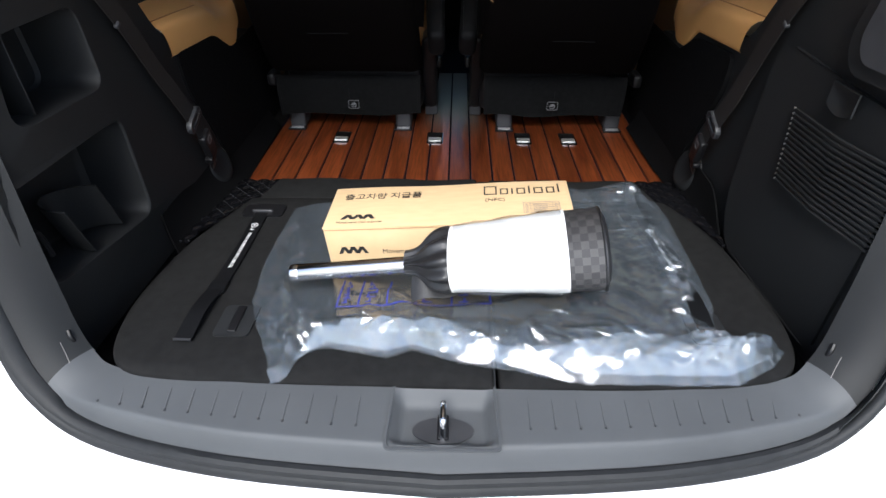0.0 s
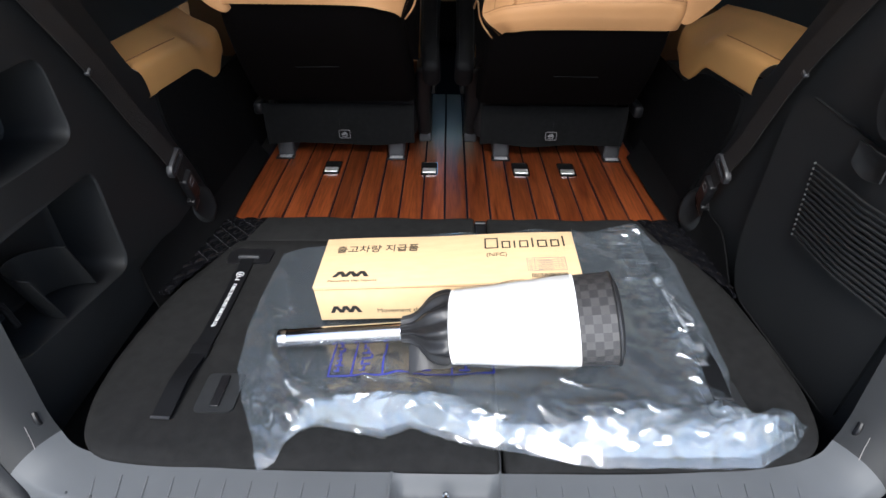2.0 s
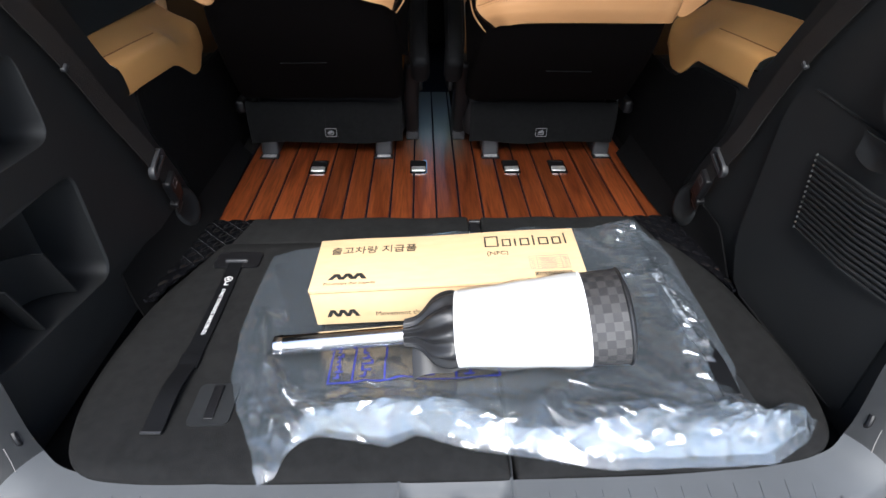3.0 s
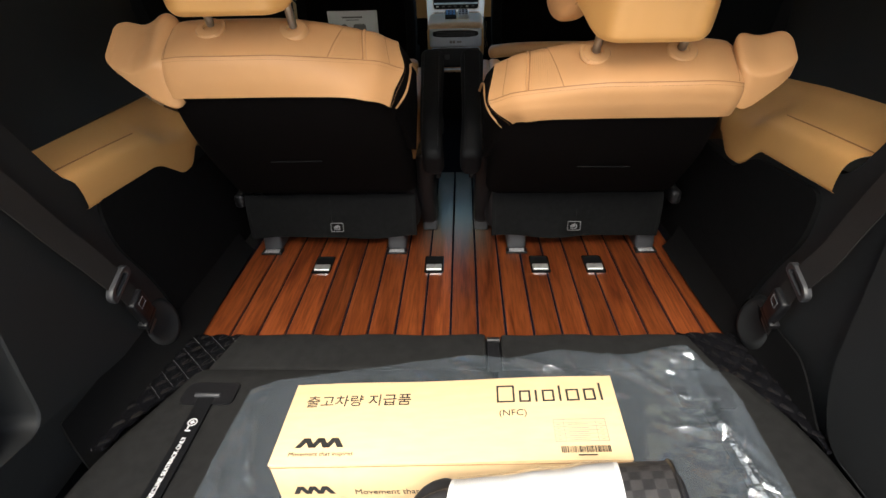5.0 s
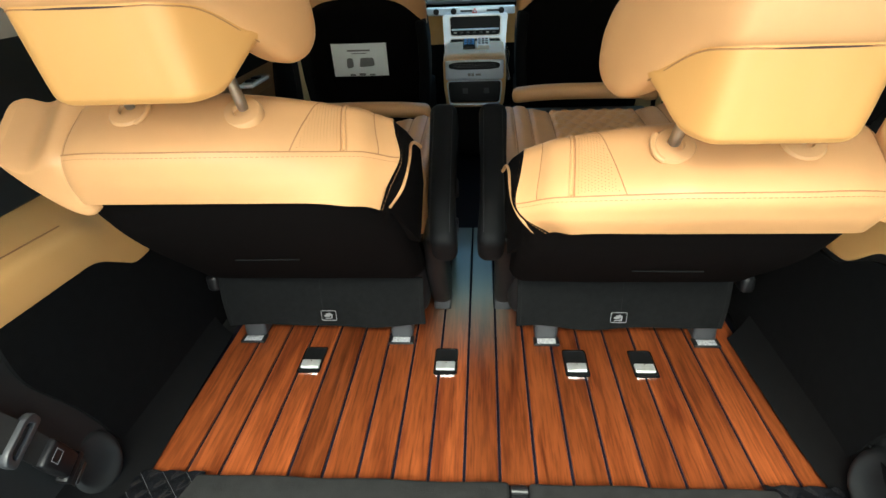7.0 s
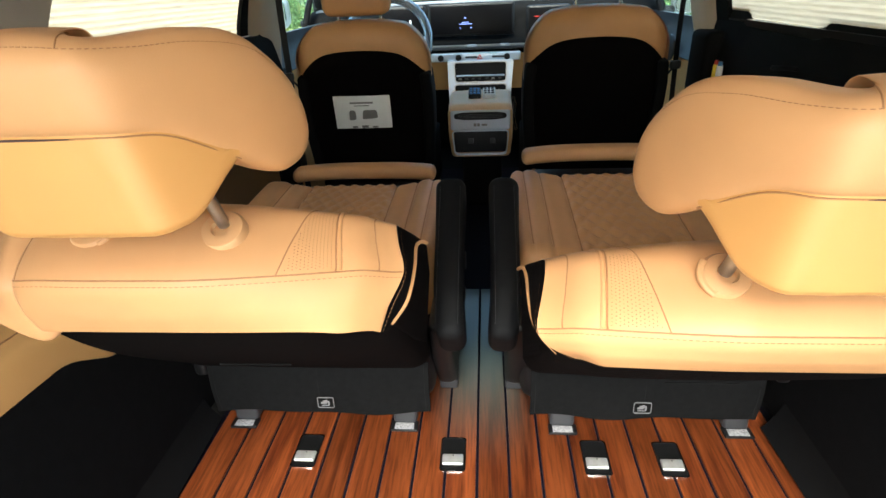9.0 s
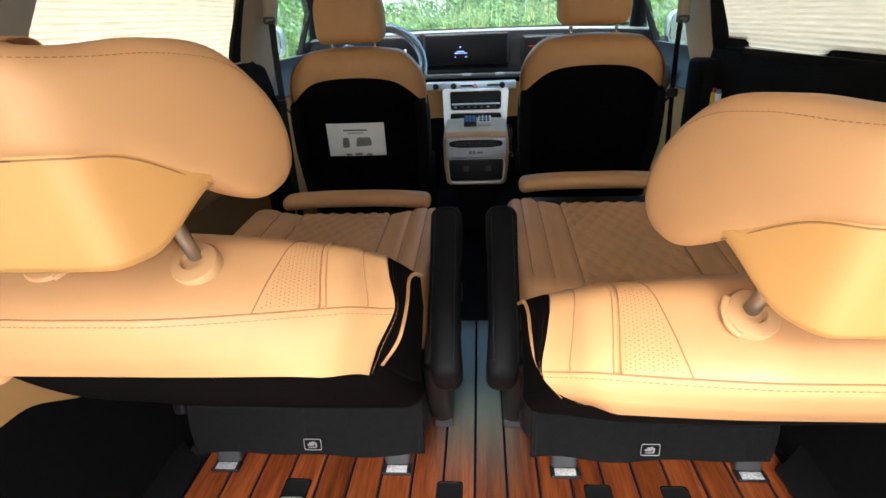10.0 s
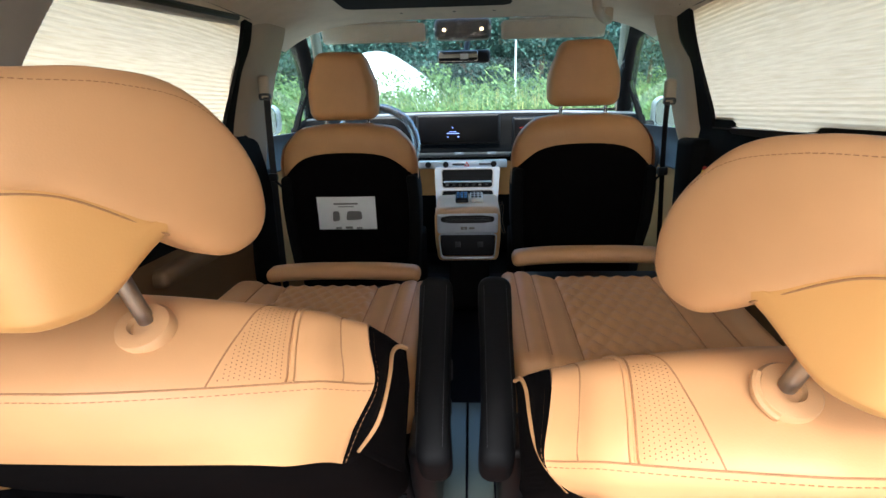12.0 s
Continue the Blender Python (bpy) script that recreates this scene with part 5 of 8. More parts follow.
    bm = bmesh.new()
    edge = []
    for k in range(61):
        p, n, lo, deep = ring(mix(-JOIN, JOIN, k / 60), BORDER, DEEP)
        edge.append(H @ (p + n * 0.0030 + Vector((0, 0, lo + 0.0022))))
    tube(bm, edge, 0.0008, 6)
    part("headrest_seam", bm, TAN_DARK, head)
    bm = bmesh.new()
    tube(bm, [e + Vector((0, -0.0004, 0)) for e in edge[20:41]], [0.0001 + 0.0010 * math.sin(math.pi * k / 20) for k in range(21)], 6)
    part("seam_gap", bm, SEAM, head)
    bm = bmesh.new()
    stitches(bm, [Vector(cush_at(0.115, mix(0.03, 0.97, k / 70))) + Vector((0, -0.0004, 0.0004)) for k in range(71)], 0.0044, 0.00045)
    part("headrest_stitching", bm, TAN_DARK, head)
    for q in (0.36, 0.64):
        bm = bmesh.new()
        tube(bm, [cush_at(mix(0.115, 0.30, k / 8), q + 0.016 * (k / 8) * (1 if q > 0.5 else -1)) for k in range(9)], 0.0006, 6)
        part("top_seam", bm, TAN_DARK, head)
    for u in (-0.071, 0.064):
        bm = bmesh.new()
        rod(bm, M @ Vector((u, 0.014, 0.60)), M @ Vector((u, 0.040, 0.735)), 0.0066, seg=14)
        part("headrest_post", bm, STEEL, t, "steel headrest post")
        bm = bmesh.new()
        seat_on = back_p(u, 0.62)
        lean = (back_p(u, 0.66) - back_p(u, 0.58)).cross(Vector((-1, 0, 0)))
        lean = -lean if lean.z < 0 else lean
        up = (M.to_3x3() @ lean.normalized()).lerp(M.to_3x3() @ Vector((0, 0, 1)), 0.4).normalized()
        base = M @ Vector((u, 0.014, seat_on.z + 0.0015))
        lathe(bm, base, up, [(-0.012, 0.0245), (-0.001, 0.0240), (0.0025, 0.0215), (0.0042, 0.0150), (0.0044, 0.0105), (0.000, 0.0088)], 24)
        guide = part("post_guide", bm, GUIDE, t, "tan plastic post guide")
        if u * s < 0 if s > 0 else u > 0:
            bm = bmesh.new()
            n = 9
            cs = [2.5 + 1.6 * k / (n - 1) for k in range(n)]
            tube(bm, [base + up * 0.0005 + (M.to_3x3() @ Vector((0.0235 * math.cos(a), 0.0235 * math.sin(a), 0))) for a in cs], 0.0036, 8)
            part("release_button", bm, GUIDE, guide)

    # seat cushion with a quilted middle
    xc = x0 + s * 0.0
    def cushion_warp(p):
        x, y, z = p
        u = (x - xc) * s
        if z > 0.36:
            z += (0.040 if s > 0 else 0.020) * smooth(1.75, 2.25, y) - 0.012
            for q in (-0.205, -0.165, -0.11, 0.11, 0.165):
                z -= 0.006 * math.exp(-((u - q) / 0.006) ** 2)
            z += 0.016 * smooth(0.11, 0.20, abs(u))
            if abs(u) < 0.108:
                d1, d2 = (u + y * 0.6) / 0.034, (u - y * 0.6) / 0.034
                g = min(min(d1 % 1, 1 - d1 % 1), min(d2 % 1, 1 - d2 % 1))
                z += 0.0045 * smooth(0, 0.35, g)
        return (x, y, z)

    bm = bmesh.new()
    rbox(bm, (xc - 0.238, 1.86, 0.26), (xc + 0.238, 2.262, 0.410), 0.028, 4, None, cushion_warp, (84, 110, 2))
    seat = part("seat_cushion", bm, TAN, t, "tan leather seat cushion with a quilted middle", sharp=70)
    for q in (-0.205, -0.165, -0.11, 0.11, 0.165):
        bm = bmesh.new()
        tube(bm, [Vector(cushion_warp((xc + s * q, mix(1.89, 2.236, k / 14), 0.4102))) for k in range(15)], 0.0016, 6)
        part("channel_seam", bm, TAN_DARK, seat)
    bm = bmesh.new()
    rbox(bm, (xc - 0.17, 2.24, 0.27), (xc + 0.17, 2.37, 0.415 if s > 0 else 0.375), 0.01, 2)
    part("leg_rest_frame", bm, SMOOTH, t)
    bm = bmesh.new()
    roll = -0.002 if s > 0 else -0.042
    rbox(bm, (xc - 0.20, 2.335, 0.442 + roll), (xc + 0.20, 2.395, 0.480 + roll), 0.017, 4, None, lambda p: (p.x, p.y, p.z - 0.010 * (abs(p.x - xc) / 0.2) ** 3), (14, 2, 2))
    part("leg_rest", bm, TAN, t, "tan leather leg rest roll", sharp=70)
    bm = bmesh.new()
    rbox(bm, (xc - 0.225, 1.85, 0.055), (xc + 0.225, 2.24, 0.262), 0.03, 3)
    part("seat_pan", bm, SMOOTH, t)

    # aisle armrest, tipped up with the back
    xa = -0.054 if s < 0 else 0.048
    A = basis((xa, 1.72, 0.318), (1, 0, 0), (0, math.cos(radians(36)), math.sin(radians(36))))
    bm = bmesh.new()
    rbox(bm, (-0.0265, -0.014, -0.040), (0.0265, 0.310, 0.056), 0.021, 6, A, lambda p: (p.x * (1 + 0.10 * smooth(0.18, 0.30, p.y)) - s * 0.006 * smooth(0.10, -0.02, p.y), p.y, p.z - 0.016 * smooth(0.09, -0.02, p.y)), (2, 14, 3))
    arm = part("armrest", bm, BLACK_LEATHER, t, "black leather aisle armrest", sharp=70)
    for side_u in (-0.019, 0.019):
        bm = bmesh.new()
        stitches(bm, [A @ Vector((side_u, y, 0.0545 - 0.016 * smooth(0.09, -0.02, y))) for y in [mix(0.01, 0.28, k / 12) for k in range(13)]], 0.006, 0.0005)
        part("armrest_stitching", bm, GREY_PL, arm)
    # side cover and rail end by the aisle
    bm = bmesh.new()
    xs = s * 0.078
    rbox(bm, (xs - 0.023, 1.93, 0.035), (xs + 0.023, 2.06, 0.325), 0.020, 4, None, lambda p: (p.x - s * 0.006 * smooth(0.16, 0.30, p.z), p.y - 0.68 * (p.z - 0.035), p.z), (1, 3, 8))
    part("side_cover", bm, SMOOTH, t, "black plastic recliner cover", sharp=60)
    bm = bmesh.new()
    rbox(bm, (xs - 0.022, 1.955, 0.0), (xs + 0.022, 2.02, 0.034), 0.006, 3, None, lambda p: (p.x, p.y, p.z + 0.25 * (p.y - 1.955)), (2, 2, 2))
    part("rail_end", bm, GREY_PL, t)
    # dark seat valance along the aisle
    bm = bmesh.new()
    rbox(bm, (min(s * 0.060, s * 0.100), 2.02, 0.03), (max(s * 0.060, s * 0.100), 2.36, 0.36), 0.018, 3)
    part("aisle_valance", bm, MATT_BLACK, t, "black plastic seat side by the aisle")
    if s < 0:
        bm = bmesh.new()
        rbox(bm, (-0.046, 1.93, 0.335), (-0.032, 2.05, 0.385), 0.006, 3, None, lambda p: (p.x, p.y, p.z - 0.5 * (p.y - 1.93)), (1, 4, 1))
        part("recline_lever", bm, GREY_PL, t, "grey plastic recline lever")
    for k in range(4):
        bm = bmesh.new()
        rbox(bm, (s * 0.050 - 0.010, 1.985 + 0.055 * k, 0.16 - 0.012 * k), (s * 0.050 + 0.008, 2.017 + 0.055 * k, 0.195 - 0.012 * k), 0.005, 2)
        part("side_button", bm, SMOOTH, t)

    # felt flap with a pictogram
    def flap_at(a, b):
        x = mix(-0.570, -0.105, a) if s < 0 else mix(0.102, 0.554, a)
        z = mix(0.062 + 0.004 * math.sin(a * 9 + s), 0.190, b)
        return (x, 1.802 - 0.012 * math.sin(b * 2.4) + 0.004 * math.sin(a * 14) * (1 - b) + 0.015 * b, z)

    bm = bmesh.new()
    sheet(bm, flap_at, 40, 10, 0.006)
    flap = part("felt_flap", bm, FLAP, t, "charcoal felt flap below the back", sharp=70)
    for a in (0.02, 0.5, 0.98):
        bm = bmesh.new()
        tube(bm, [Vector(flap_at(a, b)) + Vector((0, -0.001, 0)) for b in (0.05, 0.5, 0.95)], 0.0007, 5)
        part("flap_seam", bm, CARPET, flap)
    sx = s * 0.3225
    P = basis((sx, 1.7895, 0.101), (1, 0, 0), (0, 0.03, 1))
    bm = bmesh.new()
    ro, ri = round_poly([(-0.0175, -0.0135), (0.0175, -0.0135), (0.0175, 0.0135), (-0.0175, 0.0135)], 0.004, 3), round_poly([(-0.0163, -0.0123), (0.0163, -0.0123), (0.0163, 0.0123), (-0.0163, 0.0123)], 0.003, 3)
    frame_ring(bm, ro, ri, lambda u, v, h: P @ Vector((u, v, h)), 0.0, 0.0018)
    badge = part("pictogram_frame", bm, PALE_INK, flap, "pale pictogram frame")
    bm = bmesh.new()
    bars(bm, P, [(-0.010, -0.003, 0.012, 0.004), (0.000, 0.0, 0.004, 0.007), (0.005, -0.006, 0.003, 0.010), (-0.006, 0.002, 0.006, 0.003), (-0.009, -0.008, 0.016, 0.0015)], 0.0016)
    part("pictogram", bm, PALE_INK, badge)

    # feet with stickers
    for fx in feet:
        bm = bmesh.new()
        rbox(bm, (fx - 0.027, 1.838, 0.0), (fx + 0.027, 1.93, 0.062), 0.010, 4, None, lambda p: (p.x, p.y + 0.4 * (p.z - 0.03) * 0.3, p.z), (2, 2, 2))
        foot = part("foot", bm, GREY_PL, t, "grey plastic rail foot")
        bm = bmesh.new()
        rbox(bm, (fx - 0.030, 1.812, 0.0), (fx + 0.030, 1.842, 0.006), 0.002)
        part("foot_plate", bm, SMOOTH, foot)
        bm = bmesh.new()
        rbox(bm, (fx - 0.021, 1.815, 0.006), (fx + 0.021, 1.834, 0.0068), 0.0003, 1)
        part("sticker", bm, STICKER, foot, "white sticker with small print")
    # recliner knob on the outer side
    bm = bmesh.new()
    kx = s * 0.585
    rbox(bm, (kx - 0.014, 1.80, 0.155), (kx + 0.014, 1.875, 0.195), 0.010, 3)
    part("recliner_lever", bm, SMOOTH, t)
    return t


second_row_seat(-1, -0.324, 38.0, 0.582, 0.077, (-0.035, 0.44), (-0.328, 1.324, 0.691), (1.065, 0.98), 0.0, 0.0, (-0.168, -0.531), 0.154, 0.040,
                ((-0.224, -0.036, 0.492), (-0.240, -0.018, 0.504), (-0.247, 0.000, 0.511), (-0.250, 0.034, 0.508), (-0.247, 0.068, 0.486), (-0.250, 0.088, 0.462), (-0.254, 0.102, 0.430)),
                "reclined tan leather captain seat with black rear cover")
second_row_seat(1, 0.310, 42.0, 0.550, 0.064, (-0.055, 0.27), (0.304, 1.306, 0.645), (0.965, 0.96), 0.004, -0.022, (0.175, 0.538), 0.170, 0.028,
                ((-0.212, -0.030, 0.470), (-0.230, -0.012, 0.478), (-0.240, 0.010, 0.480), (-0.243, 0.040, 0.472), (-0.243, 0.072, 0.452), (-0.246, 0.092, 0.430), (-0.250, 0.104, 0.390)),
                "further reclined tan leather captain seat with black rear cover")


# ---- front seats ----
def front_seat(s, xc, dz, label):
    t = thing("front_row_seat", (xc, 3.1, 0.0), label, "car seat", "front seats")
    M = Matrix.Translation((xc, 2.985, 0.25 + dz)) @ Matrix.Rotation(radians(7), 4, "X")

    def warp(p):
        u, w, v = p
        k = v / 0.54
        half = 0.245 - 0.022 * smooth(0.5, 0.0, k) - 0.055 * smooth(0.72, 1.05, k) ** 1.5
        u *= half / 0.245
        w += 0.020 * (u / 0.24) ** 2 * (1 if w < 0.03 else -1)
        v += 0.018 * (1 - (u / 0.2) ** 2) * smooth(0.4, 0.54, v)
        return (u, w, v)

    bm = bmesh.new()
    rbox(bm, (-0.245, -0.03, 0.0), (0.245, 0.12, 0.53), 0.06, 7, M, warp, (16, 3, 16))
    part("backrest", bm, TAN, t, "tan leather backrest", sharp=75)

    def panel_at(a, b):
        v = mix(-0.02, 0.488, b)
        u = mix(-0.238, 0.238, a)
        edge = abs(2 * a - 1)
        v -= 0.155 * (1 - math.sqrt(1 - 0.9 * edge * edge)) * b ** 3
        return M @ Vector((u * (1 - 0.05 * (1 - b)), -0.047 + 0.060 * edge ** 6 + 0.030 * smooth(0.88, 1, b), v))

    bm = bmesh.new()
    sheet(bm, panel_at, 30, 30, 0.004)
    part("rear_cover", bm, FABRIC, t, "black fabric rear cover", sharp=70)
    for q in (-1, 1):
        bm = bmesh.new()
        rbox(bm, (q * 0.228 - 0.018, -0.03, -0.02), (q * 0.228 + 0.022, 0.10, 0.375), 0.012, 3, M, lambda p: (p.x - q * ((0.032 if s > 0 and q > 0 else 0.014) * smooth(0.22, 0.0, p.z) + 0.006 * smooth(0.30, 0.375, p.z)), p.y, p.z), (1, 2, 6))
        part("side_panel", bm, MATT_BLACK, t)
    H = M @ Matrix.Translation((-0.012 if s < 0 else 0.0, 0.05, 0.572)) @ Matrix.Rotation(radians(-4), 4, "X")

    def head_warp(p):
        u, w, v = p
        k = v / 0.2
        u *= 0.97 - 0.30 * smooth(0.40, 1.08, k) - 0.02 * smooth(0.3, 0, k)
        w += 0.02 * (u / 0.12) ** 2
        v += 0.008 * (1 - (u / 0.12) ** 2) * k
        return (u, w, v)

    bm = bmesh.new()
    rbox(bm, (-0.124, -0.035, 0.0 - (0.012 if s < 0 else 0)), (0.124, 0.075, 0.205), 0.032, 6, H, head_warp, (12, 4, 10))
    part("headrest", bm, TAN, t, "tan leather headrest", sharp=75)
    for u in (-0.076, 0.076):
        bm = bmesh.new()
        rod(bm, M @ Vector((u, 0.06, 0.50)), M @ Vector((u, 0.065, 0.60)), 0.0065, seg=12)
        part("headrest_post", bm, CHROME, t, "chrome headrest post")
        bm = bmesh.new()
        lathe(bm, M @ Vector((u, 0.06, 0.536)), M.to_3x3() @ Vector((0, 0, 1)), [(0, 0.016), (0.006, 0.015), (0.010, 0.010)], 14)
        part("post_guide", bm, TAN_SHELL, t)
    bm = bmesh.new()
    rbox(bm, (xc - 0.20, 3.05, 0.16), (xc + 0.20, 3.52, 0.30), 0.04, 4)
    for q in (-1, 1):
        valance = bmesh.new()
        rbox(valance, (xc + q * 0.212 - 0.014, 3.02, 0.06), (xc + q * 0.212 + 0.014, 3.46, 0.30), 0.010, 3)
        part("side_valance", valance, MATT_BLACK, t, "black plastic seat side")
    part("seat_cushion", bm, TAN, t, "tan leather cushion")
    bm = bmesh.new()
    rbox(bm, (xc - 0.215, 3.02, 0.0), (xc + 0.215, 3.48, 0.165), 0.02, 2)
    part("seat_base", bm, SMOOTH, t)
    return t


front_seat(-1, -0.425, -0.024, "tan leather driver seat with black rear cover and chrome posts")
front_seat(1, 0.394, -0.006, "tan leather passenger seat with black rear cover and chrome posts")
leaf = thing("instruction_sheet", (-0.44, 2.93, 0.47), "white instruction sheet with two pictures on the black seat cover", "paper sheet")
P = basis((-0.535, 2.906, 0.410), (1, 0, 0.0), (-0.075, -0.12, 1))
bm = bmesh.new()
rbox(bm, (0, 0, 0), (0.207, 0.120, 0.0008), 0.0003, 1, P, lambda p: (p.x, p.y, p.z + 0.003 * math.sin(p.x * 14)), (10, 3, 1))
part("sheet", bm, PAPER, leaf)
for item in [(0.06, 0.092, 0.085, 0.006), (0.075, 0.083, 0.055, 0.003), (0.06, 0.002, 0.02, 0.007), (0.095, 0.002, 0.025, 0.009), (0.135, 0.002, 0.02, 0.006)]:
    bm = bmesh.new()
    bars(bm, P @ Matrix.Translation((0, 0, 0.0042)), [item], 0.0004)
    part("print_line", bm, GREY_INK, leaf)
for x, y, w, h in ((0.052, 0.030, 0.026, 0.038), (0.100, 0.034, 0.058, 0.034)):
    bm = bmesh.new()
    prism(bm, round_poly([(x, y), (x + w, y + 0.004), (x + w * 0.95, y + h), (x + 0.1 * w, y + h)], 0.008, 3), lambda u, v, q: P @ Vector((u, v, q)), 0.0040, 0.0046)
    part("picture", bm, GREY_INK, leaf)

# ---- centre console ----
console = thing("centre_console", (0.0, 3.4, 0.0), "tan and silver centre console with rear air vents and drawer", "console")
bm = bmesh.new()
rbox(bm, (-0.085, 3.15, 0.0), (0.080, 3.70, 0.235), 0.01, 2)
part("console_foot", bm, MATT_BLACK, console)
bm = bmesh.new()
rbox(bm, (-0.138, 3.115, 0.220), (0.122, 3.72, 0.430), 0.022, 5, None, lambda p: (p.x * (1 - 0.06 * smooth(0.32, 0.22, p.z)), p.y + 0.02 * smooth(0.4, 0.2, p.z), p.z - 0.10 * smooth(3.32, 3.42, p.y) * smooth(0.2, 0.4, p.z)), (4, 12, 8))
part("body", bm, TAN_TRIM, console, "tan console body")
bm = bmesh.new()
rbox(bm, (-0.134, 3.103, 0.412), (0.118, 3.330, 0.462), 0.017, 5, None, lambda p: (p.x, p.y, p.z + 0.004 * math.cos(p.x * 12) - 0.080 * (3.330 - p.y) * smooth(0.412, 0.455, p.z)), (8, 8, 2))
part("armrest_lid", bm, LIT_LID_LEATHER, console, "tan leather lid with windscreen shine lightened into its colour")
bm = bmesh.new()
rbox(bm, (-0.127, 3.098, 0.342), (0.111, 3.13, 0.424), 0.012, 4)
bezel = part("vent_panel", bm, SILVER, console, "satin silver vent panel")
bm = bmesh.new()
prism(bm, round_poly([(-0.112, 0.392), (-0.070, 0.386), (0.054, 0.386), (0.096, 0.392), (0.096, 0.410), (0.060, 0.416), (-0.076, 0.416), (-0.112, 0.410)], 0.010, 4), lambda u, v, h: Vector((u, 3.096 + h, v)), 0.0, 0.010)
part("vent_slot", bm, SMOOTH, bezel, "dark lens-shaped air vent")
bm = bmesh.new()
for i in range(3):
    rbox(bm, (-0.095, 3.0945, 0.3940 + 0.006 * i), (0.080, 3.0965, 0.3960 + 0.006 * i), 0.0006, 1)
part("vent_slats", bm, GREY_PL, bezel)
bm = bmesh.new()
bars(bm, basis((-0.035, 3.0965, 0.360), (1, 0, 0), (0, 0, 1)), [(0, 0, 0.012, 0.012), (0.015, 0, 0.010, 0.012), (0.032, 0.002, 0.022, 0.008)], 0.001)
part("vent_marks", bm, GREY_INK, bezel)
bm = bmesh.new()
rbox(bm, (-0.116, 3.108, 0.250), (0.100, 3.125, 0.338), 0.012, 4)
part("storage_front", bm, SMOOTH, console, "gloss black storage front")
bm = bmesh.new()
ro = round_poly([(-0.114, 0.240), (0.098, 0.240), (0.108, 0.341), (-0.124, 0.341)], 0.018, 4)
ri = round_poly([(-0.110, 0.248), (0.094, 0.248), (0.104, 0.338), (-0.120, 0.338)], 0.016, 4)
frame_ring(bm, ro, ri, lambda u, v, h: Vector((u, 3.103 + h, v)), 0, 0.010)
part("chrome_frame", bm, SILVER, console)
for x in (-0.058, 0.030):
    bm = bmesh.new()
    rbox(bm, (x, 3.1035, 0.288), (x + 0.022, 3.1065, 0.310), 0.003, 2)
    part("socket_cover", bm, GREY_PL, console)
bm = bmesh.new()
tube(bm, resample([(0.118, 3.11, 0.47), (0.128, 3.10, 0.44), (0.122, 3.10, 0.40), (0.135, 3.12, 0.34)], 14), 0.006, 8)
part("film_tail", bm, WRAP, console, "loose clear film")


def remote(x, y, m_body, m_key, label):
    t = thing("remote_control", (x, y, 0.450), label, "remote control", "remote controls")
    bm = bmesh.new()
    rbox(bm, (x - 0.026, y - 0.030, 0.450), (x + 0.026, y + 0.030, 0.469), 0.006, 3, None, lambda p: (p.x, p.y, p.z + 0.34 * (p.y - y + 0.028)))
    part("case", bm, m_body, t)
    for i in range(3):
        for j in range(3):
            bm = bmesh.new()
            rbox(bm, (x - 0.021 + 0.015 * i, y - 0.022 + 0.017 * j, 0.4675), (x - 0.010 + 0.015 * i, y - 0.010 + 0.017 * j, 0.4725), 0.002, 2)
            bmesh.ops.translate(bm, verts=bm.verts, vec=(0, 0, 0.34 * (0.012 + 0.017 * j)))
            part("key", bm, m_key, t)
    return t


remote(-0.030, 3.205, SMOOTH, BLUE_PL, "black remote control with blue keys on the console lid")
remote(0.028, 3.208, PAPER, GREY_PL, "white remote control with grey keys on the console lid")

# ---- centre stack and dashboard ----
dash = thing("dashboard", (0.0, 3.95, 0.3), "silver, black and tan dashboard with wide dark displays", "dashboard")
bm = bmesh.new()


def dash_at(a, b):
    x = mix(-0.86, 0.86, a)
    p = curve_at([(3.86, 0.20, 0), (3.83, 0.40, 0), (3.80, 0.54, 0), (3.78, 0.60, 0), (3.84, 0.635, 0), (3.88, 0.70, 0), (3.90, 0.765, 0), (3.97, 0.792, 0), (4.12, 0.790, 0), (4.30, 0.775, 0)], b)
    e = abs(2 * a - 1)
    return (x, p.x - 0.10 * e ** 4, p.y - 0.02 * e ** 3)


sheet(bm, dash_at, 41, 41, 0.02)
part("panel_body", bm, MATT_BLACK, dash, "dark dashboard moulding", sharp=60)
bm = bmesh.new()
sheet(bm, lambda a, b: Vector(dash_at(mix(0.015, 0.985, a), mix(0.74, 0.98, b))) + Vector((0, 0, 0.004)), 33, 8, 0.004)
part("top_pad", bm, PAD, dash, "grey grained dashboard top")
bm = bmesh.new()
sheet(bm, lambda a, b: Vector(dash_at(mix(0.02, 0.98, a), mix(0.10, 0.24, b))) + Vector((0, -0.006, 0)), 33, 8, 0.004)
part("knee_panel", bm, TAN_TRIM, dash, "tan lower dashboard band")
bm = bmesh.new()
rbox(bm, (-0.255, 3.735, 0.528), (0.185, 3.80, 0.568), 0.008, 3)
strip = part("switch_strip", bm, SILVER, dash, "silver switch strip")
for x in (-0.205, -0.118, 0.118):
    bm = bmesh.new()
    lathe(bm, (x, 3.735, 0.548), (0, -1, 0), [(0, 0.015), (0.010, 0.0145), (0.013, 0.012), (0.0135, 0.004)], 20)
    part("knob", bm, SMOOTH, strip)
for x in (-0.085, 0.045):
    bm = bmesh.new()
    rbox(bm, (x, 3.732, 0.543), (x + 0.06, 3.736, 0.553), 0.002, 2)
    part("switch_row", bm, GREY_PL, strip)
bm = bmesh.new()
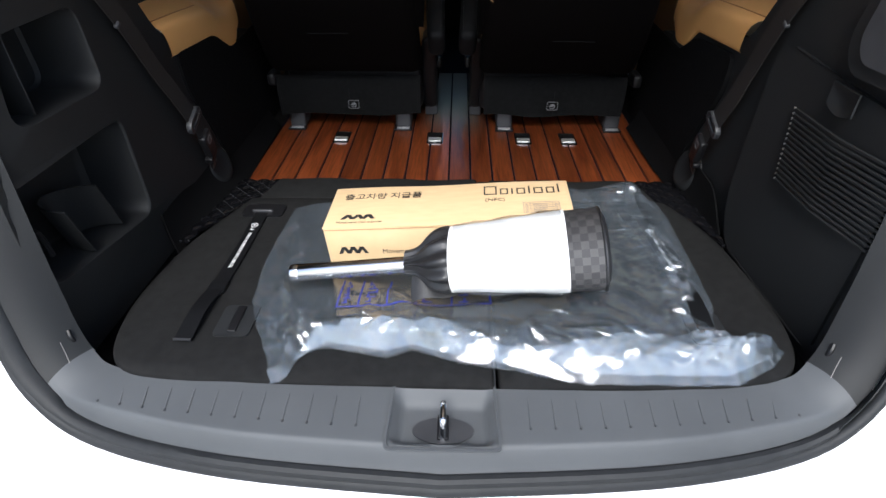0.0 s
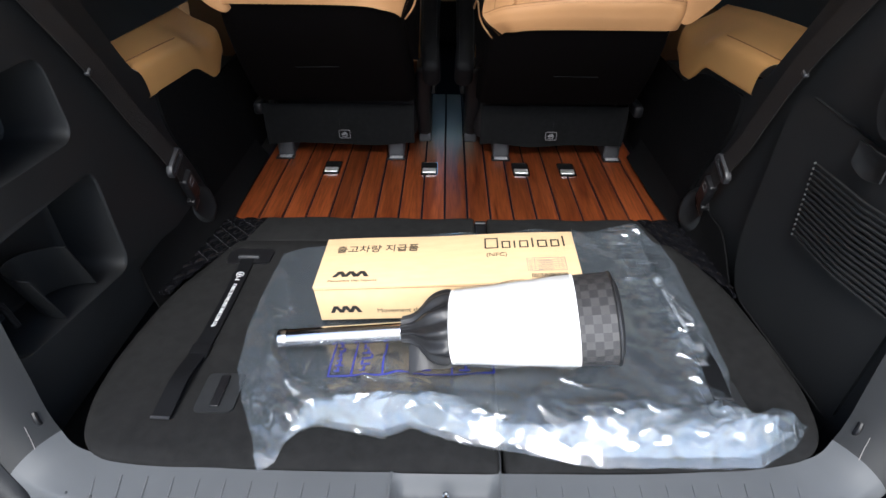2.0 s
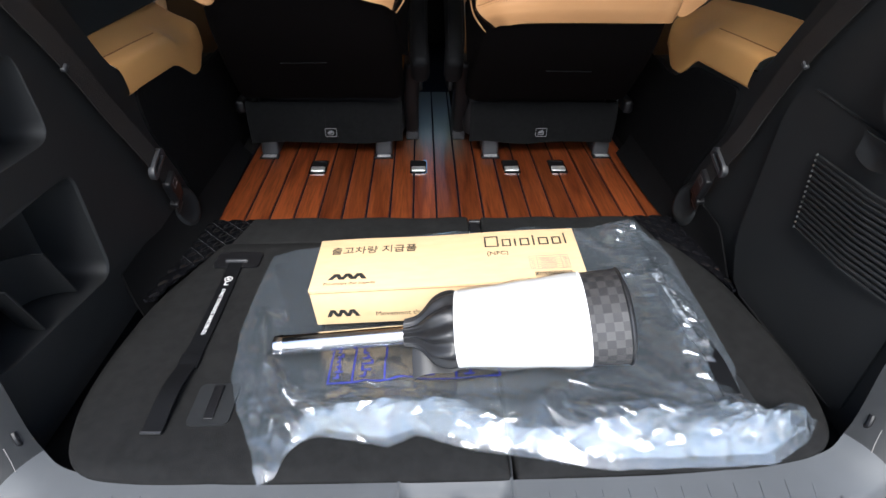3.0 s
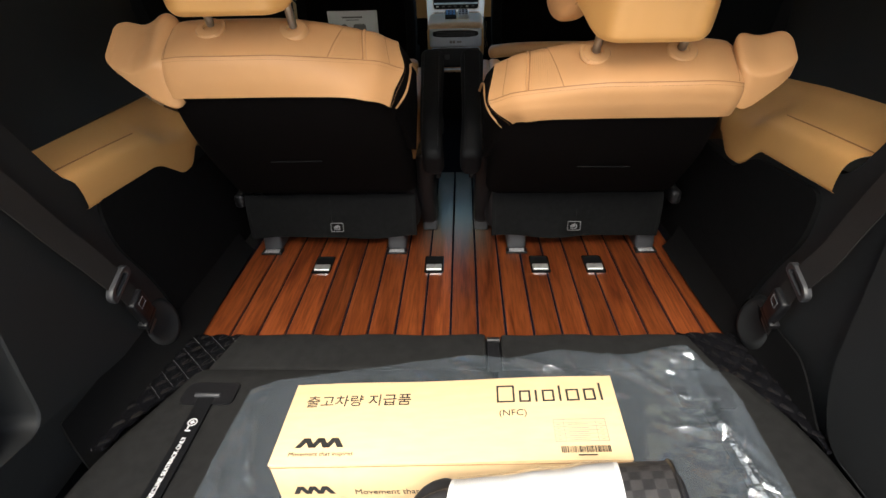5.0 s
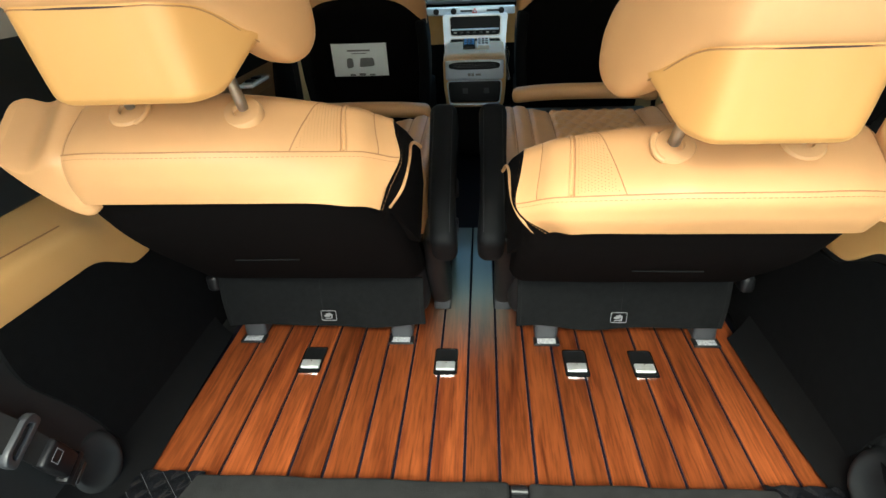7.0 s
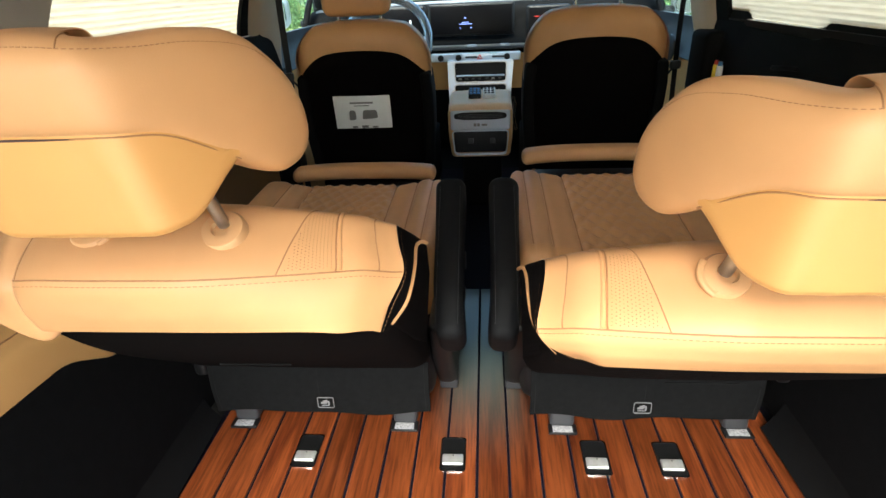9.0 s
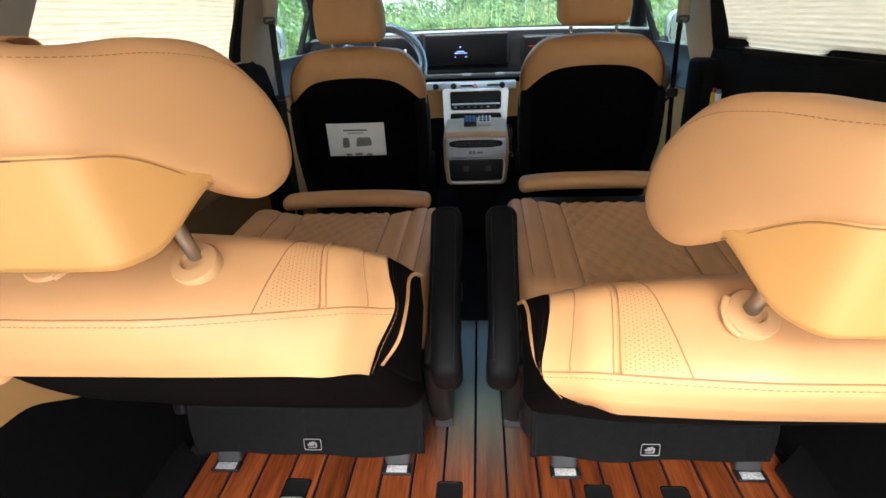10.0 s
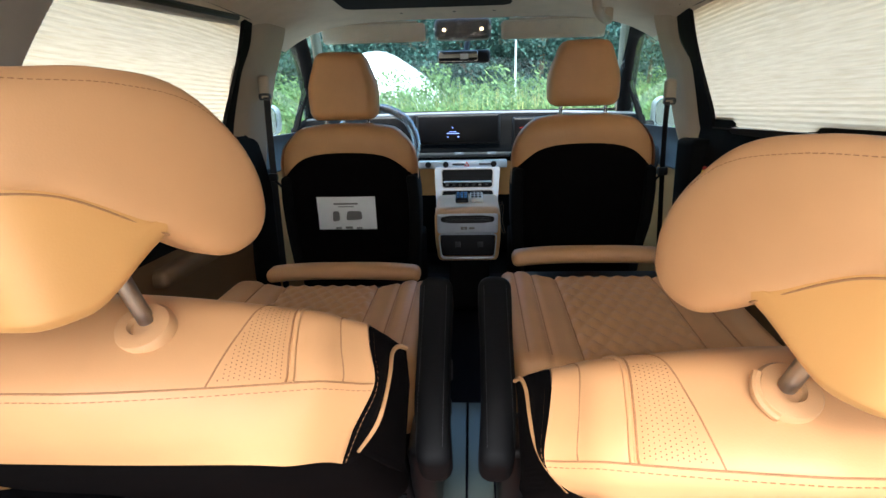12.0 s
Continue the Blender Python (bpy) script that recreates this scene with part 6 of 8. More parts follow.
frame_ring(bm, [(0.0, 0.014), (-0.014, -0.010), (0.014, -0.010)], [(0.0, 0.006), (-0.007, -0.006), (0.007, -0.006)], lambda u, v, h: Vector((-0.014 + u, 3.733 - h, 0.548 + v)), 0.0, 0.002)
part("hazard_mark", bm, RED, strip, "red warning triangle")
bm = bmesh.new()
rbox(bm, (-0.275, 3.752, 0.596), (0.50, 3.780, 0.602), 0.002, 2)
part("trim_line", bm, STEEL, dash, "thin bright trim line")
for x in (-0.075, 0.085):
    bm = bmesh.new()
    rbox(bm, (x, 3.748, 0.592), (x + 0.045, 3.756, 0.606), 0.003, 2)
    part("vent_tab", bm, SILVER, dash)
bm = bmesh.new()
rbox(bm, (-0.275, 3.745, 0.580), (0.20, 3.79, 0.594), 0.006, 2)
part("blue_grey_band", bm, GREY_PL, dash)
# silver stack with two dark openings
lean = lambda u, v, h: Vector((u, 3.70 + h - 0.15 * (0.535 - v), v))
out = round_poly([(-0.166, 0.33), (0.134, 0.33), (0.150, 0.534), (-0.172, 0.534)], 0.010, 4)
bm = bmesh.new()
prism(bm, out, lean, 0.012, 0.05)
stack = part("stack_frame", bm, SILVER, dash, "satin silver stack frame")
for z0, z1 in ((0.440, 0.526), (0.345, 0.424)):
    bm = bmesh.new()
    prism(bm, round_poly([(-0.132, z0), (0.110, z0), (0.113, z1), (-0.136, z1)], 0.014, 4), lean, 0.004, 0.016)
    part("dark_panel", bm, DARK_GLOSS, stack, "gloss black panel")
    bm = bmesh.new()
    frame_ring(bm, round_poly([(-0.137, z0 - 0.005), (0.115, z0 - 0.005), (0.118, z1 + 0.005), (-0.141, z1 + 0.005)], 0.016, 4), round_poly([(-0.132, z0), (0.110, z0), (0.113, z1), (-0.136, z1)], 0.014, 4), lean, 0.001, 0.014)
    part("panel_rim", bm, STEEL, stack)
bm = bmesh.new()
rbox(bm, (-0.128, 3.676, 0.464), (0.106, 3.692, 0.472), 0.003, 2)
part("key_bar", bm, SILVER, stack)
for i in range(7):
    bm = bmesh.new()
    rbox(bm, (-0.118 + 0.032 * i, 3.676, 0.451), (-0.103 + 0.032 * i, 3.690, 0.457), 0.002, 2)
    part("key", bm, STEEL if i in (0, 5) else GREY_PL, stack)


def display(name, x0, x1, z0, z1, y, label):
    bm = bmesh.new()
    rbox(bm, (x0, y, z0), (x1, y + 0.03, z1), 0.012, 4, None, lambda p: (p.x, p.y + 0.10 * (p.z - z0), p.z))
    d = part(name, bm, SMOOTH, dash, label)
    bm = bmesh.new()
    rbox(bm, (x0 + 0.010, y - 0.002, z0 + 0.010), (x1 - 0.010, y + 0.006, z1 - 0.010), 0.004, 2, None, lambda p: (p.x, p.y + 0.10 * (p.z - z0), p.z))
    part("display_glass", bm, DARK_GLOSS, d)
    return d


d = display("centre_display", -0.265, 0.155, 0.640, 0.790, 3.80, "dark centre display with small blue text")
bm = bmesh.new()
bars(bm, basis((-0.115, 3.8035, 0.690), (1, 0, 0), (0, 0.1, 1)), [(0.002, 0.004, 0.062, 0.0030), (0.014, 0.012, 0.036, 0.0026), (0.004, -0.014, 0.006, 0.004), (0.054, -0.014, 0.010, 0.004), (0.028, 0.030, 0.006, 0.006)], 0.001)
part("display_text", bm, LIT, d)
d2 = display("passenger_display", 0.215, 0.42, 0.625, 0.768, 3.80, "dark side display")
bm = bmesh.new()
bars(bm, basis((0.25, 3.8035, 0.715), (1, 0, 0), (0, 0.1, 1)), [(0.0, 0.0, 0.03, 0.004)], 0.001)
part("display_mark", bm, RED, d2)
d3 = display("driver_display", -0.62, -0.285, 0.64, 0.785, 3.84, "dark instrument display with round dials")
for x in (-0.56, -0.36):
    bm = bmesh.new()
    frame_ring(bm, [(0.045 * math.cos(k * 0.2618), 0.045 * math.sin(k * 0.2618)) for k in range(24)], [(0.041 * math.cos(k * 0.2618), 0.041 * math.sin(k * 0.2618)) for k in range(24)], lambda u, v, h: Vector((x + u, 3.842 + h + 0.1 * (v + 0.07), 0.715 + v)), 0, 0.002)
    bars(bm, basis((x, 3.843, 0.70), (1, 0, 0), (0, 0.1, 1)), [(-0.004, 0.0, 0.010, 0.020)], 0.001)
    part("dial", bm, WHITE_INK, d3)

wheel = thing("steering_wheel", (-0.42, 3.52, 0.68), "steering wheel wrapped in shiny clear film", "steering wheel")
W = Matrix.Translation((-0.425, 3.52, 0.655)) @ Matrix.Rotation(radians(68), 4, "X")
bm = bmesh.new()
sheet(bm, lambda a, b: W @ Vector(((0.185 + 0.016 * math.cos(b * 6.2832)) * math.cos(a * 6.2832), (0.185 + 0.016 * math.cos(b * 6.2832)) * math.sin(a * 6.2832), 0.016 * math.sin(b * 6.2832))), 48, 13, 0.0, True)
part("rim", bm, GREY_PL, wheel)
bm = bmesh.new()
sheet(bm, lambda a, b: W @ Vector(((0.185 + (0.020 + 0.003 * noise.noise(Vector((a * 60, b * 9, 0)))) * math.cos(b * 6.2832)) * math.cos(a * 6.2832), (0.185 + 0.020 * math.cos(b * 6.2832)) * math.sin(a * 6.2832), (0.020 + 0.003 * noise.noise(Vector((a * 50, b * 9, 4)))) * math.sin(b * 6.2832))), 90, 13, 0.0, True)
part("film", bm, clear("crinkled film", (0.9, 0.93, 0.97), 0.12, 0.35, 0.2, (0.55, 0.62, 0.72)), wheel, "crinkled clear film")
bm = bmesh.new()
rbox(bm, (-0.075, -0.06, -0.025), (0.075, 0.05, 0.03), 0.025, 4, W)
part("hub", bm, SMOOTH, wheel)
for a0 in (0.0, math.pi, -math.pi / 2):
    bm = bmesh.new()
    tube(bm, [W @ Vector((0.06 * math.cos(a0), 0.06 * math.sin(a0), 0)), W @ Vector((0.18 * math.cos(a0), 0.18 * math.sin(a0), 0))], 0.014, 10)
    part("spoke", bm, SILVER, wheel)

# ---- pillars, windscreen, front doors ----
ws = thing("windscreen", (0.0, 3.9, 0.8), "clear green-tinted windscreen", "windscreen", kind="structure")
bm = bmesh.new()
sheet(bm, lambda a, b: (mix(-0.84 + 0.20 * b, 0.84 - 0.20 * b, a), mix(4.36, 3.46, b) - 0.12 * (2 * a - 1) ** 2, mix(0.765, 1.185, b)), 17, 9, 0.0)
pane = part("pane", bm, GLASS, ws)
pane.visible_shadow = False
bm = bmesh.new()
sheet(bm, lambda a, b: (mix(-0.82, 0.82, a), mix(4.32, 4.26, b) - 0.11 * (2 * a - 1) ** 2, mix(0.785, 0.797, b)), 17, 3, 0.004)
part("lower_band", bm, SMOOTH, ws)


def front_side(s, side):
    off = 0.035 if s < 0 else 0.0
    t = thing("front_door", (s * 0.80, 3.4, 0.3), "closed front door with clear window, black frame and tan panel", "car door", "front doors")
    bm = bmesh.new()
    sheet(bm, lambda a, b: (s * (0.74 + 0.05 * a), mix(2.98, 4.02, b), mix(0.06, 0.585, a)), 6, 8, 0.03)
    part("lower_panel", bm, TAN_TRIM, t, "tan lower door panel")
    bm = bmesh.new()
    sheet(bm, lambda a, b: (s * (0.765 + 0.045 * math.sin(a * 1.6)), mix(2.98, 4.05, b), mix(0.585, 0.725, a)), 8, 8, 0.03)
    part("upper_panel", bm, GREY_PL, t, "grey upper door panel")
    bm = bmesh.new()
    sheet(bm, lambda a, b: (s * (0.832 + off) - s * 0.12 * a, mix(2.97, 4.08 - 0.60 * a, b), mix(0.72, 1.13, a)), 5, 5)
    g = part("window_glass", bm, GLASS, t)
    g.visible_shadow = False
    bm = bmesh.new()
    tube(bm, resample([(s * (0.825 + off), 4.06, 0.735), (s * (0.785 + off), 3.88, 0.94), (s * (0.735 + off), 3.62, 1.105), (s * (0.715 + off), 3.42, 1.140), (s * (0.705 + off), 2.95, 1.165)], 30), 0.0, 12, flat=(0.042, 0.042), up=(s, 0, 0))
    part("window_frame", bm, MATT_BLACK, t)
    bm = bmesh.new()
    tube(bm, [(s * (0.825 + off), 3.73, 0.72), (s * (0.782 + off), 3.86, 0.955)], 0.016, 8)
    part("quarter_bar", bm, MATT_BLACK, t)
    bm = bmesh.new()
    lathe(bm, (s * 0.755, 3.30, 0.61), (-s, 0, 0), [(0, 0.05), (0.006, 0.048), (0.010, 0.03), (0.011, 0.01)], 24)
    part("speaker_ring", bm, GREY_PL, t)
    # wing mirror outside
    mx = 1.0 + 2 * off
    m = thing("wing_mirror", (s * mx, 3.88, 0.75), "pale wing mirror with dark arm outside the front window", "wing mirror", "wing mirrors")
    bm = bmesh.new()
    rbox(bm, (s * mx - 0.066, 3.905, 0.695), (s * mx + 0.066, 4.01, 0.855), 0.050, 6)
    part("housing", bm, PALE_SHELL, m)
    bm = bmesh.new()
    prism(bm, round_poly([(-0.060, 0.703), (0.060, 0.703), (0.060, 0.847), (-0.060, 0.847)], 0.046, 6), lambda u, v, h: Vector((s * mx + u, 3.902 + h + s * u * 0.12, v)), 0, 0.012)
    part("mirror_glass", bm, BLUE_MIRROR, m)
    bm = bmesh.new()
    rbox(bm, (min(s * 0.84, s * 0.95), 3.93, 0.70), (max(s * 0.84, s * 0.95), 3.98, 0.735), 0.012, 2)
    part("arm", bm, SMOOTH, m)
    # door pillar in cream with the belt
    bm = bmesh.new()
    keys = [Vector(k) for k in ((0.695 if s > 0 else 0.605, 2.80, 3.06), (0.755, 2.845, 3.12), (0.85, 2.895, 3.19), (0.951, 2.96, 3.265), (1.03, 3.08, 3.35), (1.10, 3.125, 3.43), (1.18, 3.17, 3.50))]
    rows = []
    for k in resample(keys, 26):
        xb = 0.772 - 0.15 * (k.x - 0.73)
        xf = 0.712 - 0.07 * smooth(0.95, 1.2, k.x)
        yr, yf = 1.03 + ((k.y - 1.03) * (0.965 if s < 0 else 1.0)) * xb / 0.742 - (0.030 if s < 0 else 0.0), 1.03 + (k.z - 1.03) * xf / 0.75
        shape = round_poly([(xb, yr), (mix(xb, xf, 0.55), mix(yr, yf, 0.30)), (xf, yf - 0.015), (xf + 0.012, yf + 0.012), (xb + 0.07, yf + 0.02), (xb + 0.07, yr)], 0.010, 3)
        rows.append([bm.verts.new((s * (x + off * 0.3), y, k.x)) for x, y in shape])
    quad_grid(bm, rows, close=True)
    bm.faces.new(rows[0]), bm.faces.new(list(reversed(rows[-1])))
    solo("door_pillar_" + side, bm, PILLAR, "cream plastic trim of the door pillar", "pillar", kind="structure", sharp=50)
    bm = bmesh.new()
    rbox(bm, (min(s * (0.705 + off * 0.6), s * (0.82 + off)), 2.80, 0.0), (max(s * (0.705 + off * 0.6), s * (0.82 + off)), 2.95 if s > 0 else 3.06, 0.708 if s > 0 else 0.615), 0.02, 3)
    solo("door_pillar_base_" + side, bm, MATT_BLACK, "dark plastic foot of the door pillar", "pillar", kind="structure")
    bm = bmesh.new()
    tube(bm, resample([(s * (0.725 + off), 3.10, 1.185), (s * (0.715 + off), 3.35, 1.178), (s * (0.705 + off), 3.55, 1.150)], 12), 0.0, 12, flat=(0.045, 0.026), up=(s, 0, 0.3))
    solo("roof_rail_trim_" + side, bm, PILLAR, "cream roof rail trim over the front window", "trim", kind="structure")
    drop = 0.045 if s > 0 else 0.0
    bx = [0.664, 0.664, 0.668, 0.680, 0.690] if s > 0 else [0.694, 0.698, 0.700, 0.702, 0.702]
    b = thing("front_seat_belt", (s * 0.68, 2.93, 0.4), "black front seat belt hanging from the cream pillar", "seat belt", "front seat belts")
    bm = bmesh.new()
    rbox(bm, (min(s * bx[0] - s * 0.004, s * (bx[0] + 0.034)), 2.950, 0.862 - drop), (max(s * bx[0] - s * 0.004, s * (bx[0] + 0.034)), 2.985, 0.945 - drop), 0.014, 4)
    part("height_slider", bm, PILLAR, b)
    bm = bmesh.new()
    frame_ring(bm, round_poly([(-0.020, -0.012), (0.020, -0.012), (0.020, 0.012), (-0.020, 0.012)], 0.010, 4), round_poly([(-0.014, -0.006), (0.014, -0.006), (0.014, 0.004), (-0.014, 0.004)], 0.004, 4), lambda u, v, h: Vector((s * (bx[0] + 0.006) + u, 2.940 + h, 0.872 - drop + v)), -0.006, 0.006)
    part("guide_loop", bm, GREY_PL, b)
    bm = bmesh.new()
    band(bm, resample([(s * bx[0], 2.940, 0.87 - drop), (s * bx[1], 2.945, 0.74), (s * bx[2], 2.95, 0.60), (s * bx[3], 2.96, 0.34), (s * bx[4], 2.97, 0.15)], 24), 0.022, 0.002, (0.9, 0.5, 0))
    part("webbing", bm, SMOOTH, b)
    bm = bmesh.new()
    rbox(bm, (s * bx[2] - 0.020, 2.935, 0.580), (s * bx[2] + 0.016, 2.955, 0.608), 0.006, 3)
    part("tongue", bm, SMOOTH, b)
    bm = bmesh.new()
    tube(bm, [(s * (bx[2] - 0.008), 2.94, 0.585), (s * (bx[2] - 0.033), 2.94, 0.555)], 0.004, 8)
    part("stalk", bm, SMOOTH, b)
    # corner trim of the windscreen
    bm = bmesh.new()
    tube(bm, resample([(s * 0.84, 4.24, 0.76), (s * 0.775, 3.98, 0.93), (s * 0.69, 3.62, 1.12), (s * 0.645, 3.42, 1.185)], 20), 0.0, 12, flat=(0.034, 0.020), up=(s, -0.4, 0.4))
    solo("screen_pillar_" + side, bm, PILLAR, "cream plastic windscreen pillar trim", "pillar", kind="structure")


front_side(-1, "left")
front_side(1, "right")


def film_sheet(at, nu, nv, amp, seed):
    bm = bmesh.new()

    def f(a, b):
        p = Vector(at(a, b))
        return p + Vector((0, amp * noise.noise(Vector((a * 11, b * 5, seed))), amp * noise.noise(Vector((a * 13, b * 6, seed + 5)))))

    return sheet(bm, f, nu, nv)


def visor(x0, x1):
    t = thing("sun_visor", ((x0 + x1) / 2, 3.38, 1.12), "cream sun visor still in clear protective film", "sun visor", "sun visors")
    bm = bmesh.new()
    rbox(bm, (x0, 3.375, 1.088), (x1, 3.40, 1.158), 0.0125, 5, None, lambda p: (p.x, p.y + 0.45 * (1.158 - p.z), p.z), (6, 1, 2))
    part("board", bm, LINER, t)
    part("film", film_sheet(lambda a, b: (mix(x0 - 0.012, x1 + 0.012, a), 3.362 + 0.45 * (1.16 - mix(1.06, 1.165, b)), mix(1.066 + 0.016 * math.sin(a * 3.1), 1.165, b)), 40, 10, 0.010, x0), VISOR_FILM, t, "crinkled clear film")
    bm = bmesh.new()
    rod(bm, (x0 + 0.03, 3.375, 1.16), (x1 - 0.03, 3.375, 1.16), 0.005, seg=8)
    part("hinge_rod", bm, PILLAR, t)
    return t


visor(-0.605, -0.175)
visor(0.135, 0.555)
over = thing("overhead_console", (-0.02, 3.42, 1.13), "dark overhead console with two lit reading lamps in film", "overhead console")
bm = bmesh.new()
rbox(bm, (-0.138, 3.40, 1.094), (0.094, 3.50, 1.175), 0.022, 4)
part("body", bm, GREY_PL, over)
for x in (-0.098, 0.055):
    bm = bmesh.new()
    lathe(bm, (x, 3.402, 1.128), (0, -1, -0.3), [(0, 0.009), (0.003, 0.008), (0.004, 0.003)], 16)
    part("reading_lamp", bm, LAMP, over, "lit reading lamp")
part("film", film_sheet(lambda a, b: (mix(-0.142, 0.098, a), 3.388, mix(1.088, 1.17, b)), 24, 8, 0.008, 3), WRAP, over, "crinkled clear film")
rear = thing("rear_view_mirror", (-0.02, 3.5, 1.03), "dark framed rear-view mirror on a stalk", "mirror")
bm = bmesh.new()
rbox(bm, (-0.135, 3.49, 1.006), (0.094, 3.525, 1.060), 0.014, 4, None, lambda p: (p.x, p.y + 0.20 * (p.z - 1.006), p.z))
part("housing", bm, SMOOTH, rear)
bm = bmesh.new()
rbox(bm, (-0.128, 3.4865, 1.011), (0.040, 3.4915, 1.055), 0.004, 3, None, lambda p: (p.x, p.y + 0.20 * (p.z - 1.006), p.z))
glass = part("mirror_glass", bm, MIRROR, rear)
bm = bmesh.new()
rbox(bm, (-0.035, 3.4845, 1.022), (0.000, 3.4866, 1.044), 0.0005, 1, None, lambda p: (p.x, p.y + 0.20 * (p.z - 1.006), p.z))
part("sticker", bm, PAPER, glass, "small white sticker")
bm = bmesh.new()
tube(bm, resample([(-0.01, 3.52, 1.05), (-0.005, 3.55, 1.09), (0.0, 3.57, 1.14)], 8), 0.012, 10)
part("stalk", bm, SMOOTH, rear)
roof_win = thing("sunroof", (-0.05, 2.9, 1.2), "black sunroof opening in the cream headlining", "sunroof", kind="structure")
bm = bmesh.new()
prism(bm, round_poly([(-0.445, 2.35), (0.155, 2.35), (0.155, 3.135), (-0.445, 3.135)], 0.04, 5), lambda u, v, h: Vector((u, v, h - 0.012 * smooth(2.9, 3.3, v))), 1.180, 1.203)
part("panel", bm, MATT_BLACK, roof_win)
for x in (-0.25, -0.05, 0.10):
    bm = bmesh.new()
    lathe(bm, (x, 3.23, 1.1720), (0, 0, -1), [(0, 0.007), (0.002, 0.006), (0.003, 0.002)], 12)
    part("screw_cap", bm, GREY_PL, roof_win)
grab = thing("grab_handle", (0.56, 3.32, 1.17), "cream grab handle under the roof edge", "grab handle")
bm = bmesh.new()
tube(bm, resample([(0.424, 2.985, 1.170), (0.428, 2.990, 1.135), (0.446, 3.03, 1.118), (0.486, 3.12, 1.112), (0.512, 3.18, 1.122), (0.514, 3.185, 1.165)], 26), 0.015, 12)
part("grip", bm, PILLAR, grab)
for p in ((0.420, 2.985, 1.180), (0.502, 3.205, 1.172)):
    bm = bmesh.new()
    rbox(bm, (p[0] - 0.022, p[1] - 0.026, p[2] - 0.012), (p[0] + 0.022, p[1] + 0.026, p[2] + 0.025), 0.008, 3)
    part("mount", bm, PILLAR, grab)
# small bottles in the door pocket
for k, (y, mm, lab) in enumerate(((2.735, YELLOW, "small yellow tube tucked beside the black door panel"), (2.705, PAPER, "small white tube tucked beside the black door panel"))):
    t = thing("tube_packet", (0.73, y, 0.53), lab, "packet", "door packets")
    bm = bmesh.new()
    rod(bm, (0.722, y, 0.53), (0.722, y, 0.620), 0.010, 0.009, 12)
    part("body", bm, mm, t)
    bm = bmesh.new()
    rod(bm, (0.722, y, 0.620), (0.722, y, 0.632), 0.007, 0.006, 12)
    part("cap", bm, RED if k == 0 else BLUE_PL, t)

# ---- carton, umbrella and bag on the cargo floor ----
CARTON = Matrix.Translation((-0.2425, 0.974, 0.0735)) @ Matrix.Rotation(radians(-4.2), 4, "Y") @ Matrix.Rotation(radians(-1.5), 4, "Z") @ Matrix.Rotation(radians(1.0), 4, "X")
CW, CD, CH = 0.494, 0.152, 0.084
carton = thing("carton", (0.0, 1.04, 0.08), "closed tan cardboard carton printed in black, lying on the clear bag", "cardboard box")
bm = bmesh.new()
rbox(bm, (0, 0, 0), (CW, CD, CH - 0.0025), 0.002, 2, CARTON)
part("tray", bm, CARD, carton)
bm = bmesh.new()
rbox(bm, (-0.001, -0.001, CH - 0.0022), (CW + 0.001, CD, CH), 0.0008, 1, CARTON, lambda p: (p.x, p.y, p.z + 0.0012 * math.sin(p.x * 21)), (14, 2, 1))
part("lid", bm, CARD, carton, "cardboard lid flap")
bm = bmesh.new()
bars(bm, CARTON @ Matrix.Translation((0, -0.0012, CH - 0.006)) @ Matrix.Rotation(radians(90), 4, "X"), [(0.0, 0.0, CW, 0.0012)], 0.0004)
part("fold_line", bm, TAN_DARK, carton)
TOP = CARTON @ Matrix.Translation((0, 0, CH + 0.0014))
FRONT = CARTON @ Matrix.Rotation(radians(90), 4, "X") @ Matrix.Translation((0, 0, 0.0006))
lettering("korean_lettering", "출고차량 지급품", 0.0248, TOP @ Matrix.Translation((0.024, 0.104, 0)), INK, carton, "black Korean lettering", 0.0003)
lettering("code_words", "(NFC)", 0.0160, TOP @ Matrix.Translation((0.322, 0.076, 0)), INK, carton, "small black lettering", 0.0002)
lettering("motto", "Movement that inspires", 0.0098, TOP @ Matrix.Translation((0.024, 0.0125, 0)), INK, carton, "small black motto", 0.0002)
lettering("motto_front", "Movement that inspires", 0.0150, FRONT @ Matrix.Translation((0.112, 0.018, 0)), INK, carton, "black motto", 0.0002)


def mark(bm, F, x, y, w, h):
    """A company mark as one plain zigzag band."""
    n = 6
    st = w * 0.13
    low = [Vector((x + (w - st) * k / n, y + (h if k % 2 else 0), 0)) for k in range(n + 1)]
    rows = [[bm.verts.new(F @ (p + Vector((d, 0, z)))) for p in low] for z, d in ((0, 0), (0.0003, 0), (0.0003, st), (0, st))]
    quad_grid(bm, rows)


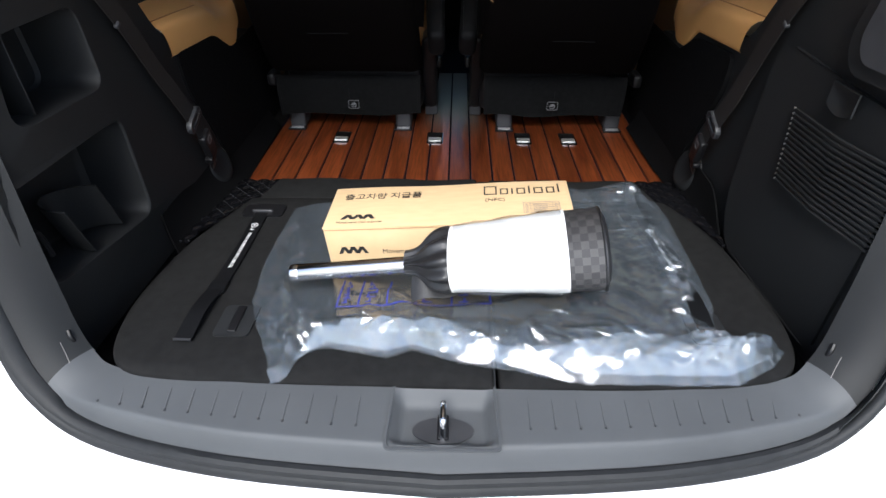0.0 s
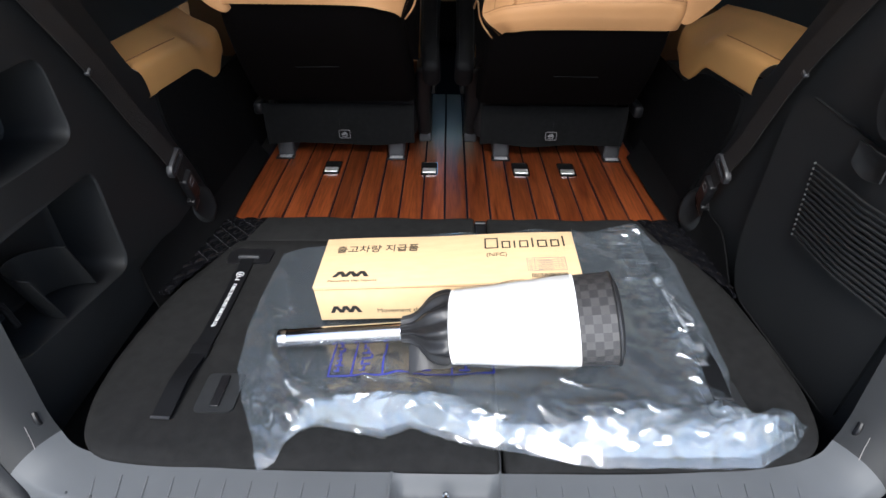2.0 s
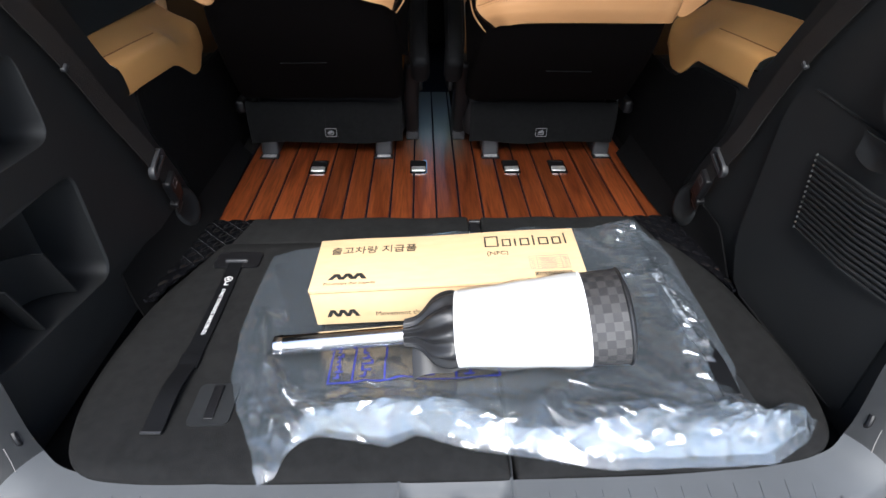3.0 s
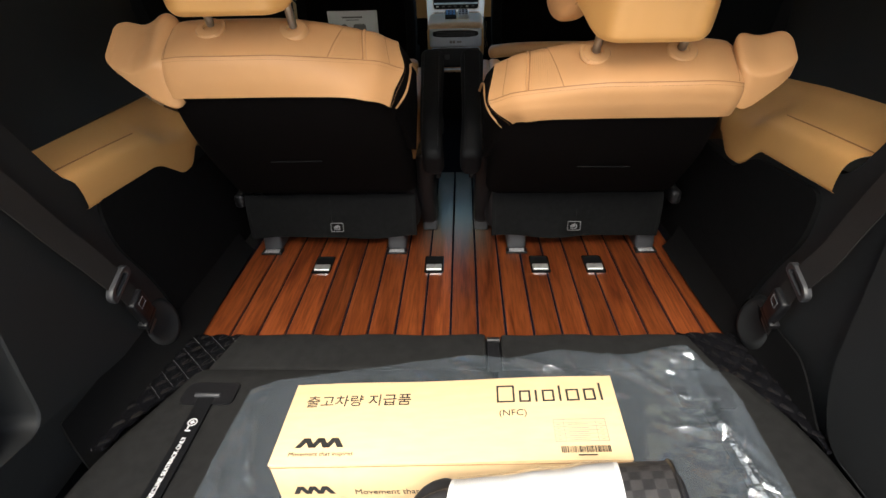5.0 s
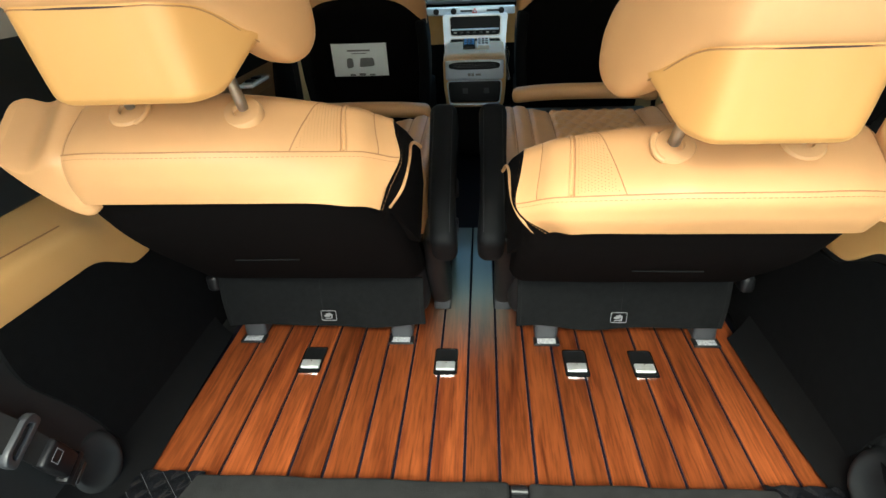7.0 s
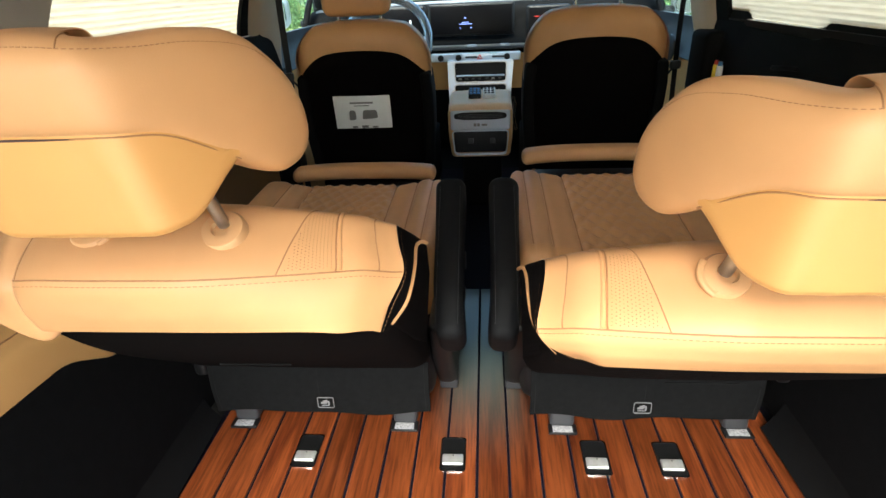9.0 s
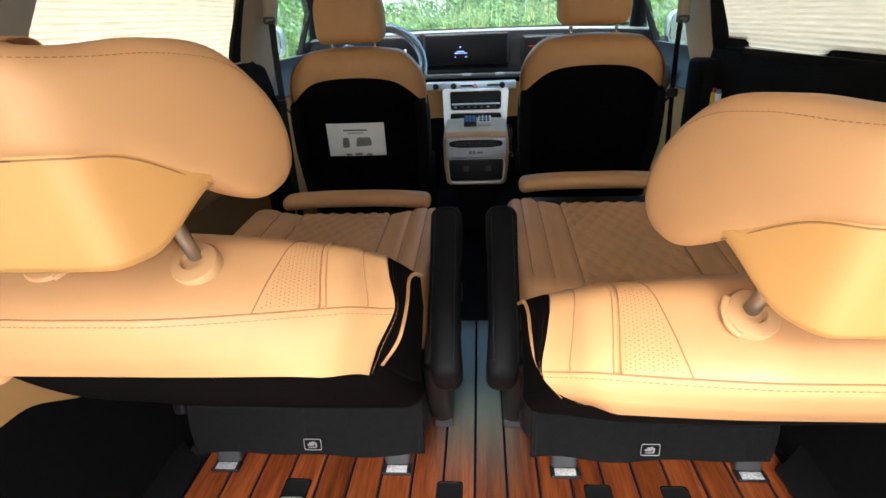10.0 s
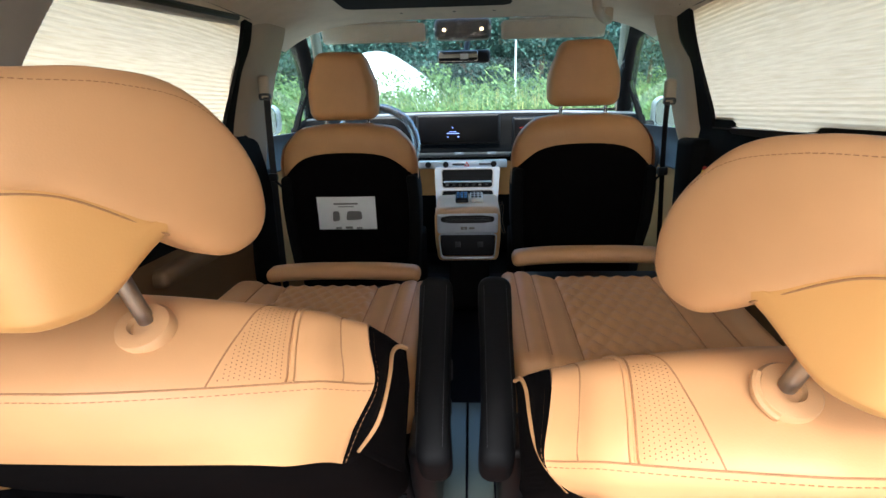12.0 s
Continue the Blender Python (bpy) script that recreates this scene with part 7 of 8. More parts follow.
bm = bmesh.new()
mark(bm, TOP, 0.030, 0.026, 0.072, 0.017)
part("company_mark", bm, INK, carton, "slanted black company mark")
bm = bmesh.new()
mark(bm, FRONT, 0.022, 0.020, 0.062, 0.017)
part("company_mark", bm, INK, carton, "slanted black company mark")
x = 0.320
for w, h in ((0.027, 0.034), (0.017, 0.023), (0.004, 0.023), (0.018, 0.023), (0.004, 0.031), (0.019, 0.023), (0.017, 0.023), (0.004, 0.034)):
    bm = bmesh.new()
    if w > 0.01:
        frame_ring(bm, [(x, 0.101), (x + w, 0.101), (x + w, 0.101 + h), (x, 0.101 + h)], [(x + 0.003, 0.104), (x + w - 0.003, 0.104), (x + w - 0.003, 0.098 + h), (x + 0.003, 0.098 + h)], lambda u, v, k: TOP @ Vector((u, v, k)), 0.0, 0.0003)
    else:
        prism(bm, [(x, 0.101), (x + 0.0032, 0.101), (x + 0.0032, 0.101 + h), (x, 0.101 + h)], lambda u, v, k: TOP @ Vector((u, v, k)), 0.0, 0.0003)
    part("model_mark", bm, INK, carton, "plain black shape of the model mark")
    x += w + 0.0066
bm = bmesh.new()
items = [(0.398, 0.028, 0.072, 0.0008), (0.398, 0.066, 0.072, 0.0008), (0.398, 0.028, 0.0008, 0.038), (0.4695, 0.028, 0.0008, 0.038), (0.412, 0.028, 0.0006, 0.038), (0.456, 0.028, 0.0006, 0.038)]
items += [(0.398, 0.034 + 0.0065 * k, 0.072, 0.0005) for k in range(5)] + [(0.418, 0.0308 + 0.0065 * k, 0.028, 0.0010) for k in range(5)] + [(0.402, 0.0308 + 0.0065 * k, 0.005, 0.0010) for k in range(5)] + [(0.461, 0.0308 + 0.0065 * k, 0.004, 0.0010) for k in range(5)]
bars(bm, TOP, items, 0.0003)
part("contents_table", bm, GREY_INK, carton, "printed table with unreadable lines")
bm = bmesh.new()
random.seed(5)
x, items = 0.404, []
while x < 0.468:
    w = random.choice((0.0006, 0.0010, 0.0016))
    items.append((x, 0.010, w, 0.0105))
    x += w + random.choice((0.0006, 0.0009, 0.0014))
items.append((0.425, 0.005, 0.025, 0.002))
bars(bm, TOP, items, 0.0003)
part("bar_code", bm, INK, carton)

# ---- umbrella ----
umb = thing("umbrella", (0.0, 0.85, 0.10), "closed black check umbrella with white paper sleeve and chrome handle", "umbrella")
U0, U1 = Vector((-0.296, 0.888, 0.110)), Vector((0.285, 0.846, 0.206))
UX = (U1 - U0).normalized()
UB = basis(U0, UX, (0, 1, 0.15))


def wrap_at(lo, hi, rad, flat=0.80, ripple=0.0, n=14, seed=0.0):
    def f(a, b):
        x = mix(lo, hi, b)
        r = rad(x)
        an = a * 2 * math.pi
        k = 1 + ripple * math.sin(an * n + seed + 3 * b) * (1 - 0.92 * b) + 0.02 * noise.noise(Vector((math.cos(an) * 2, math.sin(an) * 2, x * 18 + seed)))
        return UB @ Vector((x, r * k * math.cos(an) * 1.08, r * k * math.sin(an) * flat + 0.006))
    return f


body_r = lambda x: mix(0.060, 0.074, smooth(0.30, 0.56, x))
bm = bmesh.new()
tube(bm, [UB @ Vector((x, 0, 0.0)) for x in (0.0, 0.004, 0.012, 0.10, 0.20, 0.262)], [0.010, 0.0150, 0.0165, 0.0165, 0.0165, 0.0160], 18)
part("handle", bm, CHROME, umb, "chrome tube handle")
bm = bmesh.new()
lathe(bm, UB @ Vector((-0.004, 0, 0)), UX, [(-0.004, 0.004), (0.0, 0.0105), (0.006, 0.0165), (0.020, 0.0175), (0.022, 0.0165)], 18)
part("end_cap", bm, CHROME, umb)
bm = bmesh.new()
sheet(bm, wrap_at(0.225, 0.325, lambda x: curve_at([(0.019, 0, 0), (0.026, 0, 0), (0.050, 0, 0), (0.061, 0, 0), (0.062, 0, 0)], (x - 0.225) / 0.10).x * (1 - 0.10 * smooth(0.305, 0.325, x)), 0.80, 0.22, 11), 176, 26, 0.0015, True)
part("gathered_cloth", bm, SATIN, umb, "gathered black cloth", sharp=70)
bm = bmesh.new()
sheet(bm, wrap_at(0.312, 0.513, lambda x: body_r(x) + 0.003, 0.80, 0.0), 60, 12, 0.001, True)
part("paper_sleeve", bm, PAPER, umb, "blank white paper sleeve", sharp=70)
part("sleeve_film", film_sheet(wrap_at(0.318, 0.508, lambda x: body_r(x) + 0.006, 0.80), 70, 16, 0.004, 7), WRAP, umb, "clear wrapping film")
n_ring, n_row = 34, 5
chk = wrap_at(0.508, 0.572, lambda x: body_r(x) + 0.0015, 0.80)
rows_p = [[Vector(chk(i / n_ring, j / n_row)) for i in range(n_ring)] for j in range(n_row + 1)]
for tone, mm in ((0, CHECK_A), (1, CHECK_B)):
    bm = bmesh.new()
    for j in range(n_row):
        for i in range(n_ring):
            if (i + j) % 2 == tone:
                k = (i + 1) % n_ring
                bm.faces.new([bm.verts.new(p) for p in (rows_p[j][i], rows_p[j][k], rows_p[j + 1][k], rows_p[j + 1][i])])
    part("check_cloth", bm, mm, umb, "checked cloth squares", flat=True)
bm = bmesh.new()
sheet(bm, wrap_at(0.568, 0.580, lambda x: body_r(x) * mix(1.0, 0.82, (x - 0.568) / 0.012), 0.80), 48, 4, 0.0, True)
bmesh.ops.holes_fill(bm, edges=[e for e in bm.edges if e.is_boundary], sides=0)
part("closed_end", bm, SATIN, umb)
bm = bmesh.new()
tube(bm, [wrap_at(0.568, 0.580, lambda x: body_r(x) * 1.01, 0.80)(i / 48, 0.3) for i in range(49)], 0.003, 6)
part("end_hem", bm, SATIN, umb)
bm = bmesh.new()
sheet(bm, lambda a, b: UB @ Vector((mix(0.235, 0.335, a), -0.020 - 0.045 * b + 0.02 * a, -0.014 - 0.020 * b + 0.006 * math.sin(a * 7))), 10, 5, 0.0015)
part("loose_cloth", bm, SATIN, umb)

# ---- polythene bag ----
EDGE_F = [(-0.286, 0.668), (-0.262, 0.680), (-0.241, 0.728), (-0.205, 0.742), (-0.10, 0.720), (-0.056, 0.740), (0.035, 0.708), (0.23, 0.678), (0.478, 0.680), (0.545, 0.712), (0.585, 0.752)]
EDGE_R = [(0.540, 0.782), (0.492, 0.762), (0.482, 0.80), (0.508, 0.875), (0.518, 1.0), (0.530, 1.21), (0.522, 1.29)]
EDGE_B = [(0.455, 1.352), (0.33, 1.338), (0.22, 1.356), (0.116, 1.328), (0.033, 1.338), (-0.134, 1.304), (-0.34, 1.262)]
EDGE_L = [(-0.386, 1.235), (-0.392, 1.10), (-0.390, 0.98), (-0.374, 0.862), (-0.340, 0.785), (-0.302, 0.712)]


def inside(poly, x, y):
    hit = False
    for (xa, ya), (xb, yb) in zip(poly, poly[1:] + poly[:1]):
        if (ya > y) != (yb > y) and x < xa + (y - ya) * (xb - xa) / (yb - ya):
            hit = not hit
    return hit


def rim_gap(poly, x, y):
    best = 9.0
    for (xa, ya), (xb, yb) in zip(poly, poly[1:] + poly[:1]):
        d2 = (xb - xa) ** 2 + (yb - ya) ** 2
        k = min(max(((x - xa) * (xb - xa) + (y - ya) * (yb - ya)) / d2, 0), 1)
        best = min(best, math.hypot(x - xa - k * (xb - xa), y - ya - k * (yb - ya)))
    return best


def jagged(poly, rnd, step, amp):
    out = []
    for (xa, ya), (xb, yb) in zip(poly, poly[1:] + poly[:1]):
        n = max(1, round(math.hypot(xb - xa, yb - ya) / step))
        for k in range(n):
            out.append((mix(xa, xb, k / n) + rnd.uniform(-amp, amp), mix(ya, yb, k / n) + rnd.uniform(-amp, amp)))
    return out


def stir(x, y):
    """How strongly the film is crumpled at a place: most along its open edge."""
    f = smooth(0.86, 0.77, y + 0.03 * noise.noise(Vector((x * 6, y * 6, 3))))
    return min(1.0, 0.10 + 0.75 * f + 0.55 * smooth(0.36, 0.45, x) * smooth(1.40, 0.9, y) + 0.40 * smooth(1.22, 1.33, y) * smooth(-0.1, 0.3, x) + 0.30 * smooth(-0.28, -0.36, x) * smooth(1.1, 0.8, y))


def hump(x, y):
    h = 0.021 * math.exp(-((y - 0.757 + 0.03 * smooth(0.1, 0.4, x)) / 0.042) ** 2) * smooth(-0.31, -0.20, x) * smooth(0.60, 0.46, x)
    h += 0.016 * math.exp(-((y - 0.85) / 0.07) ** 2) * smooth(-0.33, -0.15, x) * smooth(0.45, 0.25, x)
    h += 0.034 * math.exp(-((y - 0.738) / 0.034) ** 2 - ((x - 0.515) / 0.060) ** 2)
    h += 0.024 * math.exp(-((y - 1.315) / 0.030) ** 2 - ((x - 0.44) / 0.10) ** 2) + 0.012 * math.exp(-((x - 0.455) / 0.030) ** 2) * smooth(0.82, 0.95, y)
    return h


# long folds: start, end, height, half width
FOLDS = ((0.455, 1.318, 0.449, 1.065, 0.016, 0.014), (0.449, 1.065, 0.419, 0.867, 0.020, 0.015), (0.419, 0.867, 0.450, 0.760, 0.018, 0.014),
         (0.268, 0.881, 0.170, 0.806, 0.026, 0.018), (0.170, 0.806, 0.105, 0.711, 0.020, 0.014), (0.210, 0.756, 0.354, 0.772, 0.020, 0.016),
         (-0.064, 0.801, 0.187, 0.849, 0.018, 0.016), (-0.116, 0.882, -0.010, 0.741, 0.022, 0.014), (-0.330, 0.900, -0.255, 0.690, 0.014, 0.014),
         (-0.276, 0.770, -0.063, 0.783, 0.014, 0.020), (-0.350, 1.246, -0.310, 0.930, 0.006, 0.020), (0.30, 0.90, 0.40, 0.78, 0.020, 0.013),
         (0.00, 1.310, 0.16, 1.195, 0.013, 0.010), (0.10, 1.335, 0.31, 1.225, 0.016, 0.010), (0.22, 1.340, 0.26, 1.185, 0.014, 0.009), (0.30, 1.330, 0.42, 1.200, 0.015, 0.010),
         (-0.12, 1.300, 0.04, 1.200, 0.010, 0.010), (-0.380, 1.200, -0.315, 1.020, 0.013, 0.010), (-0.372, 1.050, -0.305, 0.860, 0.013, 0.010), (-0.350, 0.950, -0.262, 0.800, 0.012, 0.010),
         (0.36, 1.150, 0.500, 1.100, 0.012, 0.010), (0.38, 1.000, 0.475, 0.900, 0.012, 0.010))


def drape(x, y, seed, deep):
    """The film's height over what lies under it: soft swells, long folds and sharp crumples."""
    k = stir(x, y)
    z = hump(x, y) * deep
    for xa, ya, xb, yb, top, half in FOLDS:
        d2 = (xb - xa) ** 2 + (yb - ya) ** 2
        q = min(max(((x - xa) * (xb - xa) + (y - ya) * (yb - ya)) / d2, -0.1), 1.1)
        d = math.hypot(x - xa - q * (xb - xa), y - ya - q * (yb - ya))
        if d < half * 5:
            z += top * deep * math.exp(-d / half) * smooth(-0.1, 0.15, q) * smooth(1.1, 0.85, q)
    wx, wy = x + 0.020 * noise.noise(Vector((x * 9, y * 9, seed + 7))), y + 0.020 * noise.noise(Vector((x * 9, y * 9, seed + 3)))
    swing = 0.9 * noise.noise(Vector((x * 4, y * 4, seed + 11)))
    for freq, amp, turn, stretch in ((8.0, 0.013, 0.35 + swing, 2.6), (17.0, 0.0075, -0.55 + swing, 4.0), (36.0, 0.0034, 0.60 - swing, 4.5)):
        c, q = math.cos(turn), math.sin(turn)
        n = noise.noise(Vector(((wx * c + wy * q) * freq / stretch, (wy * c - wx * q) * freq, seed)))
        z += amp * deep * k * (1 - min(1.0, abs(n) * 4.0)) ** 1.2
    return z


def crumple(poly, seed, lift, deep, cell=0.0058, long=1.0, way=0.0):
    """A draped film within an outline: flat facets, drawn out along one direction, that meet in sharp creases."""
    rnd = random.Random(seed)
    poly = jagged(poly, rnd, 0.012, 0.0016)
    c, q = math.cos(way), math.sin(way)
    squeeze = lambda x, y: Vector(((x * c + y * q) / long, y * c - x * q))
    unsqueeze = lambda p: (p.x * long * c - p.y * q, p.x * long * q + p.y * c)
    rim = [squeeze(*p) for p in poly]
    x0, x1, y0, y1 = min(p.x for p in rim), max(p.x for p in rim), min(p.y for p in rim), max(p.y for p in rim)
    co, cuts = list(rim), [(i, (i + 1) % len(rim)) for i in range(len(rim))]
    for j in range(int((y1 - y0) / cell) + 1):
        for i in range(int((x1 - x0) / cell) + 1):
            p = Vector((x0 + cell * (i + 0.5 * (j % 2)) + rnd.uniform(-0.5, 0.5) * cell, y0 + cell * j + rnd.uniform(-0.5, 0.5) * cell))
            if inside(poly, *unsqueeze(p)):
                co.append(p)
    V, E, F, ov, oe, of = mathutils.geometry.delaunay_2d_cdt(co, cuts, [list(range(len(rim)))], 1, 1e-5)
    bm = bmesh.new()
    vs = []
    for p in V:
        x, y = unsqueeze(p)
        e = smooth(0.0, 0.022, rim_gap(poly, x, y))
        roof = mix(9.0, 0.022, smooth(-0.30, -0.25, x) * smooth(0.31, 0.26, x) * smooth(0.925, 0.955, y) * smooth(1.17, 1.14, y))
        roof = min(roof, mix(9.0, 0.030, smooth(-0.34, -0.31, x) * smooth(0.36, 0.33, x) * smooth(0.775, 0.80, y) * smooth(0.96, 0.93, y)))
        z = min(max(drape(x, y, seed, deep), 0.001), roof)
        vs.append(bm.verts.new((x, y, mat_z(x, min(y, 1.30)) + 0.003 + lift + e * z)))
    for f in F:
        bm.faces.new([vs[i] for i in f])
    return bm


bag = thing("plastic_bag", (0.1, 1.0, 0.05), "large crumpled clear polythene bag with blue print under a carton", "plastic bag")
BAG = EDGE_F + EDGE_R + EDGE_B + EDGE_L
skin = crumple(BAG, 17, 0.001, 1.0, 0.0070, 2.2, -0.45)
skin_tree = mathutils.bvhtree.BVHTree.FromBMesh(skin)
part("upper_skin", skin, FILM, bag, sharp=18)
part("lower_skin", crumple(BAG, 23, -0.0015, 0.22, 0.014), FILM, bag, sharp=20)
part("rolled_edge", crumple([(-0.255, 0.704), (-0.205, 0.752), (-0.10, 0.732), (-0.056, 0.750), (0.035, 0.718), (0.23, 0.690), (0.47, 0.692), (0.555, 0.735), (0.49, 0.752), (0.44, 0.790), (0.30, 0.772), (0.21, 0.752), (0.11, 0.744), (0.02, 0.800), (-0.12, 0.790), (-0.24, 0.775)], 31, 0.004, 1.05, 0.0070, 2.4, 0.5), FILM_MILKY, bag, "whitish rolled-up opening of the bag", sharp=18)
part("side_fold", crumple([(0.425, 0.83), (0.492, 0.85), (0.505, 1.0), (0.520, 1.2), (0.500, 1.31), (0.43, 1.335), (0.405, 1.2), (0.42, 1.0)], 37, 0.003, 0.9, 0.0070, 2.6, 1.4), FILM, bag, sharp=18)


def bag_z(x, y):
    """The bag's height at a place."""
    hit = skin_tree.ray_cast(Vector((x, y, 1.0)), Vector((0, 0, -1)))
    return hit[0].z if hit[0] else mat_z(x, y)


def on_bag(name, items, mm, label):
    bm = bmesh.new()
    for x, y, w, h in items:
        nx, ny = max(1, round(w / 0.008)), max(1, round(h / 0.008))
        rows = [[bm.verts.new((x + w * i / nx, y + h * j / ny, bag_z(x + w * i / nx, y + h * j / ny) + 0.0014)) for i in range(nx + 1)] for j in range(ny + 1)]
        quad_grid(bm, rows)
    return part(name, bm, mm, bag, label)


random.seed(11)
y0, y1 = 0.830, 0.925
items = [(x, y0, 0.0030, y1 - y0) for x in (-0.206, -0.166, -0.112, -0.058, 0.008, 0.080)] + [(-0.206, y0, 0.289, 0.0032)]
on_bag("blue_frame", items, BLUE_INK, "blue printed frames")
items = []
for x, wide, n in ((-0.196, 0.018, 6), (-0.152, 0.026, 5), (-0.046, 0.034, 4), (0.022, 0.034, 3)):
    for k in range(n):
        y = y0 + 0.012 + 0.080 * k / n
        a = random.uniform(0.3, 0.8)
        on_bag("blue_mark", [(x, y, wide * a, 0.0036), (x + wide * a * random.uniform(0, 0.8), y + 0.002, 0.004, 0.052 / n)], BLUE_INK, "blue unreadable mark")
items = [(0.448 + 0.0018 * i + 0.003 * math.sin(i), 1.13 - 0.0075 * i, 0.005, 0.0036) for i in range(20)]
on_bag("side_print", items, PALE_INK, "pale unreadable side print")

# ---- outside ----
GROUND = -0.52
bm = bmesh.new()
sheet(bm, lambda a, b: (mix(-1, 1, a) ** 3 * 900, mix(-1, 1, b) ** 3 * 900, GROUND), 25, 25)
solo("ground", bm, EARTH, "dry earth ground with sparse growth", "ground", kind="structure")
bm = bmesh.new()
rbox(bm, (-6, -8, GROUND - 0.1), (6, 7.0, GROUND + 0.01), 0.01)
solo("pavement", bm, CONCRETE, "pale concrete yard under the van", "pavement", kind="structure")


lift = lambda y: 0.055 * max(0.0, min(y, 26.0) - 8.0)
bm = bmesh.new()
sheet(bm, lambda a, b: (mix(-45, 45, a), mix(8.0, 60, b), GROUND - 0.02 + lift(mix(8.0, 60, b))), 12, 60, 0.0)
solo("bank", bm, EARTH, "gently rising field bank under the weeds", "ground", kind="structure")


def blades(bm, x, y, z, h, w, n, lean, rng):
    for _ in range(n):
        a = rng.uniform(0, 6.283)
        px, py = x + rng.uniform(-0.25, 0.25), y + rng.uniform(-0.25, 0.25)
        dx, dy = math.cos(a), math.sin(a)
        k = rng.uniform(0.6, 1.15) * h
        l = lean * rng.uniform(0.2, 1.0)
        vs = [bm.verts.new((px - dy * w, py + dx * w, z)), bm.verts.new((px + dy * w, py - dx * w, z)), bm.verts.new((px + dy * w * 0.6 + dx * l * 0.4, py - dx * w * 0.6 + dy * l * 0.4, z + k * 0.6)), bm.verts.new((px - dy * w * 0.6 + dx * l * 0.4, py + dx * w * 0.6 + dy * l * 0.4, z + k * 0.6)), bm.verts.new((px + dx * l, py + dy * l, z + k))]
        bm.faces.new(vs[:4]), bm.faces.new((vs[3], vs[2], vs[4]))


rng = random.Random(3)
bm = bmesh.new()
for _ in range(1300):
    y = rng.uniform(8.5, 24)
    x = rng.uniform(-1, 1) * (3 + y * 0.75)
    blades(bm, x, y, GROUND + lift(y), rng.uniform(0.7, 1.3) + 0.008 * y, 0.011, 15, 0.35, rng)
solo("meadow", bm, GRASS, "tall green weeds and grasses beyond the yard", "grass", kind="stuff", flat=True)
bm = bmesh.new()
for _ in range(700):
    y = rng.uniform(9, 22)
    x = rng.uniform(-1, 1) * (3 + y * 0.75)
    blades(bm, x, y, GROUND + 0.5 + lift(y), rng.uniform(0.5, 1.0), 0.010, 8, 0.25, rng)
solo("seed_heads", bm, GRASS_PALE, "pale yellow-green seed heads above the weeds", "grass", kind="stuff", flat=True)


def shrub_mass(bm, x, y, z, r, h, n, size, rng):
    for _ in range(n):
        a, t = rng.uniform(0, 6.283), rng.random()
        rr = r * (1 - 0.55 * t) * math.sqrt(rng.random())
        c = Vector((x + rr * math.cos(a), y + rr * math.sin(a), z + h * t))
        d = Vector((rng.uniform(-1, 1), rng.uniform(-1, 1), rng.uniform(-0.6, 1))).normalized()
        s = d.orthogonal().normalized() * size * rng.uniform(0.5, 1.2)
        q = d.cross(s).normalized() * size * rng.uniform(0.8, 1.8)
        vs = [bm.verts.new(c + k) for k in (-q, s * 0.6, q, -s * 0.6)]
        bm.faces.new(vs)


bm = bmesh.new()
for _ in range(420):
    y = rng.uniform(9, 17)
    x = rng.uniform(-1, 1) * (2 + y * 0.7)
    shrub_mass(bm, x, y, GROUND + lift(y), rng.uniform(0.25, 0.6), rng.uniform(0.7, 1.35), 230, 0.036, rng)
for _ in range(150):
    y = rng.uniform(13, 27)
    x = rng.uniform(-1, 1) * (2 + y * 0.75)
    shrub_mass(bm, x, y, GROUND + lift(y), rng.uniform(0.6, 1.2), rng.uniform(1.1, 2.0), 300, 0.050, rng)
solo("scrub", bm, GRASS, "leafy green scrub behind the grasses", "shrubs", kind="stuff", flat=True)


def tree(x, y, h, spread, seed):
    r = random.Random(seed)
    t = thing("tree", (x, y, GROUND), "tall dark green broadleaf tree behind the field", "tree", "trees behind the field")
    bm = bmesh.new()
    top = Vector((x + r.uniform(-0.6, 0.6), y, GROUND + h * 0.62))
    tube(bm, resample([(x, y, GROUND), (x + r.uniform(-0.2, 0.2), y, GROUND + h * 0.3), top], 8), [0.24, 0.21, 0.19, 0.17, 0.15, 0.13, 0.10, 0.07], 9)
    for _ in range(7):
        f = r.uniform(0.35, 0.95)
        p = Vector((x, y, GROUND)).lerp(top, f)
        a = r.uniform(0, 6.283)
        q = p + Vector((math.cos(a) * spread * 0.7, math.sin(a) * spread * 0.7, h * 0.22))
        tube(bm, [p, p.lerp(q, 0.5) + Vector((0, 0, -0.1)), q], [0.08, 0.055, 0.02], 6)
    part("trunk", bm, BARK, t)
    bm = bmesh.new()
    for _ in range(52):
        a, f = r.uniform(0, 6.283), r.random()
        rr = spread * math.sqrt(r.random()) * (0.55 + 0.6 * math.sin(f * math.pi))
        c = Vector((x + rr * math.cos(a), y + rr * math.sin(a), GROUND + h * (0.22 + 0.78 * f)))
        k = r.uniform(0.5, 1.15) * spread * 0.36
        for _ in range(170):
            d = Vector((r.gauss(0, 1), r.gauss(0, 1), r.gauss(0, 0.75)))
            o = c + d * k * 0.5
            n = Vector((r.uniform(-1, 1), r.uniform(-1, 1), r.uniform(0, 1))).normalized()
            s1 = n.orthogonal().normalized() * r.uniform(0.05, 0.11)
            s2 = n.cross(s1).normalized() * r.uniform(0.06, 0.15)
            bm.faces.new([bm.verts.new(o + q) for q in (-s2, s1, s2, -s1)])
    part("crown", bm, LEAF, t, flat=True)
    return t


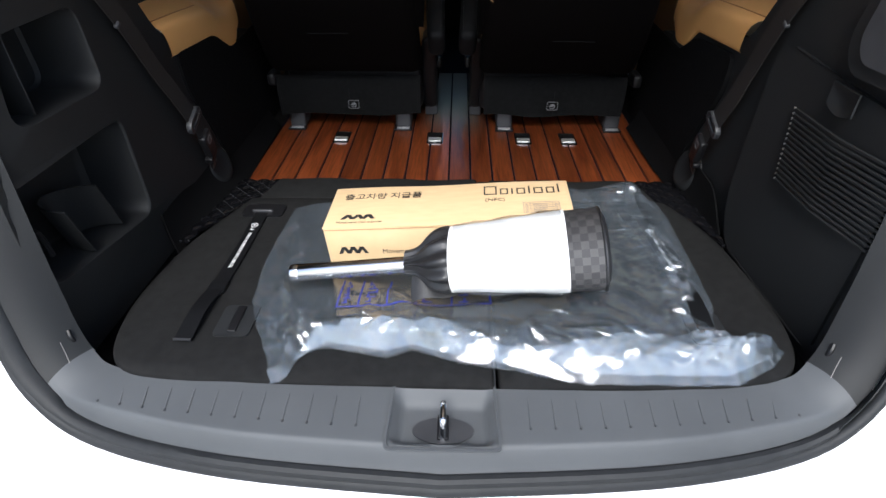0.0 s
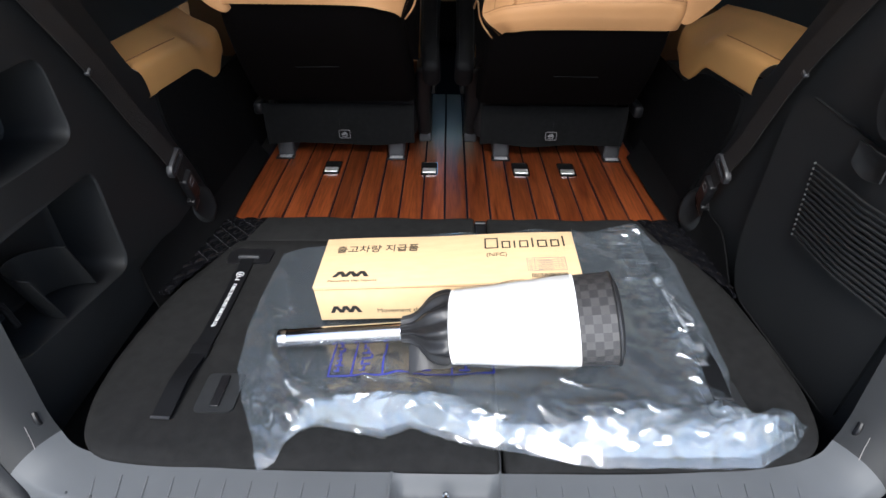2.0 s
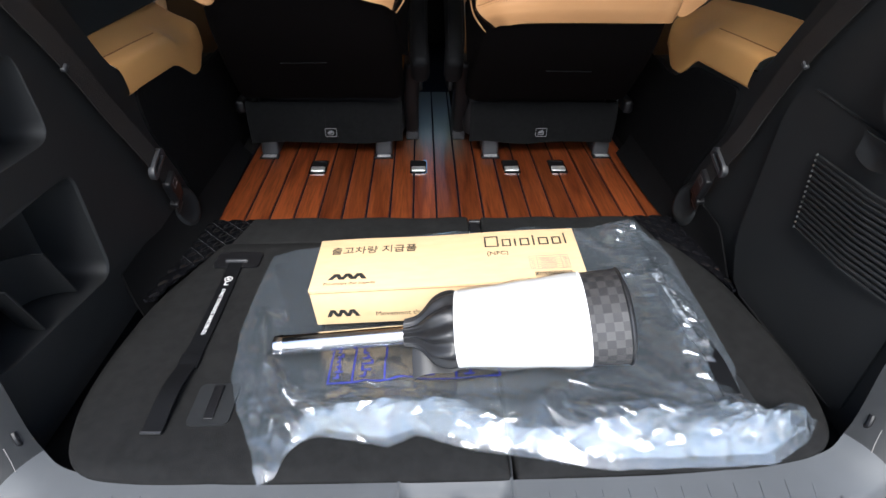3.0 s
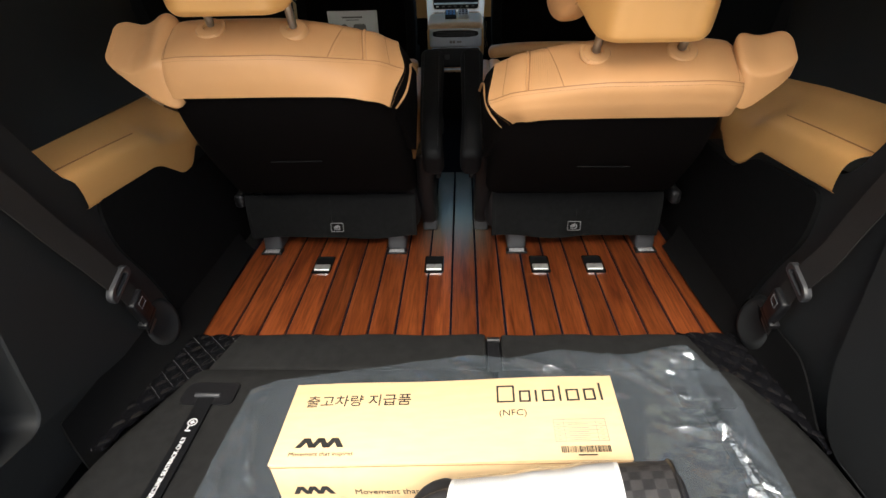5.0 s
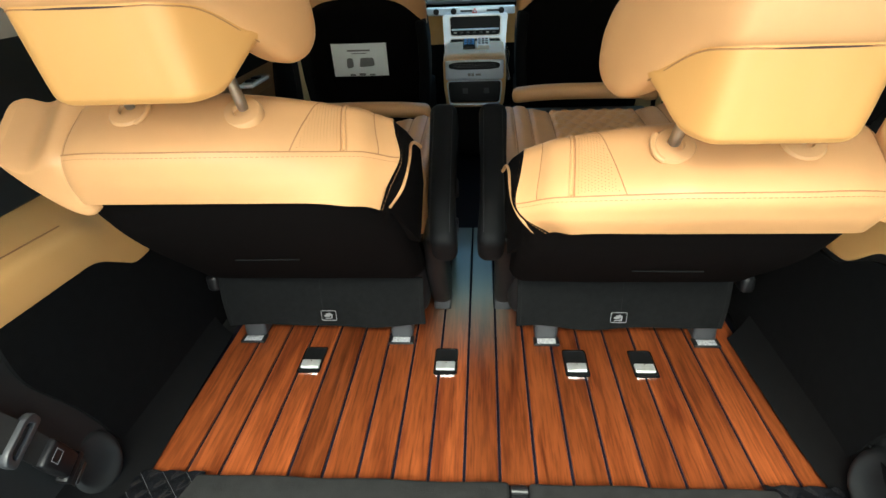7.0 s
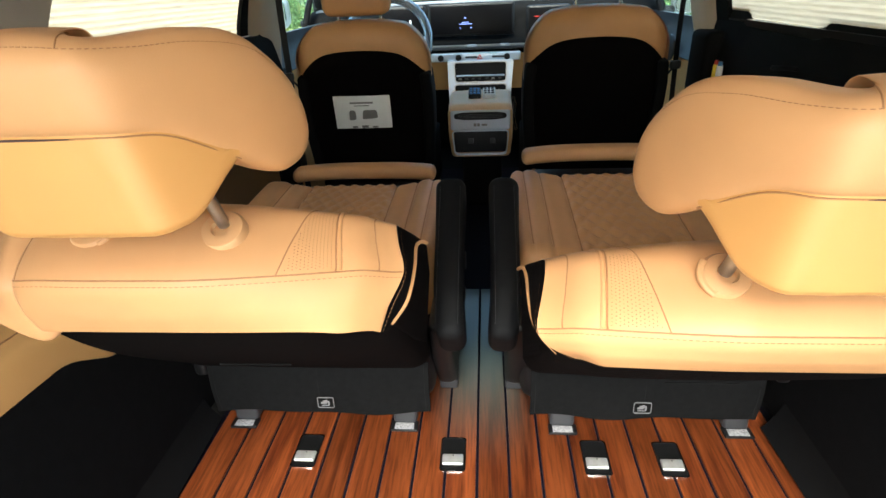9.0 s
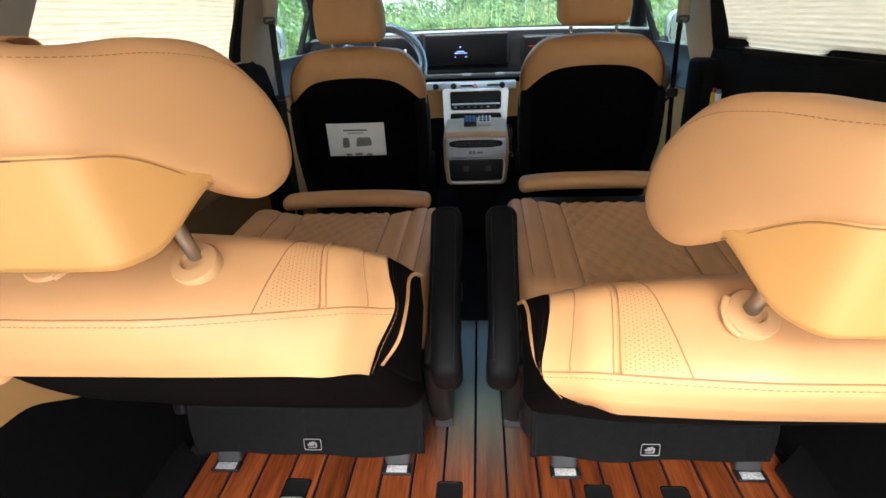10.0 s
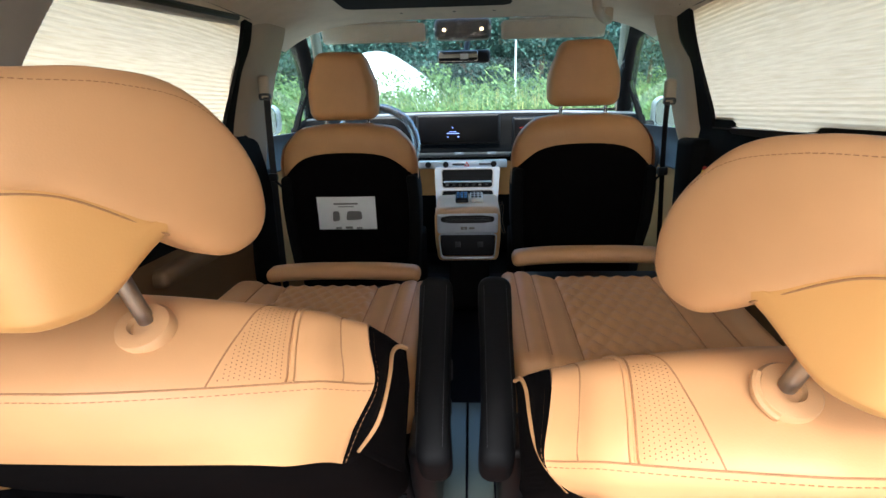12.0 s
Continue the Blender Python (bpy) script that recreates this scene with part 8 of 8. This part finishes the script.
first = tree(0.0, 34.0, 8.5, 2.6, 1)
alt = tree(4.5, 36.0, 9.5, 3.0, 2)
random.seed(21)
for i in range(22):
    x = -34 + 3.2 * i + random.uniform(-1, 1)
    y = 33 + random.uniform(0, 7)
    copy_thing(first if i % 2 else alt, pose(x, y, GROUND, 0, 0, random.uniform(0, 360)))


# wooded rise behind the trees
bm = bmesh.new()
wood = lambda x, b: 5.5 + 5.5 * smooth(0.0, 1.0, b) + 1.6 * noise.noise(Vector((x * 0.12, b * 2, 4))) + 0.7 * noise.noise(Vector((x * 0.5, b * 6, 9)))
sheet(bm, lambda a, b: (mix(-60, 60, a), mix(43, 60, b), GROUND + wood(mix(-60, 60, a), b) * smooth(0.0, 0.12, b)), 160, 24)
for _ in range(9000):
    x, b = rng.uniform(-45, 45), rng.uniform(0.02, 0.7)
    c = Vector((x, mix(43, 60, b) - rng.uniform(0, 0.8), GROUND + wood(x, b) * smooth(0.0, 0.12, b) * rng.uniform(0.9, 1.06)))
    d = Vector((rng.uniform(-1, 1), rng.uniform(-1, 0.2), rng.uniform(-0.3, 1))).normalized()
    s1 = d.orthogonal().normalized() * rng.uniform(0.15, 0.4)
    s2 = d.cross(s1).normalized() * rng.uniform(0.2, 0.45)
    bm.faces.new([bm.verts.new(c + q) for q in (-s2, s1, s2, -s1)])
solo("far_woods", bm, LEAF, "dense dark green woods on a rise behind the field", "woods", kind="stuff", flat=True)


def tunnel(x, y, r, length, tall, label):
    t = thing("greenhouse_tunnel", (x, y, GROUND), label, "greenhouse", "greenhouse tunnels")
    bm = bmesh.new()
    sheet(bm, lambda a, b: (x + r * math.cos(math.pi * a) * (1 + 0.01 * math.sin(b * 60)), y + length * b, GROUND + 0.3 + tall * r * math.sin(math.pi * a) ** 0.9), 33, 40)
    end = [bm.verts.new((x + r * math.cos(math.pi * a / 24), y - 0.01, GROUND + 0.3 + tall * r * abs(math.sin(math.pi * a / 24)) ** 0.9)) for a in range(25)]
    bm.faces.new(end)
    part("film_skin", bm, TUNNEL, t)
    for k in range(9):
        bm = bmesh.new()
        tube(bm, [(x + (r + 0.03) * math.cos(math.pi * a / 16), y + length * k / 8, GROUND + 0.3 + tall * (r + 0.03) * abs(math.sin(math.pi * a / 16)) ** 0.9) for a in range(17)], 0.025, 6)
        part("hoop", bm, GALV, t)
    return t


tunnel(-3.9, 24.5, 2.2, 16.0, 1.48, "white film greenhouse tunnel behind the weeds")
tunnel(-2.2, 26.0, 1.05, 14.0, 2.0, "lower white film greenhouse tunnel beside a larger one")
pole = thing("street_pole", (1.95, 26.0, GROUND), "slim pale metal pole standing in the field", "pole")
bm = bmesh.new()
rod(bm, (1.95, 26.0, GROUND), (1.95, 26.0, 6.0), 0.05, 0.04, 12)
part("shaft", bm, GALV, pole)
bm = bmesh.new()
rbox(bm, (1.85, 25.9, 5.9), (2.6, 26.1, 6.05), 0.04, 3)
part("lamp_arm", bm, GALV, pole)

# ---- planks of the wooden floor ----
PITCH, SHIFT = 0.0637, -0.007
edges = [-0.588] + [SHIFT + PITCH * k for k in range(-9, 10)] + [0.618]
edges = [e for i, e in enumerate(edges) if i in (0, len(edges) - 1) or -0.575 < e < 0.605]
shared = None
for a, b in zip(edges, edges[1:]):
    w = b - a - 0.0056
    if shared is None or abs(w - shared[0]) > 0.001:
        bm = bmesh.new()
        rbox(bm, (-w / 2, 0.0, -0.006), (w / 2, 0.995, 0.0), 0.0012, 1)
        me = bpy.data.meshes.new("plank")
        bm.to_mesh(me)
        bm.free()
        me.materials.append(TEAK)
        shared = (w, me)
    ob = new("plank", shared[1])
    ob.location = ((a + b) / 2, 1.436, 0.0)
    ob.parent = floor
